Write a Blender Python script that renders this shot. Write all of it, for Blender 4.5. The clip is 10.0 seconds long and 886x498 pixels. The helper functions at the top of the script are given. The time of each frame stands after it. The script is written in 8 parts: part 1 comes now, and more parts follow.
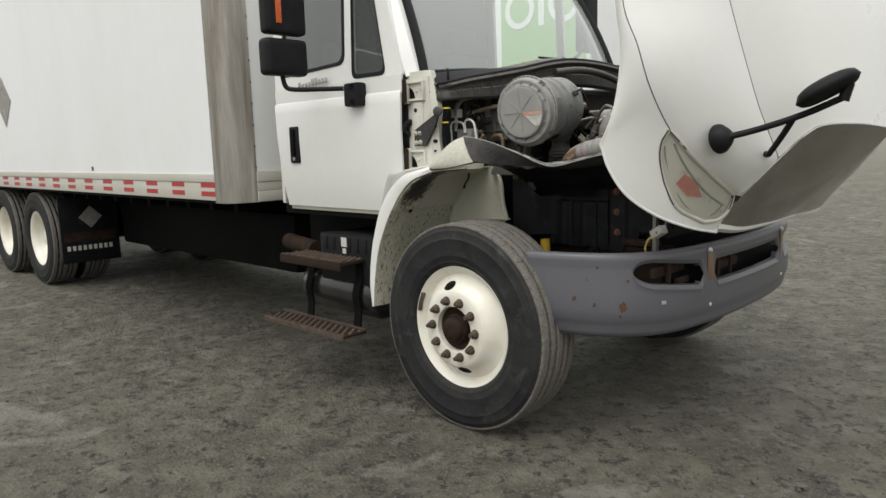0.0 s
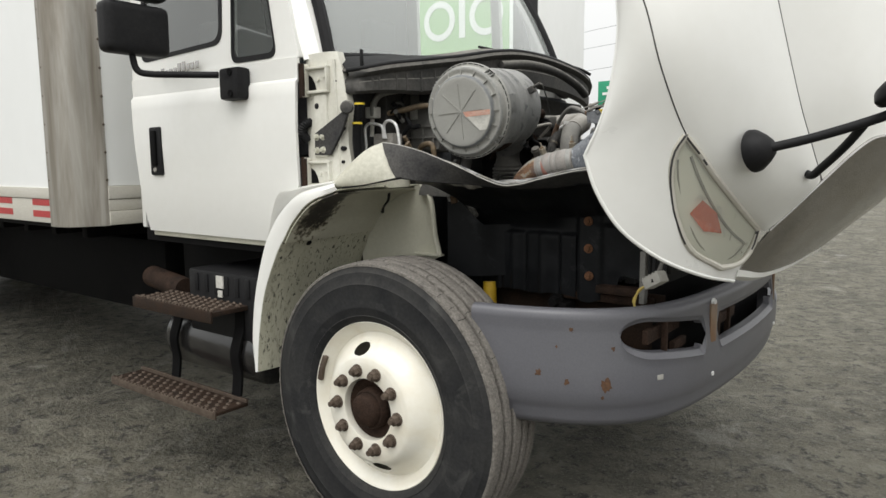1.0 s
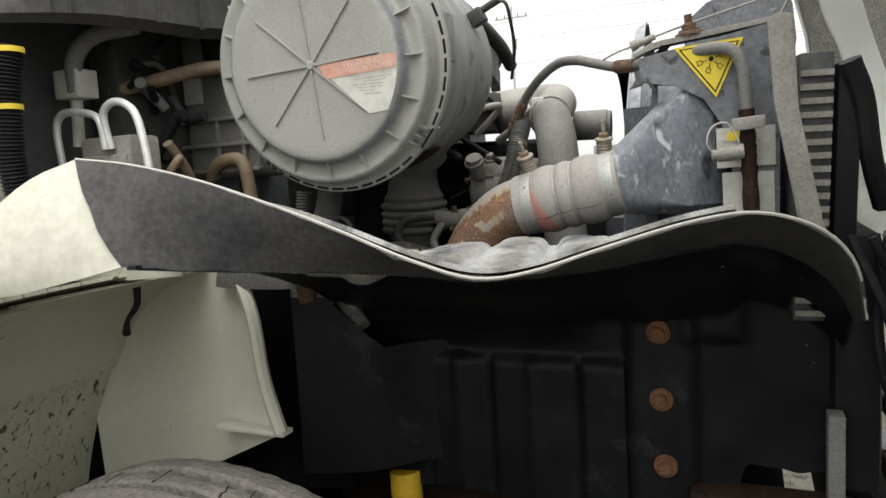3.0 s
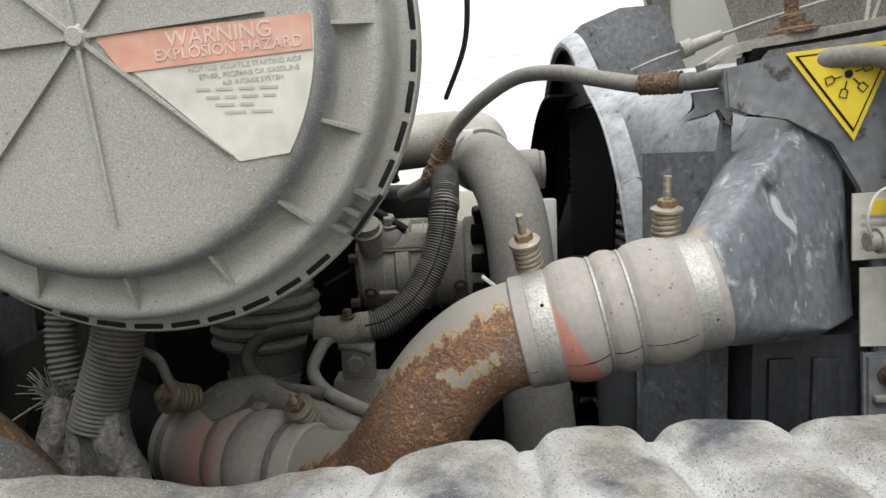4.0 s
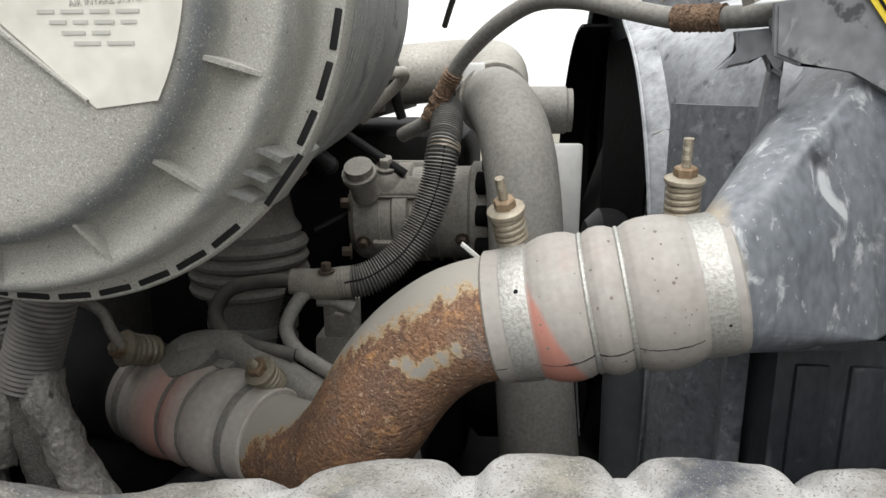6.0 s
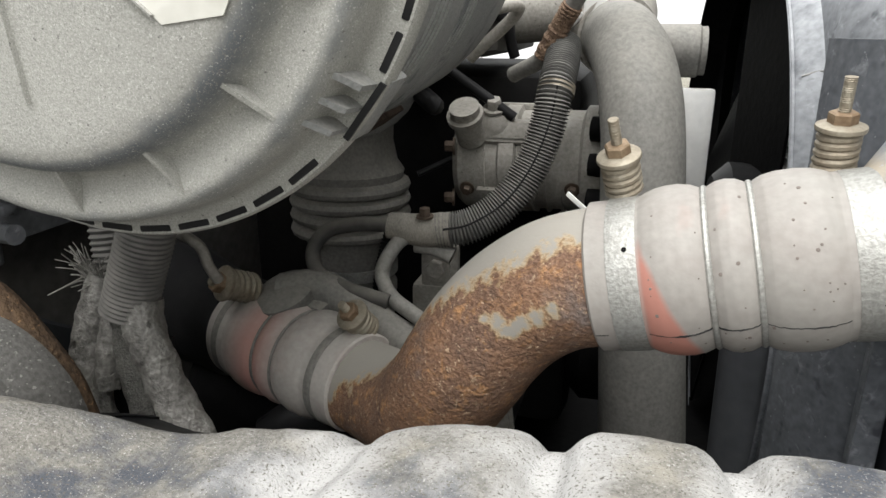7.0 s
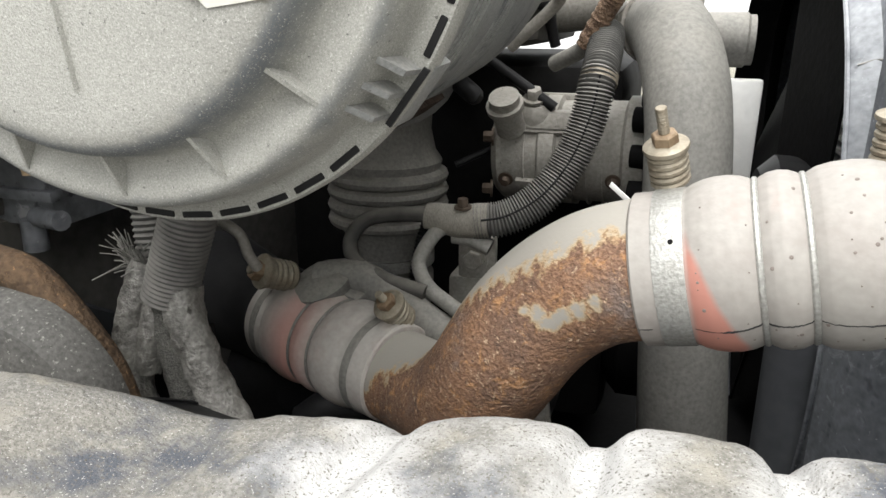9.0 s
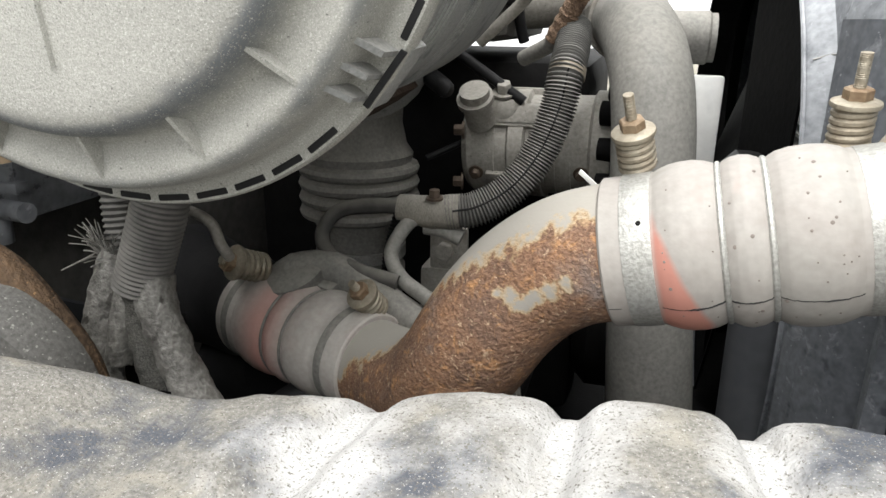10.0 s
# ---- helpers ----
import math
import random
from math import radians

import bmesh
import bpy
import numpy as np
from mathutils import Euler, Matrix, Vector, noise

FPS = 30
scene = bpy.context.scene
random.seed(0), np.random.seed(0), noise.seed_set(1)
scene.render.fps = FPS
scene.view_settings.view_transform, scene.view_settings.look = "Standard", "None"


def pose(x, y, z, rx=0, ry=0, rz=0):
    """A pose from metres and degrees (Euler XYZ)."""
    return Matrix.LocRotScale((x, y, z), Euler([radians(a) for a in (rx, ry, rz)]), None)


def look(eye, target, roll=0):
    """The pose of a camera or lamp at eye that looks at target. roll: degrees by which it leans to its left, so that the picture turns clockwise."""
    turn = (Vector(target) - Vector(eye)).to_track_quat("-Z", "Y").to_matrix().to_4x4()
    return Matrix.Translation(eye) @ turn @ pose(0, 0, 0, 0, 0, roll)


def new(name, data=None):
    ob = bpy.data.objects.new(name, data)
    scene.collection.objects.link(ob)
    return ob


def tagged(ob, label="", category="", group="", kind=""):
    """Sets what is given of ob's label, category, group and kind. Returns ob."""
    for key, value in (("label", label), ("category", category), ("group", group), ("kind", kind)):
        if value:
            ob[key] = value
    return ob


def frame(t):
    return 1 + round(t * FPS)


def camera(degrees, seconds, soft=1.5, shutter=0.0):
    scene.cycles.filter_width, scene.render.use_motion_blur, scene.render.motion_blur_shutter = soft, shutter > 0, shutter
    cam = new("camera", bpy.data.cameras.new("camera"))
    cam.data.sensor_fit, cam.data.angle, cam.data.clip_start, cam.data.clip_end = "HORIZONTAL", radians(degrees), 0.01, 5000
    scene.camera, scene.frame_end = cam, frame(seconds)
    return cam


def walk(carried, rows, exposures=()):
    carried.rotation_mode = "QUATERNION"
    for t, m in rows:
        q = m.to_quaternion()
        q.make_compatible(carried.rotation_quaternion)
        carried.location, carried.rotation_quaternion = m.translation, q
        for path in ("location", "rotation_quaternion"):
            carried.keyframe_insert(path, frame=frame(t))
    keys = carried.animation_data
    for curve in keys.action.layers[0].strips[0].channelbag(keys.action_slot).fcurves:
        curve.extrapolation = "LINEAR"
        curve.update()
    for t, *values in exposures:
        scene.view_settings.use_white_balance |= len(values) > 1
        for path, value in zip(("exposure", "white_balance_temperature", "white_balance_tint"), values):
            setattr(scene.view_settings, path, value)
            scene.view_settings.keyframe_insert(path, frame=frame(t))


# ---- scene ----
cam = camera(65.4, 10.0)
PATH = [
    (0, (2.312, -2.359, 1.4), (0.928, -0.945, 1.107), -1.7),
    (0.5, (2.012, -2.015, 1.39), (0.671, -0.545, 1.181), -1.1),
    (1, (1.662, -1.67, 1.37), (0.462, -0.089, 1.125), -0.4),
    (1.5, (1.379, -1.296, 1.365), (0.287, 0.361, 1.115), -1.8),
    (2, (1.133, -0.959, 1.394), (-0.008, 0.671, 1.191), -1.7),
    (2.5, (0.862, -0.651, 1.397), (-0.105, 1.085, 1.171), -3.1),
    (2.7, (0.792, -0.549, 1.399), (-0.104, 1.226, 1.178), -3.7),
    (3.8, (0.439, -0.001, 1.451), (0.079, 1.958, 1.264), -2.7),
    (4, (0.393, 0.056, 1.467), (0.19, 2.038, 1.296), -3.5),
    (4.5, (0.377, 0.139, 1.481), (0.313, 2.123, 1.232), -1.2),
    (5, (0.408, 0.162, 1.486), (0.313, 2.139, 1.202), -0.9),
    (5.2, (0.415, 0.159, 1.489), (0.276, 2.137, 1.222), -1.0),
    (6.3, (0.446, 0.154, 1.482), (0.012, 2.061, 1.063), -0.6),
    (6.5, (0.444, 0.159, 1.482), (-0.042, 2.05, 1.049), -0.3),
    (7, (0.443, 0.194, 1.474), (-0.221, 2.008, 0.956), -0.2),
    (7.5, (0.431, 0.203, 1.47), (-0.369, 1.954, 0.928), -0.3),
    (8, (0.435, 0.206, 1.469), (-0.338, 1.967, 0.918), -0.4),
    (8.5, (0.435, 0.202, 1.471), (-0.326, 1.971, 0.93), -0.2),
    (9, (0.438, 0.197, 1.471), (-0.315, 1.97, 0.933), -0.2),
    (9.5, (0.442, 0.193, 1.471), (-0.3, 1.973, 0.942), 0.1),
    (10, (0.438, 0.186, 1.463), (-0.228, 1.994, 0.93), 0.3),
]
walk(cam, [(t, look(eye, target, roll)) for t, eye, target, roll in PATH],
     [(0.0, 0.06), (0.5, 0.25), (1.5, 0.3), (2.5, 0.5), (3.8, 0.78), (4.5, 0.76), (5.2, 0.76), (6.5, 1.06), (7.0, 1.16), (7.5, 1.40), (8.5, 1.46), (10.0, 1.48)])

# ---- light: a bright overcast sky, and a wide weak sun high behind the camera ----
world = bpy.data.worlds.new("overcast")
scene.world = world
world.use_nodes = True
wn, wl = world.node_tree.nodes, world.node_tree.links
bg = wn["Background"]
sky = wn.new("ShaderNodeTexSky")
sky.sky_type, sky.sun_disc = "NISHITA", False
sky.sun_elevation, sky.sun_rotation = radians(58), radians(160)
sky.dust_density = 4.0
grey = wn.new("ShaderNodeHueSaturation")
grey.inputs["Saturation"].default_value = 0.12
wl.new(sky.outputs[0], grey.inputs["Color"])
cloud = wn.new("ShaderNodeMix")
cloud.data_type = "RGBA"
cloud.inputs["Factor"].default_value = 0.75
cloud.inputs["B"].default_value = (11.5, 11.6, 11.4, 1)
wl.new(grey.outputs[0], cloud.inputs["A"])
# an overcast dome is brighter overhead than at the horizon
wc, ws, wr, wm = (wn.new("ShaderNode" + k) for k in ("TexCoord", "SeparateXYZ", "MapRange", "Mix"))
wl.new(wc.outputs["Generated"], ws.inputs[0])
wl.new(ws.outputs["Z"], wr.inputs["Value"])
wr.inputs["To Min"].default_value, wr.inputs["To Max"].default_value = 0.45, 1.0
wm.data_type, wm.blend_type = "RGBA", "MULTIPLY"
wm.inputs["Factor"].default_value = 1.0
wl.new(cloud.outputs["Result"], wm.inputs["A"])
wl.new(wr.outputs[0], wm.inputs["B"])
wl.new(wm.outputs["Result"], bg.inputs["Color"])
bg.inputs["Strength"].default_value = 0.15
sun = new("sun", bpy.data.lights.new("sun", "SUN"))
sun.data.energy, sun.data.angle, sun.data.color = 1.4, radians(50), (1.0, 0.98, 0.95)
sun.matrix_world = look((2.5, -7, 14), (0, 0, 0))


# ---- materials ----
def surf(name, col, rough=0.6, metal=0.0, col2=None, big=3.0, fine=70.0, amount=0.5, grain=0.12, bump=0.15,
         bump_at=None, spot=None, spot_at=9.0, spot_level=0.62, spot_soft=0.05, dust=None, dust_amount=0.5,
         stretch=(1, 1, 1), coat=0.0, rough_var=0.15, spec=0.5, wear=None, wear_rim=None, wear_soft=0.06, wear_noise=0.5, wear_at=60.0,
         layers=(), flecks=()):
    """A worn surface: a base colour, a second one in large patches, a fine grain, spots with an outline of their own, dust on top and loose flecks."""
    m = bpy.data.materials.new(name)
    m.use_nodes = True
    nt = m.node_tree
    n, l = nt.nodes, nt.links
    bs = n["Principled BSDF"]
    tc = n.new("ShaderNodeTexCoord")
    mp = n.new("ShaderNodeMapping")
    mp.inputs["Scale"].default_value = stretch
    l.new(tc.outputs["Object"], mp.inputs["Vector"])

    def noise_tex(scale, detail=6.0, vec=mp, dist=0.0):
        t = n.new("ShaderNodeTexNoise")
        t.inputs["Scale"].default_value, t.inputs["Detail"].default_value = scale, detail
        t.inputs["Roughness"].default_value, t.inputs["Distortion"].default_value = 0.62, dist
        l.new(vec.outputs[0], t.inputs["Vector"])
        return t

    def ramp(src, lo, hi):
        r = n.new("ShaderNodeMapRange")
        r.inputs["From Min"].default_value, r.inputs["From Max"].default_value = lo, hi
        l.new(src, r.inputs["Value"])
        return r.outputs[0]

    def mix(fac, a, b, mode="MIX"):
        x = n.new("ShaderNodeMix")
        x.data_type, x.blend_type = "RGBA", mode
        for key, v in (("Factor", fac), ("A", a), ("B", b)):
            if isinstance(v, (int, float)):
                x.inputs[key].default_value = v
            elif isinstance(v, tuple):
                x.inputs[key].default_value = (*v, 1)
            else:
                l.new(v, x.inputs[key])
        return x.outputs["Result"]

    large, small = noise_tex(big, 8, dist=0.4), noise_tex(fine, 1.5)
    c2 = col2 or tuple(0.7 * c for c in col)
    patch = n.new("ShaderNodeMath")
    patch.operation = "MULTIPLY"
    patch.inputs[1].default_value = amount
    l.new(ramp(large.outputs[0], 0.35, 0.7), patch.inputs[0])
    color = mix(patch.outputs[0], col, c2)
    dark = ramp(small.outputs[0], 0.3, 0.75)
    color = mix(grain, color, mix(dark, (0.0, 0.0, 0.0), (1.0, 1.0, 1.0)), "SOFT_LIGHT")
    if spot:
        st = noise_tex(spot_at, 9, dist=0.8)
        color = mix(ramp(st.outputs[0], spot_level, spot_level + spot_soft), color, spot)
    for tone, scale, level, soft in layers:
        color = mix(ramp(noise_tex(scale, 6, dist=0.5).outputs[0], level, level + soft), color, tone)
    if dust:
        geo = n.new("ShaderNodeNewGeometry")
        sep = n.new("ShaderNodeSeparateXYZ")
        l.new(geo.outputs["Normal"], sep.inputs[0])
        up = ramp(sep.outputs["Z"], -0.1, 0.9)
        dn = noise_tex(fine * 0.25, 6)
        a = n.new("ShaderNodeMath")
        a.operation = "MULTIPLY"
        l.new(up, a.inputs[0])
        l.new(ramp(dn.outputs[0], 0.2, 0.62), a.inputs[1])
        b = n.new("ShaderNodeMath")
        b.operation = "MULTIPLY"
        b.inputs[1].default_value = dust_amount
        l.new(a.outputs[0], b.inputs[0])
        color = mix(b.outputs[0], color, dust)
    worn_fac = None
    if wear:
        at = n.new("ShaderNodeAttribute")
        at.attribute_name = "wear"
        wz = noise_tex(wear_at, 8)
        f = n.new("ShaderNodeMath")
        f.operation = "MULTIPLY_ADD"
        l.new(wz.outputs[0], f.inputs[0])
        f.inputs[1].default_value = wear_noise
        l.new(at.outputs["Fac"], f.inputs[2])
        mid = 0.5 + 0.5 * wear_noise
        if wear_rim:
            color = mix(ramp(f.outputs[0], mid - 0.20, mid), color, wear_rim)
        worn_fac = ramp(f.outputs[0], mid - wear_soft, mid + wear_soft)
        color = mix(worn_fac, color, wear)
    for tone, scale, level, soft in flecks:
        color = mix(ramp(noise_tex(scale, 3).outputs[0], level, level + soft), color, tone)
    l.new(color, bs.inputs["Base Color"])
    bs.inputs["Specular IOR Level"].default_value = spec
    rr = n.new("ShaderNodeMapRange")
    rr.inputs["To Min"].default_value, rr.inputs["To Max"].default_value = max(0.03, rough - rough_var), min(1, rough + rough_var)
    l.new(large.outputs[0], rr.inputs["Value"])
    l.new(rr.outputs[0], bs.inputs["Roughness"])
    bs.inputs["Metallic"].default_value = metal
    bs.inputs["Coat Weight"].default_value = coat
    if bump:
        bt = noise_tex(bump_at or fine, 2.5)
        bp = n.new("ShaderNodeBump")
        bp.inputs["Strength"].default_value, bp.inputs["Distance"].default_value = bump, 0.01
        if wear_rim:
            s = n.new("ShaderNodeMapRange")
            s.inputs["To Min"].default_value, s.inputs["To Max"].default_value = bump, 0.04
            l.new(worn_fac, s.inputs["Value"])
            l.new(s.outputs[0], bp.inputs["Strength"])
        l.new(bt.outputs[0], bp.inputs["Height"])
        l.new(bp.outputs[0], bs.inputs["Normal"])
    return m


def worn(ob, fun):
    """Marks where a surface is worn or bare, by place."""
    at = ob.data.attributes.new("wear", "FLOAT", "POINT")
    at.data.foreach_set("value", [float(fun(v.co)) for v in ob.data.vertices])
    return ob


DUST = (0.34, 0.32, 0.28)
M = {
    "white": surf("white_paint", (0.78, 0.78, 0.75), 0.32, col2=(0.72, 0.71, 0.66), big=1.3, fine=25, amount=0.5, grain=0.04, bump=0.01, coat=0.3),
    "panel": surf("white_box_panel", (0.80, 0.81, 0.80), 0.4, col2=(0.73, 0.74, 0.72), big=0.7, fine=8, amount=0.6, grain=0.05, bump=0.01, stretch=(1, 1, 0.5)),
    "rail": surf("dirty_white_rail", (0.52, 0.50, 0.45), 0.5, col2=(0.45, 0.43, 0.36), big=4, amount=0.7, grain=0.1, bump=0.04, stretch=(0.6, 1, 2)),
    "stainless": surf("weathered_stainless", (0.46, 0.44, 0.40), 0.42, 0.75, col2=(0.16, 0.13, 0.09), big=5, fine=30, amount=0.85, grain=0.15, bump=0.03, stretch=(1.6, 1.6, 0.16)),
    "rust_mark": surf("dark_rust_mark", (0.105, 0.05, 0.022), 0.8, col2=(0.05, 0.028, 0.016), big=90, amount=0.9, grain=0.3, bump=0.2),
    "cream": surf("cream_paint", (0.50, 0.49, 0.41), 0.5, col2=(0.37, 0.355, 0.285), big=5, amount=0.6, grain=0.2, bump=0.03, spot=(0.16, 0.13, 0.09), spot_at=14, spot_level=0.68, spot_soft=0.06),
    "liner": surf("stained_fender_liner", (0.50, 0.49, 0.39), 0.55, col2=(0.36, 0.35, 0.265), big=3.5, amount=0.8, grain=0.12, bump=0.05,
                  spot=(0.030, 0.028, 0.023), spot_at=60, spot_level=0.575, spot_soft=0.05, stretch=(1.5, 1.5, 0.42), wear=(0.03, 0.028, 0.024), wear_soft=0.22, wear_noise=1.4, wear_at=40),
    "liner_clean": surf("clean_fender_liner", (0.52, 0.51, 0.42), 0.5, col2=(0.40, 0.39, 0.31), big=3, amount=0.6, grain=0.08, bump=0.02,
                        spot=(0.10, 0.09, 0.07), spot_at=22, spot_level=0.72, wear=(0.035, 0.032, 0.027), wear_soft=0.12, wear_noise=1.7, wear_at=42, wear_rim=(0.26, 0.235, 0.17)),
    "bumper": surf("grey_bumper_plastic", (0.098, 0.098, 0.110), 0.40, col2=(0.125, 0.125, 0.136), big=2.5, amount=0.7, grain=0.07, bump=0.02, fine=160,
                   spot=(0.14, 0.072, 0.03), spot_at=13, spot_level=0.74, spot_soft=0.02),
    "bumper_rust": surf("rust_stained_plastic", (0.22, 0.17, 0.12), 0.5, col2=(0.16, 0.075, 0.03), big=14, amount=0.9, grain=0.1, bump=0.05, stretch=(1, 1, 0.4)),
    "tyre": surf("tyre_rubber", (0.019, 0.0195, 0.021), 0.68, col2=(0.038, 0.038, 0.037), big=7, amount=0.75, grain=0.15, bump=0.06, fine=90, dust=(0.14, 0.13, 0.11), dust_amount=0.2, spec=0.12, spot=(0.06, 0.06, 0.058), spot_at=9, spot_level=0.57, spot_soft=0.2),
    "tread": surf("dusty_tyre_tread", (0.155, 0.142, 0.125), 0.9, col2=(0.095, 0.088, 0.08), big=16, amount=0.7, grain=0.35, bump=0.5, fine=120, spot=(0.06, 0.055, 0.05), spot_at=70, spot_level=0.68),
    # darker than the tyre's rubber: the grooves' shade is put into the colour
    "groove": surf("shaded_tyre_groove", (0.010, 0.0095, 0.009), 0.9, col2=(0.03, 0.027, 0.023), big=20, amount=0.5, bump=0.2, spec=0.05),
    "rim": surf("white_wheel_paint", (0.78, 0.76, 0.68), 0.34, col2=(0.64, 0.57, 0.42), big=6, amount=0.55, grain=0.05, bump=0.015, coat=0.2,
                spot=(0.22, 0.10, 0.035), spot_at=11, spot_level=0.74, spot_soft=0.03),
    "rust": surf("rusty_steel", (0.045, 0.027, 0.019), 0.8, 0.2, col2=(0.018, 0.014, 0.012), big=14, amount=0.8, grain=0.3, bump=0.3, fine=150, spec=0.12),
    "rust_bright": surf("bright_rust", (0.19, 0.085, 0.036), 0.85, col2=(0.085, 0.04, 0.022), big=30, amount=0.9, grain=0.35, bump=0.35, fine=220),
    "nut": surf("rusty_nut", (0.135, 0.104, 0.08), 0.6, 0.5, col2=(0.06, 0.04, 0.03), big=30, amount=0.8, bump=0.15, fine=200),
    # black steel, taken darker still to carry the shade under truck and engine
    "black": surf("black_steel_and_shade", (0.0055, 0.0055, 0.006), 0.6, col2=(0.013, 0.0125, 0.012), big=6, amount=0.7, grain=0.15, bump=0.06, fine=90, spec=0.04),
    "rubber": surf("black_liner_rubber", (0.0065, 0.007, 0.008), 0.46, col2=(0.013, 0.014, 0.0155), big=4.5, amount=0.8, grain=0.15, bump=0.05, fine=60,
                   spot=(0.10, 0.10, 0.10), spot_at=26, spot_level=0.735, spot_soft=0.02, spec=0.16, layers=(((0.028, 0.029, 0.031), 9, 0.60, 0.10),), flecks=(((0.20, 0.20, 0.195), 60, 0.755, 0.01),)),
    "flap": surf("grey_rubber_flap", (0.035, 0.035, 0.037), 0.75, col2=(0.075, 0.072, 0.068), big=9, amount=0.8, grain=0.25, bump=0.12, fine=110, dust=DUST, dust_amount=0.18, spec=0.18),
    "flap_edge": surf("pale_rubber_edge", (0.42, 0.41, 0.38), 0.8, col2=(0.4, 0.39, 0.35), big=30, amount=0.6, bump=0.1),
    "pad": surf("dusty_pale_pad", (0.195, 0.185, 0.165), 0.9, col2=(0.150, 0.148, 0.142), big=9, amount=0.7, grain=0.35, bump=0.30, fine=420, bump_at=430,
                layers=(((0.235, 0.222, 0.192), 38, 0.52, 0.12), ((0.070, 0.075, 0.088), 14, 0.50, 0.13)), wear=(0.385, 0.382, 0.376), wear_soft=0.18, wear_noise=1.2, wear_at=20, spec=0.2,
                flecks=(((0.12, 0.113, 0.098), 620, 0.575, 0.07), ((0.085, 0.08, 0.07), 300, 0.66, 0.04), ((0.36, 0.355, 0.34), 760, 0.62, 0.06))),
    "plastic": surf("black_plastic", (0.012, 0.012, 0.013), 0.5, col2=(0.024, 0.024, 0.024), big=8, amount=0.6, grain=0.12, bump=0.03, spec=0.12),
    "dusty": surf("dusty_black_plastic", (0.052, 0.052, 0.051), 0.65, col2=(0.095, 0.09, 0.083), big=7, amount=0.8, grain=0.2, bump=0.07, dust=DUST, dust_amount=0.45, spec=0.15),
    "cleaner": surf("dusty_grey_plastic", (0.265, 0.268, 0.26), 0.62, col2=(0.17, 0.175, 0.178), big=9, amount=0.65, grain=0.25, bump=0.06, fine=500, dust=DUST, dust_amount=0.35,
                    layers=(((0.115, 0.12, 0.126), 30, 0.56, 0.10),), flecks=(((0.13, 0.13, 0.125), 480, 0.67, 0.04),)),
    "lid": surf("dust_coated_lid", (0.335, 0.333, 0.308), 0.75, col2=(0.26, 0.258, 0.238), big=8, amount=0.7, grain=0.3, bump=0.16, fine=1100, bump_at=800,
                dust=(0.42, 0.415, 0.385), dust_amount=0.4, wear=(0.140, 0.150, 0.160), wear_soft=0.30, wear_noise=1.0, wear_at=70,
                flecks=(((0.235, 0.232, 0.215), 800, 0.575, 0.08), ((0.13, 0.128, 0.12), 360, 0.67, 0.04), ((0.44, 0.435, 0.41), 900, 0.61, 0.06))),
    # the shroud's blue-grey dust also paints in the highlight along its top
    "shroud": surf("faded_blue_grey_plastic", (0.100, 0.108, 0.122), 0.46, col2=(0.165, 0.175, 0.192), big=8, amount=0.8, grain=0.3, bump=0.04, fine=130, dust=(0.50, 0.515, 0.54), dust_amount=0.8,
                   spot=(0.25, 0.262, 0.28), spot_at=60, spot_level=0.585, spot_soft=0.10, flecks=(((0.33, 0.34, 0.355), 190, 0.68, 0.03), ((0.055, 0.06, 0.07), 34, 0.62, 0.08))),
    "boot": surf("dusty_silicone_boot", (0.288, 0.274, 0.254), 0.62, col2=(0.265, 0.228, 0.210), big=14, amount=0.6, grain=0.12, bump=0.04, fine=150,
                 spot=(0.17, 0.14, 0.12), spot_at=75, spot_level=0.745, spot_soft=0.03, wear=(0.42, 0.19, 0.15), wear_soft=0.34, wear_noise=0.5, wear_at=40),
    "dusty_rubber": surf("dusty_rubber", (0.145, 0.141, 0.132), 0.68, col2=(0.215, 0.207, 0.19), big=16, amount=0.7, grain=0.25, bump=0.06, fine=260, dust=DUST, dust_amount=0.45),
    "clamp": surf("clamp_band_steel", (0.375, 0.375, 0.357), 0.5, 0.5, col2=(0.30, 0.29, 0.265), big=40, amount=0.6, grain=0.3, bump=0.15, fine=400),
    "brass": surf("yellowed_zinc", (0.33, 0.30, 0.24), 0.55, 0.55, col2=(0.22, 0.175, 0.125), big=60, amount=0.8, grain=0.2, bump=0.08, fine=300),
    "pipe": surf("rusting_painted_pipe", (0.250, 0.135, 0.076), 0.85, col2=(0.125, 0.078, 0.057), big=24, amount=1.0, grain=0.35, bump=0.42, fine=380, bump_at=300,
                 spot=(0.38, 0.20, 0.09), spot_at=75, spot_level=0.54, spot_soft=0.14, layers=(((0.175, 0.142, 0.128), 16, 0.55, 0.16), ((0.42, 0.30, 0.20), 230, 0.59, 0.07), ((0.085, 0.05, 0.036), 320, 0.615, 0.06)),
                 wear=(0.295, 0.278, 0.248), wear_rim=(0.42, 0.30, 0.16), wear_soft=0.12, wear_noise=1.25, wear_at=95),
    "boot_grey": surf("dusty_grey_boot", (0.40, 0.38, 0.35), 0.7, col2=(0.33, 0.295, 0.27), big=14, amount=0.6, grain=0.15, bump=0.04, fine=150,
                      wear=(0.50, 0.25, 0.21), wear_soft=0.5, wear_noise=0.5, wear_at=30),
    "tank": surf("scuffed_tank_plastic", (0.105, 0.116, 0.134), 0.45, col2=(0.21, 0.225, 0.248), big=16, amount=0.7, grain=0.3, bump=0.05, fine=130,
                 spot=(0.38, 0.395, 0.41), spot_at=48, spot_level=0.57, spot_soft=0.10, stretch=(1, 1, 0.55), wear=(0.33, 0.285, 0.225), wear_soft=0.18, wear_noise=0.8, wear_at=50,
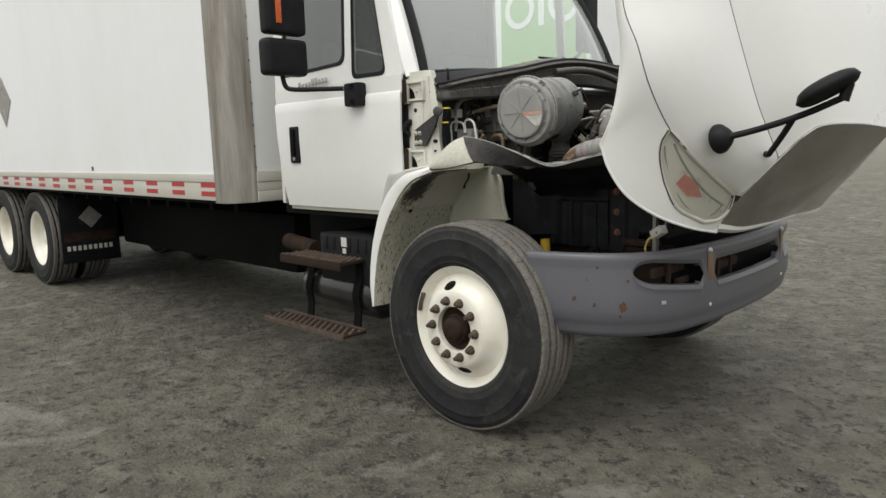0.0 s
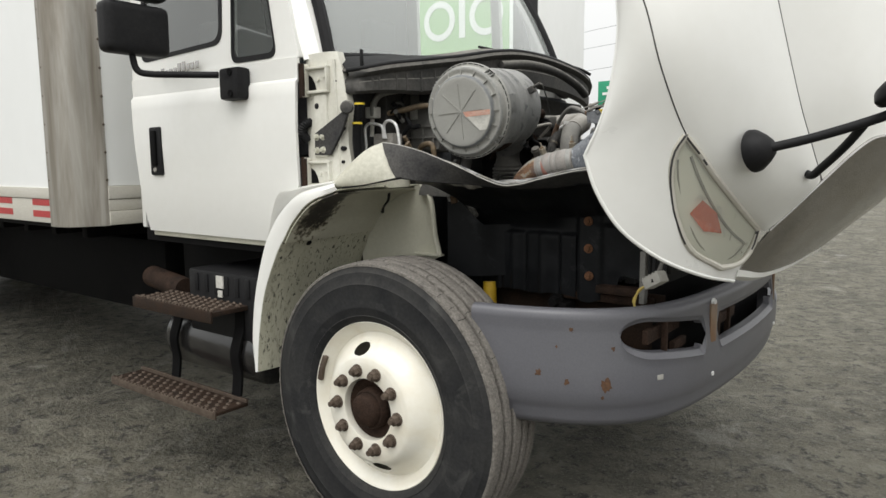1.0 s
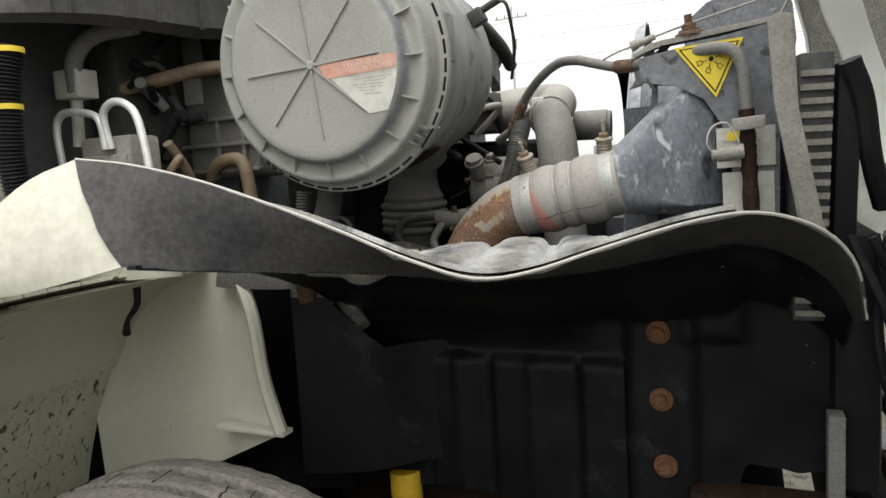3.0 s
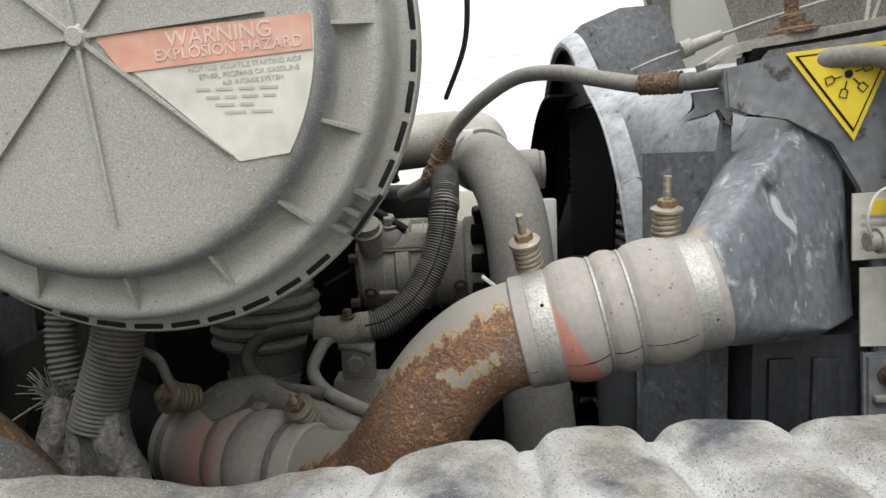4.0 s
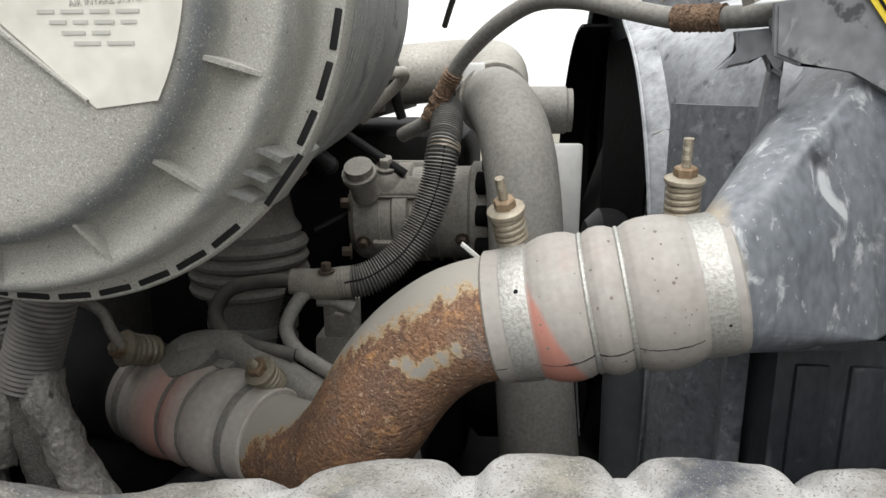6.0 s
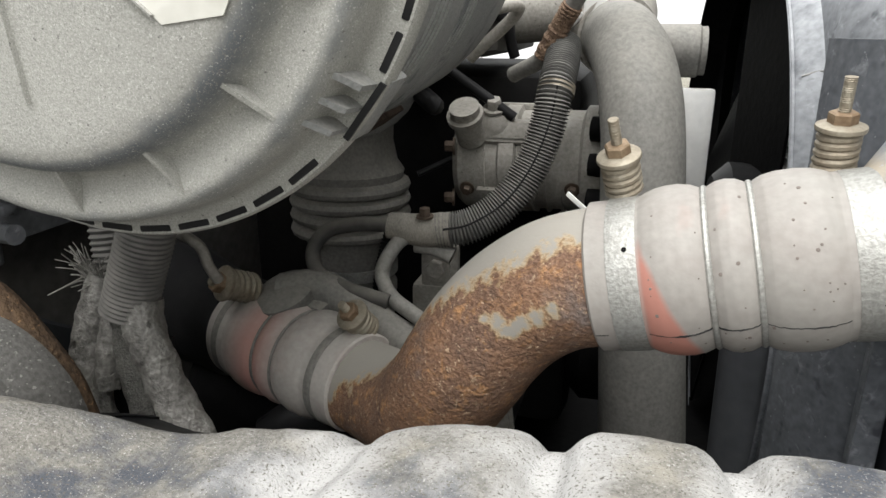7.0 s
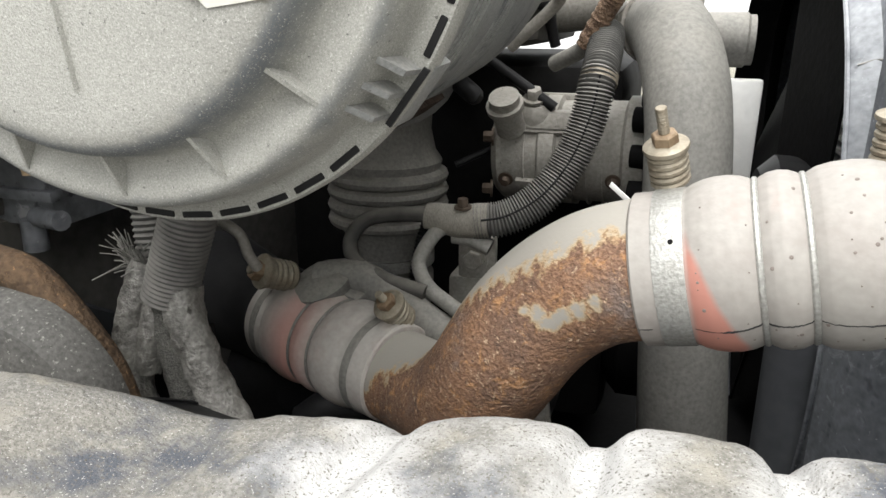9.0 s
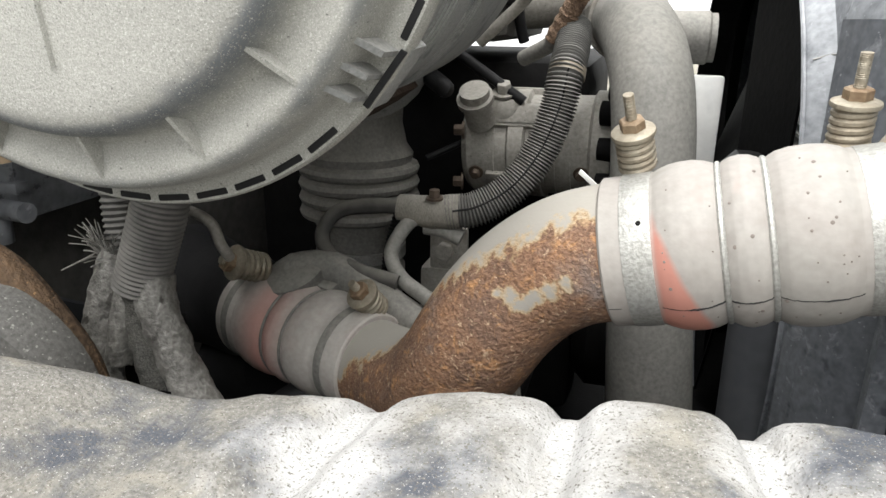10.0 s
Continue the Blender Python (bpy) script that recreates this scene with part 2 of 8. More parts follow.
                 flecks=(((0.30, 0.31, 0.32), 220, 0.665, 0.03), ((0.028, 0.031, 0.037), 26, 0.585, 0.10))),
    "faded_text": surf("faded_label_lettering", (0.62, 0.48, 0.41), 0.7, big=20, amount=0.3, bump=0.0),
    "fin_alu": surf("radiator_fin", (0.42, 0.41, 0.39), 0.5, 0.3, col2=(0.20, 0.195, 0.185), big=12, amount=0.8, grain=0.2, bump=0.05),
    "lining": surf("dusty_hood_lining", (0.19, 0.182, 0.165), 0.85, col2=(0.30, 0.285, 0.255), big=10, amount=0.8, grain=0.5, bump=0.3, fine=180,
                   spot=(0.26, 0.25, 0.23), spot_at=55, spot_level=0.64, spot_soft=0.06, spec=0.3),
    "plate": surf("scuffed_grey_plate", (0.135, 0.142, 0.155), 0.55, col2=(0.215, 0.222, 0.235), big=9, amount=0.8, grain=0.3, bump=0.06, spec=0.35,
                  spot=(0.30, 0.305, 0.315), spot_at=40, spot_level=0.62, spot_soft=0.08, flecks=(((0.06, 0.062, 0.067), 50, 0.63, 0.06),)),
    "step_steel": surf("dark_rusty_step", (0.022, 0.016, 0.0125), 0.7, col2=(0.045, 0.027, 0.018), big=16, amount=0.8, grain=0.3, bump=0.2, fine=160, spec=0.12),
    "pillar": surf("cream_pillar_paint", (0.64, 0.63, 0.56), 0.45, col2=(0.50, 0.48, 0.40), big=7, amount=0.6, grain=0.12, bump=0.03,
                   spot=(0.25, 0.21, 0.15), spot_at=18, spot_level=0.70, spot_soft=0.05),
    "gloss_black": surf("glossy_black_tank", (0.014, 0.014, 0.015), 0.20, col2=(0.04, 0.037, 0.034), big=7, amount=0.6, grain=0.2, bump=0.03, spec=0.8),
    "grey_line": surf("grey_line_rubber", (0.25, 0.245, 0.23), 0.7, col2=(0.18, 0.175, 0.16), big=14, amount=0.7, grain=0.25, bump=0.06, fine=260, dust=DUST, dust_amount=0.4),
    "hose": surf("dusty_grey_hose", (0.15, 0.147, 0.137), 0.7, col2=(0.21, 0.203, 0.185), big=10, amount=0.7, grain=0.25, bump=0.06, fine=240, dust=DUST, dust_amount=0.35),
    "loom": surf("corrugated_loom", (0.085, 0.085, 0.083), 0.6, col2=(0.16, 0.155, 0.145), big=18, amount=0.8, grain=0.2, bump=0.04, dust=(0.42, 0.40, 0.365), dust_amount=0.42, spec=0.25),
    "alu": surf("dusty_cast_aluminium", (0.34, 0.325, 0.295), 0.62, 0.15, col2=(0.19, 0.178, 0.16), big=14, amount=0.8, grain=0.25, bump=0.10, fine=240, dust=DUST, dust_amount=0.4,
                flecks=(((0.08, 0.075, 0.068), 260, 0.67, 0.05),)),
    "bright_alu": surf("bright_aluminium", (0.74, 0.74, 0.72), 0.42, 0.25, col2=(0.5, 0.5, 0.5), big=30, amount=0.6, bump=0.05),
    "tape": surf("frayed_foil_tape", (0.29, 0.282, 0.262), 0.6, 0.2, col2=(0.11, 0.104, 0.096), big=40, amount=0.9, grain=0.4, bump=0.35, fine=240, spot=(0.06, 0.056, 0.05), spot_at=34, spot_level=0.6),
    "chrome": surf("dull_chrome", (0.46, 0.45, 0.44), 0.2, 0.95, col2=(0.36, 0.34, 0.31), big=5, amount=0.7, grain=0.06, bump=0.01),
    "red": surf("red_reflector", (0.42, 0.03, 0.03), 0.4, col2=(0.30, 0.04, 0.04), big=9, amount=0.5),
    "amber": surf("amber_reflector", (0.62, 0.13, 0.035), 0.25, col2=(0.5, 0.10, 0.03), big=20, amount=0.5, bump=0.1, bump_at=250),
    "lens": surf("yellowed_lamp_lens", (0.36, 0.355, 0.31), 0.22, col2=(0.21, 0.206, 0.175), big=16, amount=0.7, grain=0.08, bump=0.02, coat=0.6),
    "ferrule": surf("rust_crusted_ferrule", (0.21, 0.135, 0.085), 0.85, col2=(0.10, 0.06, 0.04), big=60, amount=0.9, grain=0.4, bump=0.7, fine=260, bump_at=300),
    "brass_rust": surf("rusting_zinc", (0.27, 0.20, 0.13), 0.65, 0.3, col2=(0.15, 0.09, 0.05), big=90, amount=0.9, grain=0.2, bump=0.1, fine=300),
    "cloth_tape": surf("beige_cloth_tape", (0.27, 0.252, 0.22), 0.8, col2=(0.20, 0.188, 0.165), big=40, amount=0.7, grain=0.3, bump=0.2, fine=380, stretch=(3, 1, 1)),
    "cover": surf("speckled_grey_cover", (0.115, 0.112, 0.105), 0.75, col2=(0.075, 0.074, 0.071), big=14, amount=0.7, grain=0.3, bump=0.15, fine=300, spec=0.2, flecks=(((0.24, 0.235, 0.22), 260, 0.62, 0.06),)),
    "faint_spot": surf("faint_grey_spot", (0.175, 0.145, 0.13), 0.7, big=60, amount=0.5, bump=0.0),
    "lower_pipe": surf("dark_blue_grey_pipe", (0.060, 0.063, 0.070), 0.55, col2=(0.08, 0.084, 0.092), big=9, amount=0.6, grain=0.15, bump=0.03),
    "tank_dark": surf("scuffed_black_tank", (0.020, 0.022, 0.027), 0.5, col2=(0.045, 0.048, 0.055), big=7, amount=0.8, grain=0.3, bump=0.08, fine=120,
                      spot=(0.115, 0.12, 0.125), spot_at=26, spot_level=0.60, spot_soft=0.12, stretch=(1.4, 1.4, 0.6)),
    "braid": surf("grey_braid", (0.10, 0.098, 0.09), 0.8, col2=(0.15, 0.145, 0.13), big=30, amount=0.7, grain=0.5, bump=0.5, fine=600),
    "yellow": surf("yellow_paint", (0.62, 0.40, 0.02), 0.5, col2=(0.50, 0.31, 0.03), big=14, amount=0.7, grain=0.15, spot=(0.20, 0.08, 0.02), spot_at=18, spot_level=0.63),
    "sign_yellow": surf("yellow_sign", (0.78, 0.60, 0.04), 0.5, col2=(0.66, 0.48, 0.06), big=16, amount=0.5, grain=0.1, bump=0.02),
    "paper": surf("dirty_label_paper", (0.57, 0.56, 0.515), 0.6, col2=(0.42, 0.41, 0.365), big=18, amount=0.6, grain=0.2, bump=0.05),
    "label_red": surf("faded_red_label", (0.58, 0.30, 0.225), 0.6, col2=(0.50, 0.36, 0.30), big=20, amount=0.7, grain=0.2, bump=0.05),
    "ink": surf("grey_ink", (0.40, 0.395, 0.37), 0.7, big=20, amount=0.3, bump=0.0),
    "tan": surf("tan_hose", (0.26, 0.19, 0.115), 0.6, col2=(0.17, 0.125, 0.08), big=16, amount=0.7, grain=0.2, bump=0.05, dust=DUST, dust_amount=0.3),
    "heatshield": surf("brown_fibre_hose", (0.11, 0.066, 0.034), 0.9, col2=(0.05, 0.034, 0.022), big=22, amount=0.8, grain=0.4, bump=0.4, fine=190, flecks=(((0.22, 0.13, 0.06), 200, 0.64, 0.05),)),
    "core": surf("radiator_core", (0.10, 0.10, 0.10), 0.5, 0.4, col2=(0.05, 0.05, 0.05), big=25, amount=0.7, grain=0.2, bump=0.1, spec=0.3),
    "seat": surf("grey_seat_cloth", (0.12, 0.12, 0.125), 0.9, big=6, amount=0.5, bump=0.1, spec=0.1),
    "wire_yellow": surf("yellow_wire", (0.55, 0.42, 0.12), 0.5, bump=0.0),
    "connector": surf("grey_connector", (0.36, 0.35, 0.32), 0.5, col2=(0.36, 0.35, 0.32), big=30, amount=0.6, bump=0.03),
    "green": surf("green_panel", (0.02, 0.30, 0.16), 0.5, col2=(0.03, 0.25, 0.14), big=0.6, amount=0.5, bump=0.0),
    "pale_green": surf("pale_green_panel", (0.25, 0.46, 0.17), 0.5, col2=(0.32, 0.52, 0.24), big=0.5, amount=0.6, bump=0.0),
    "snow": surf("dirty_snow", (0.72, 0.73, 0.74), 0.9, col2=(0.48, 0.46, 0.43), big=3, amount=0.6, grain=0.1, bump=0.5, fine=14),
    "wood": surf("weathered_wood_pole", (0.42, 0.41, 0.40), 0.85, col2=(0.34, 0.33, 0.32), big=3, amount=0.6, bump=0.2, stretch=(4, 4, 0.3)),
    "stone": surf("gravel_stone", (0.10, 0.095, 0.085), 0.75, col2=(0.055, 0.05, 0.045), big=25, amount=0.7, grain=0.3, bump=0.3, fine=90),
}


def glass(name, tint, rough=0.02, ior=1.75, haze=0.0):
    m = bpy.data.materials.new(name)
    m.use_nodes = True
    n, l = m.node_tree.nodes, m.node_tree.links
    n.remove(n["Principled BSDF"])
    tr, gl, mx, fr = (n.new("ShaderNode" + k) for k in ("BsdfTransparent", "BsdfGlossy", "MixShader", "Fresnel"))
    tr.inputs["Color"].default_value = (*tint, 1)
    gl.inputs["Roughness"].default_value = rough
    gl.inputs["Color"].default_value = (1, 1, 1, 1)
    fr.inputs["IOR"].default_value = ior
    l.new(fr.outputs[0], mx.inputs[0])
    l.new(tr.outputs[0], mx.inputs[1])
    l.new(gl.outputs[0], mx.inputs[2])
    # a pale diffuse film: some dust, and sky reflection painted in as haze
    df, film = n.new("ShaderNodeBsdfDiffuse"), n.new("ShaderNodeMixShader")
    df.inputs["Color"].default_value = (0.74, 0.78, 0.75, 1)
    film.inputs[0].default_value = haze
    l.new(mx.outputs[0], film.inputs[1])
    l.new(df.outputs[0], film.inputs[2])
    l.new(film.outputs[0], n["Material Output"].inputs[0])
    return m


M["glass"] = glass("tinted_cab_glass", (0.34, 0.39, 0.38), ior=2.0, haze=0.10)
M["glass_clear"] = glass("windscreen_glass", (0.84, 0.92, 0.88), ior=2.3, haze=0.27)


def ground_material():
    m = bpy.data.materials.new("wet_gravel_mud")
    m.use_nodes = True
    n, l = m.node_tree.nodes, m.node_tree.links
    bs = n["Principled BSDF"]
    tc = n.new("ShaderNodeTexCoord")

    def nz(s, d=8, r=0.65, dist=0.0):
        t = n.new("ShaderNodeTexNoise")
        t.inputs["Scale"].default_value, t.inputs["Detail"].default_value = s, d
        t.inputs["Roughness"].default_value, t.inputs["Distortion"].default_value = r, dist
        l.new(tc.outputs["Object"], t.inputs["Vector"])
        return t.outputs[0]

    def rng(src, a, b, c=0.0, d=1.0):
        r = n.new("ShaderNodeMapRange")
        for k, v in (("From Min", a), ("From Max", b), ("To Min", c), ("To Max", d)):
            r.inputs[k].default_value = v
        l.new(src, r.inputs["Value"])
        return r.outputs[0]

    def mx(f, a, b):
        x = n.new("ShaderNodeMix")
        x.data_type = "RGBA"
        for k, v in (("Factor", f), ("A", a), ("B", b)):
            if isinstance(v, tuple):
                x.inputs[k].default_value = (*v, 1)
            else:
                l.new(v, x.inputs[k])
        return x.outputs["Result"]

    base = mx(rng(nz(0.9, 10), 0.35, 0.68), (0.200, 0.186, 0.136), (0.102, 0.094, 0.069))
    base = mx(rng(nz(5, 9, 0.7), 0.45, 0.70), base, (0.31, 0.292, 0.222))
    base = mx(rng(nz(14, 8, 0.7), 0.52, 0.62), base, (0.055, 0.049, 0.039))
    vor = n.new("ShaderNodeTexVoronoi")
    vor.inputs["Scale"].default_value = 55
    l.new(tc.outputs["Object"], vor.inputs["Vector"])
    base = mx(rng(nz(60, 5, 0.7), 0.55, 0.66), base, (0.31, 0.292, 0.245))
    # pale patches: the sheen of wet ground, painted into the base colour
    base = mx(rng(nz(1.7, 9, 0.7, 0.8), 0.57, 0.66), base, (0.335, 0.318, 0.262))
    wet = rng(nz(0.8, 8, 0.62, 0.6), 0.64, 0.72)
    base = mx(wet, base, (0.075, 0.070, 0.060))
    l.new(base, bs.inputs["Base Color"])
    l.new(rng(wet, 0, 1, 0.68, 0.2), bs.inputs["Roughness"])
    h = n.new("ShaderNodeMath")
    h.operation = "MULTIPLY_ADD"
    l.new(vor.outputs["Distance"], h.inputs[0])
    h.inputs[1].default_value = -0.35
    h2 = n.new("ShaderNodeMath")
    h2.operation = "MULTIPLY_ADD"
    l.new(nz(7, 10, 0.72), h2.inputs[0])
    h2.inputs[1].default_value = 2.2
    l.new(nz(28, 8, 0.7), h2.inputs[2])
    l.new(h2.outputs[0], h.inputs[2])
    bp = n.new("ShaderNodeBump")
    bp.inputs["Distance"].default_value = 0.05
    l.new(rng(wet, 0, 1, 1.0, 0.15), bp.inputs["Strength"])
    l.new(h.outputs[0], bp.inputs["Height"])
    l.new(bp.outputs[0], bs.inputs["Normal"])
    return m


M["lens_glass"] = glass("lamp_lens", (0.86, 0.85, 0.76), ior=1.5, haze=0.14)
M["ground"] = ground_material()


# ---- building helpers ----
V = Vector
MID = 1.24                      # the truck's centre line
# the engine bay has axes of its own: the engine sits turned a little in the frame
BAY = pose(0.107, -0.0384, 0.1033, 2.64, 1.19, 5.01) @ Matrix.Scale(0.9132, 4)
TRUCK = Matrix.Identity(4)
axes = [TRUCK]


def thing(name, at, label, category, group="", kind=""):
    ob = new(name)
    ob.empty_display_size = 0.2
    ob.location = at
    return tagged(ob, label, category, group, kind)


def finish(bm, name, material, angle=40):
    bmesh.ops.recalc_face_normals(bm, faces=bm.faces)
    me = bpy.data.meshes.new(name)
    bm.to_mesh(me)
    bm.free()
    me.materials.append(M[material])
    if material in ("glass", "glass_clear", "lens_glass"):
        # panes face outward
        s = sum((p.normal for p in me.polygons), Vector())
        if (s.x < 0 if material == "glass_clear" else s.y > 0):
            me.flip_normals()
    me.polygons.foreach_set("use_smooth", [True] * len(me.polygons))
    me.set_sharp_from_angle(angle=radians(angle))
    return me


def part(name, bm, material, parent, label="", angle=40):
    ob = new(name, finish(bm, name, material, angle))
    ob.parent = parent
    if parent.type == "EMPTY":
        ob.matrix_basis = Matrix.Translation(-parent.location) @ axes[0]
    return tagged(ob, label)


def solo(name, bm, material, label, category, group="", kind="", angle=40):
    return tagged(new(name, finish(bm, name, material, angle)), label, category, group, kind)


def cr(pts, n=8):
    """A smooth curve through points."""
    p = [V(a) for a in pts]
    if len(p) < 3:
        return [p[0].lerp(p[1], i / n) for i in range(n + 1)]
    p = [2 * p[0] - p[1], *p, 2 * p[-1] - p[-2]]
    out = []
    for a, b, c, d in zip(p, p[1:], p[2:], p[3:]):
        for i in range(n):
            t = i / n
            out.append(0.5 * (2 * b + (c - a) * t + (2 * a - 5 * b + 4 * c - d) * t * t + (3 * b - 3 * c + d - a) * t ** 3))
    return out + [p[-2]]


def even(pts, n):
    """n + 1 evenly spaced points along a polyline."""
    d = [0.0]
    for a, b in zip(pts, pts[1:]):
        d.append(d[-1] + (b - a).length)
    out, j = [], 0
    for i in range(n + 1):
        s = d[-1] * i / n
        while j < len(d) - 2 and d[j + 1] < s:
            j += 1
        out.append(pts[j].lerp(pts[j + 1], (s - d[j]) / max(1e-9, d[j + 1] - d[j])))
    return out


def grid(bm, rows, close=False):
    """Faces over rows of points."""
    vs = [[bm.verts.new(p) for p in r] for r in rows]
    for a, b in zip(vs, vs[1:]):
        m = len(a)
        for j in range(m if close else m - 1):
            k = (j + 1) % m
            bm.faces.new((a[j], a[k], b[k], b[j]))
    return vs


def frame_of(axis):
    z = V(axis).normalized()
    x = z.orthogonal().normalized()
    return x, z.cross(x), z


def lathe(bm, prof, o, axis, seg=32, start=None):
    """A turned shape: profile rows of (radius, height along the axis)."""
    x, y, z = frame_of(axis)
    if start is not None:
        x = (V(start) - z * z.dot(V(start))).normalized()
        y = z.cross(x)
    o = V(o)
    ring = [(math.cos(2 * math.pi * i / seg), math.sin(2 * math.pi * i / seg)) for i in range(seg)]
    return grid(bm, [[o + z * h + (x * c + y * s) * max(r, 1e-4) for c, s in ring] for r, h in prof], True)


def cyl(bm, a, b, r, r2=None, seg=16, ch=0.0):
    a, b = V(a), V(b)
    h = (b - a).length
    r2 = r if r2 is None else r2
    lathe(bm, [(0, 0), (r - ch, 0), (r, ch), (r2, h - ch), (r2 - ch, h), (0, h)] if ch else [(0, 0), (r, 0), (r2, h), (0, h)], a, b - a, seg)


def tube(bm, pts, r, seg=12, n=8, rfun=None, smooth=True, cap=True, count=None):
    """A round tube along a smooth curve; r may be a number or one for each point; rfun(metres along) scales it."""
    path = cr(pts, n) if smooth else [V(p) for p in pts]
    rad = [r] * len(path) if isinstance(r, (int, float)) else [float(np.interp(i / (len(path) - 1) * (len(r) - 1), range(len(r)), r)) for i in range(len(path))]
    if count:
        old = path
        path = even(old, count)
        rad = [float(np.interp(i / count, np.linspace(0, 1, len(rad)), rad)) for i in range(count + 1)]
    t0 = (path[1] - path[0]).normalized()
    x = t0.orthogonal().normalized()
    rows, s = [], 0.0
    for i, p in enumerate(path):
        t = (path[min(i + 1, len(path) - 1)] - path[max(i - 1, 0)]).normalized()
        x = (x - t * t.dot(x)).normalized()
        y = t.cross(x)
        if i:
            s += (p - path[i - 1]).length
        q = rad[i] * (rfun(s) if rfun else 1)
        rows.append([p + (x * math.cos(2 * math.pi * k / seg) + y * math.sin(2 * math.pi * k / seg)) * q for k in range(seg)])
    vs = grid(bm, rows, True)
    if cap:
        bm.faces.new(vs[0][::-1])
        bm.faces.new(vs[-1])
    return vs


def box(bm, x0, x1, y0, y1, z0, z1, bev=0.0, seg=2, m=None):
    got = bmesh.ops.create_cube(bm, size=1)["verts"]
    bmesh.ops.transform(bm, matrix=Matrix.Translation(((x0 + x1) / 2, (y0 + y1) / 2, (z0 + z1) / 2)) @ Matrix.Diagonal((abs(x1 - x0), abs(y1 - y0), abs(z1 - z0), 1)), verts=got)
    if bev:
        edges = list({e for v in got for e in v.link_edges})
        res = bmesh.ops.bevel(bm, geom=edges, offset=bev, segments=seg, affect="EDGES", profile=0.6)
        got = list({v for f in res["faces"] for v in f.verts} | {v for v in got if v.is_valid})
    if m is not None:
        bmesh.ops.transform(bm, matrix=m, verts=got)
    return got


def obox(bm, c, ax, ay, az, bev=0.0):
    """A box at c with half-axes given as vectors."""
    ax, ay, az = V(ax), V(ay), V(az)
    m = Matrix((( *ax.normalized(), 0), (*ay.normalized(), 0), (*az.normalized(), 0), (0, 0, 0, 1))).transposed()
    box(bm, -ax.length, ax.length, -ay.length, ay.length, -az.length, az.length, bev, 2, Matrix.Translation(c) @ m)


def prism(bm, poly, d, bev=0.0):
    """A polygon of 3D points, pushed along d."""
    d = V(d)
    a = [bm.verts.new(V(p)) for p in poly]
    b = [bm.verts.new(V(p) + d) for p in poly]
    fa = bm.faces.new(a)
    fb = bm.faces.new(b[::-1])
    n = len(poly)
    for i in range(n):
        bm.faces.new((a[(i + 1) % n], a[i], b[i], b[(i + 1) % n]))
    if bev:
        bmesh.ops.bevel(bm, geom=list({*fa.edges, *fb.edges}), offset=bev, segments=2, affect="EDGES")


def sheet(bm, rows, thick):
    """A sheet over rows of points, thickened evenly to both sides."""
    rows = [[V(p) for p in r] for r in rows]
    nr, nc = len(rows), len(rows[0])
    nrm = []
    for i in range(nr):
        line = []
        for j in range(nc):
            u = V()
            for k in (1, 2, 3):
                u = rows[i][min(nc - 1, j + k)] - rows[i][max(0, j - k)]
                if u.length > 1e-4:
                    break
            w = V()
            for k in (1, 2, 3):
                w = rows[min(nr - 1, i + k)][j] - rows[max(0, i - k)][j]
                if w.length > 1e-4:
                    break
            c = u.normalized().cross(w.normalized())
            line.append(c.normalized() * (thick / 2) if c.length > 1e-3 else V())
        nrm.append(line)
    a = grid(bm, [[p + n for p, n in zip(r, m)] for r, m in zip(rows, nrm)])
    b = grid(bm, [[p - n for p, n in zip(r, m)] for r, m in zip(rows, nrm)])
    for s, t in ((a[0], b[0]), (a[-1], b[-1]), ([r[0] for r in a], [r[0] for r in b]), ([r[-1] for r in a], [r[-1] for r in b])):
        for k in range(len(s) - 1):
            bm.faces.new((s[k], s[k + 1], t[k + 1], t[k]))


def coons(top, bottom, left, right, nu, nv, bulge=(0, 0, 0)):
    """Rows of points over a patch between four edge curves (top and bottom run from left to right, left and right from top to bottom)."""
    t, b, lf, rt = even(top, nu), even(bottom, nu), even(left, nv), even(right, nv)
    rows = []
    for j in range(nv + 1):
        v, row = j / nv, []
        for i in range(nu + 1):
            u = i / nu
            p = (1 - v) * t[i] + v * b[i] + (1 - u) * lf[j] + u * rt[j]
            p = p - ((1 - u) * (1 - v) * t[0] + u * (1 - v) * t[-1] + (1 - u) * v * b[0] + u * v * b[-1])
            row.append(p + V(bulge) * (16 * u * (1 - u) * v * (1 - v)) ** 0.8)
        rows.append(row)
    return rows


def coil(bm, a, b, r, wire, turns, seg=8):
    x, y, z = frame_of(V(b) - V(a))
    h = (V(b) - V(a)).length
    n = turns * 14
    tube(bm, [V(a) + z * (h * i / n) + (x * math.cos(2 * math.pi * i / 14) + y * math.sin(2 * math.pi * i / 14)) * r for i in range(n + 1)], wire, seg, smooth=False)


def hexnut(bm, o, axis, r, h):
    lathe(bm, [(0, 0), (r, 0), (r, h * 0.85), (r * 0.86, h), (0, h)], o, axis, 6)


def bolt(bm, o, axis, r, h=None):
    h = h or r * 0.9
    z = V(axis).normalized()
    lathe(bm, [(0, 0), (r * 1.5, 0), (r * 1.5, h * 0.25), (0, h * 0.25)], o, axis, 20)
    hexnut(bm, V(o) + z * h * 0.25, axis, r, h)


def letters(text, size, m, material, parent, name="lettering", label="", depth=0.0006):
    """Raised lettering in the built-in font."""
    cu = bpy.data.curves.new(name, "FONT")
    cu.body, cu.size, cu.extrude, cu.align_x, cu.align_y = text, size, depth, "CENTER", "CENTER"
    tmp = bpy.data.objects.new(name, cu)
    me = bpy.data.meshes.new_from_object(tmp)
    bpy.data.objects.remove(tmp)
    me.transform(m)
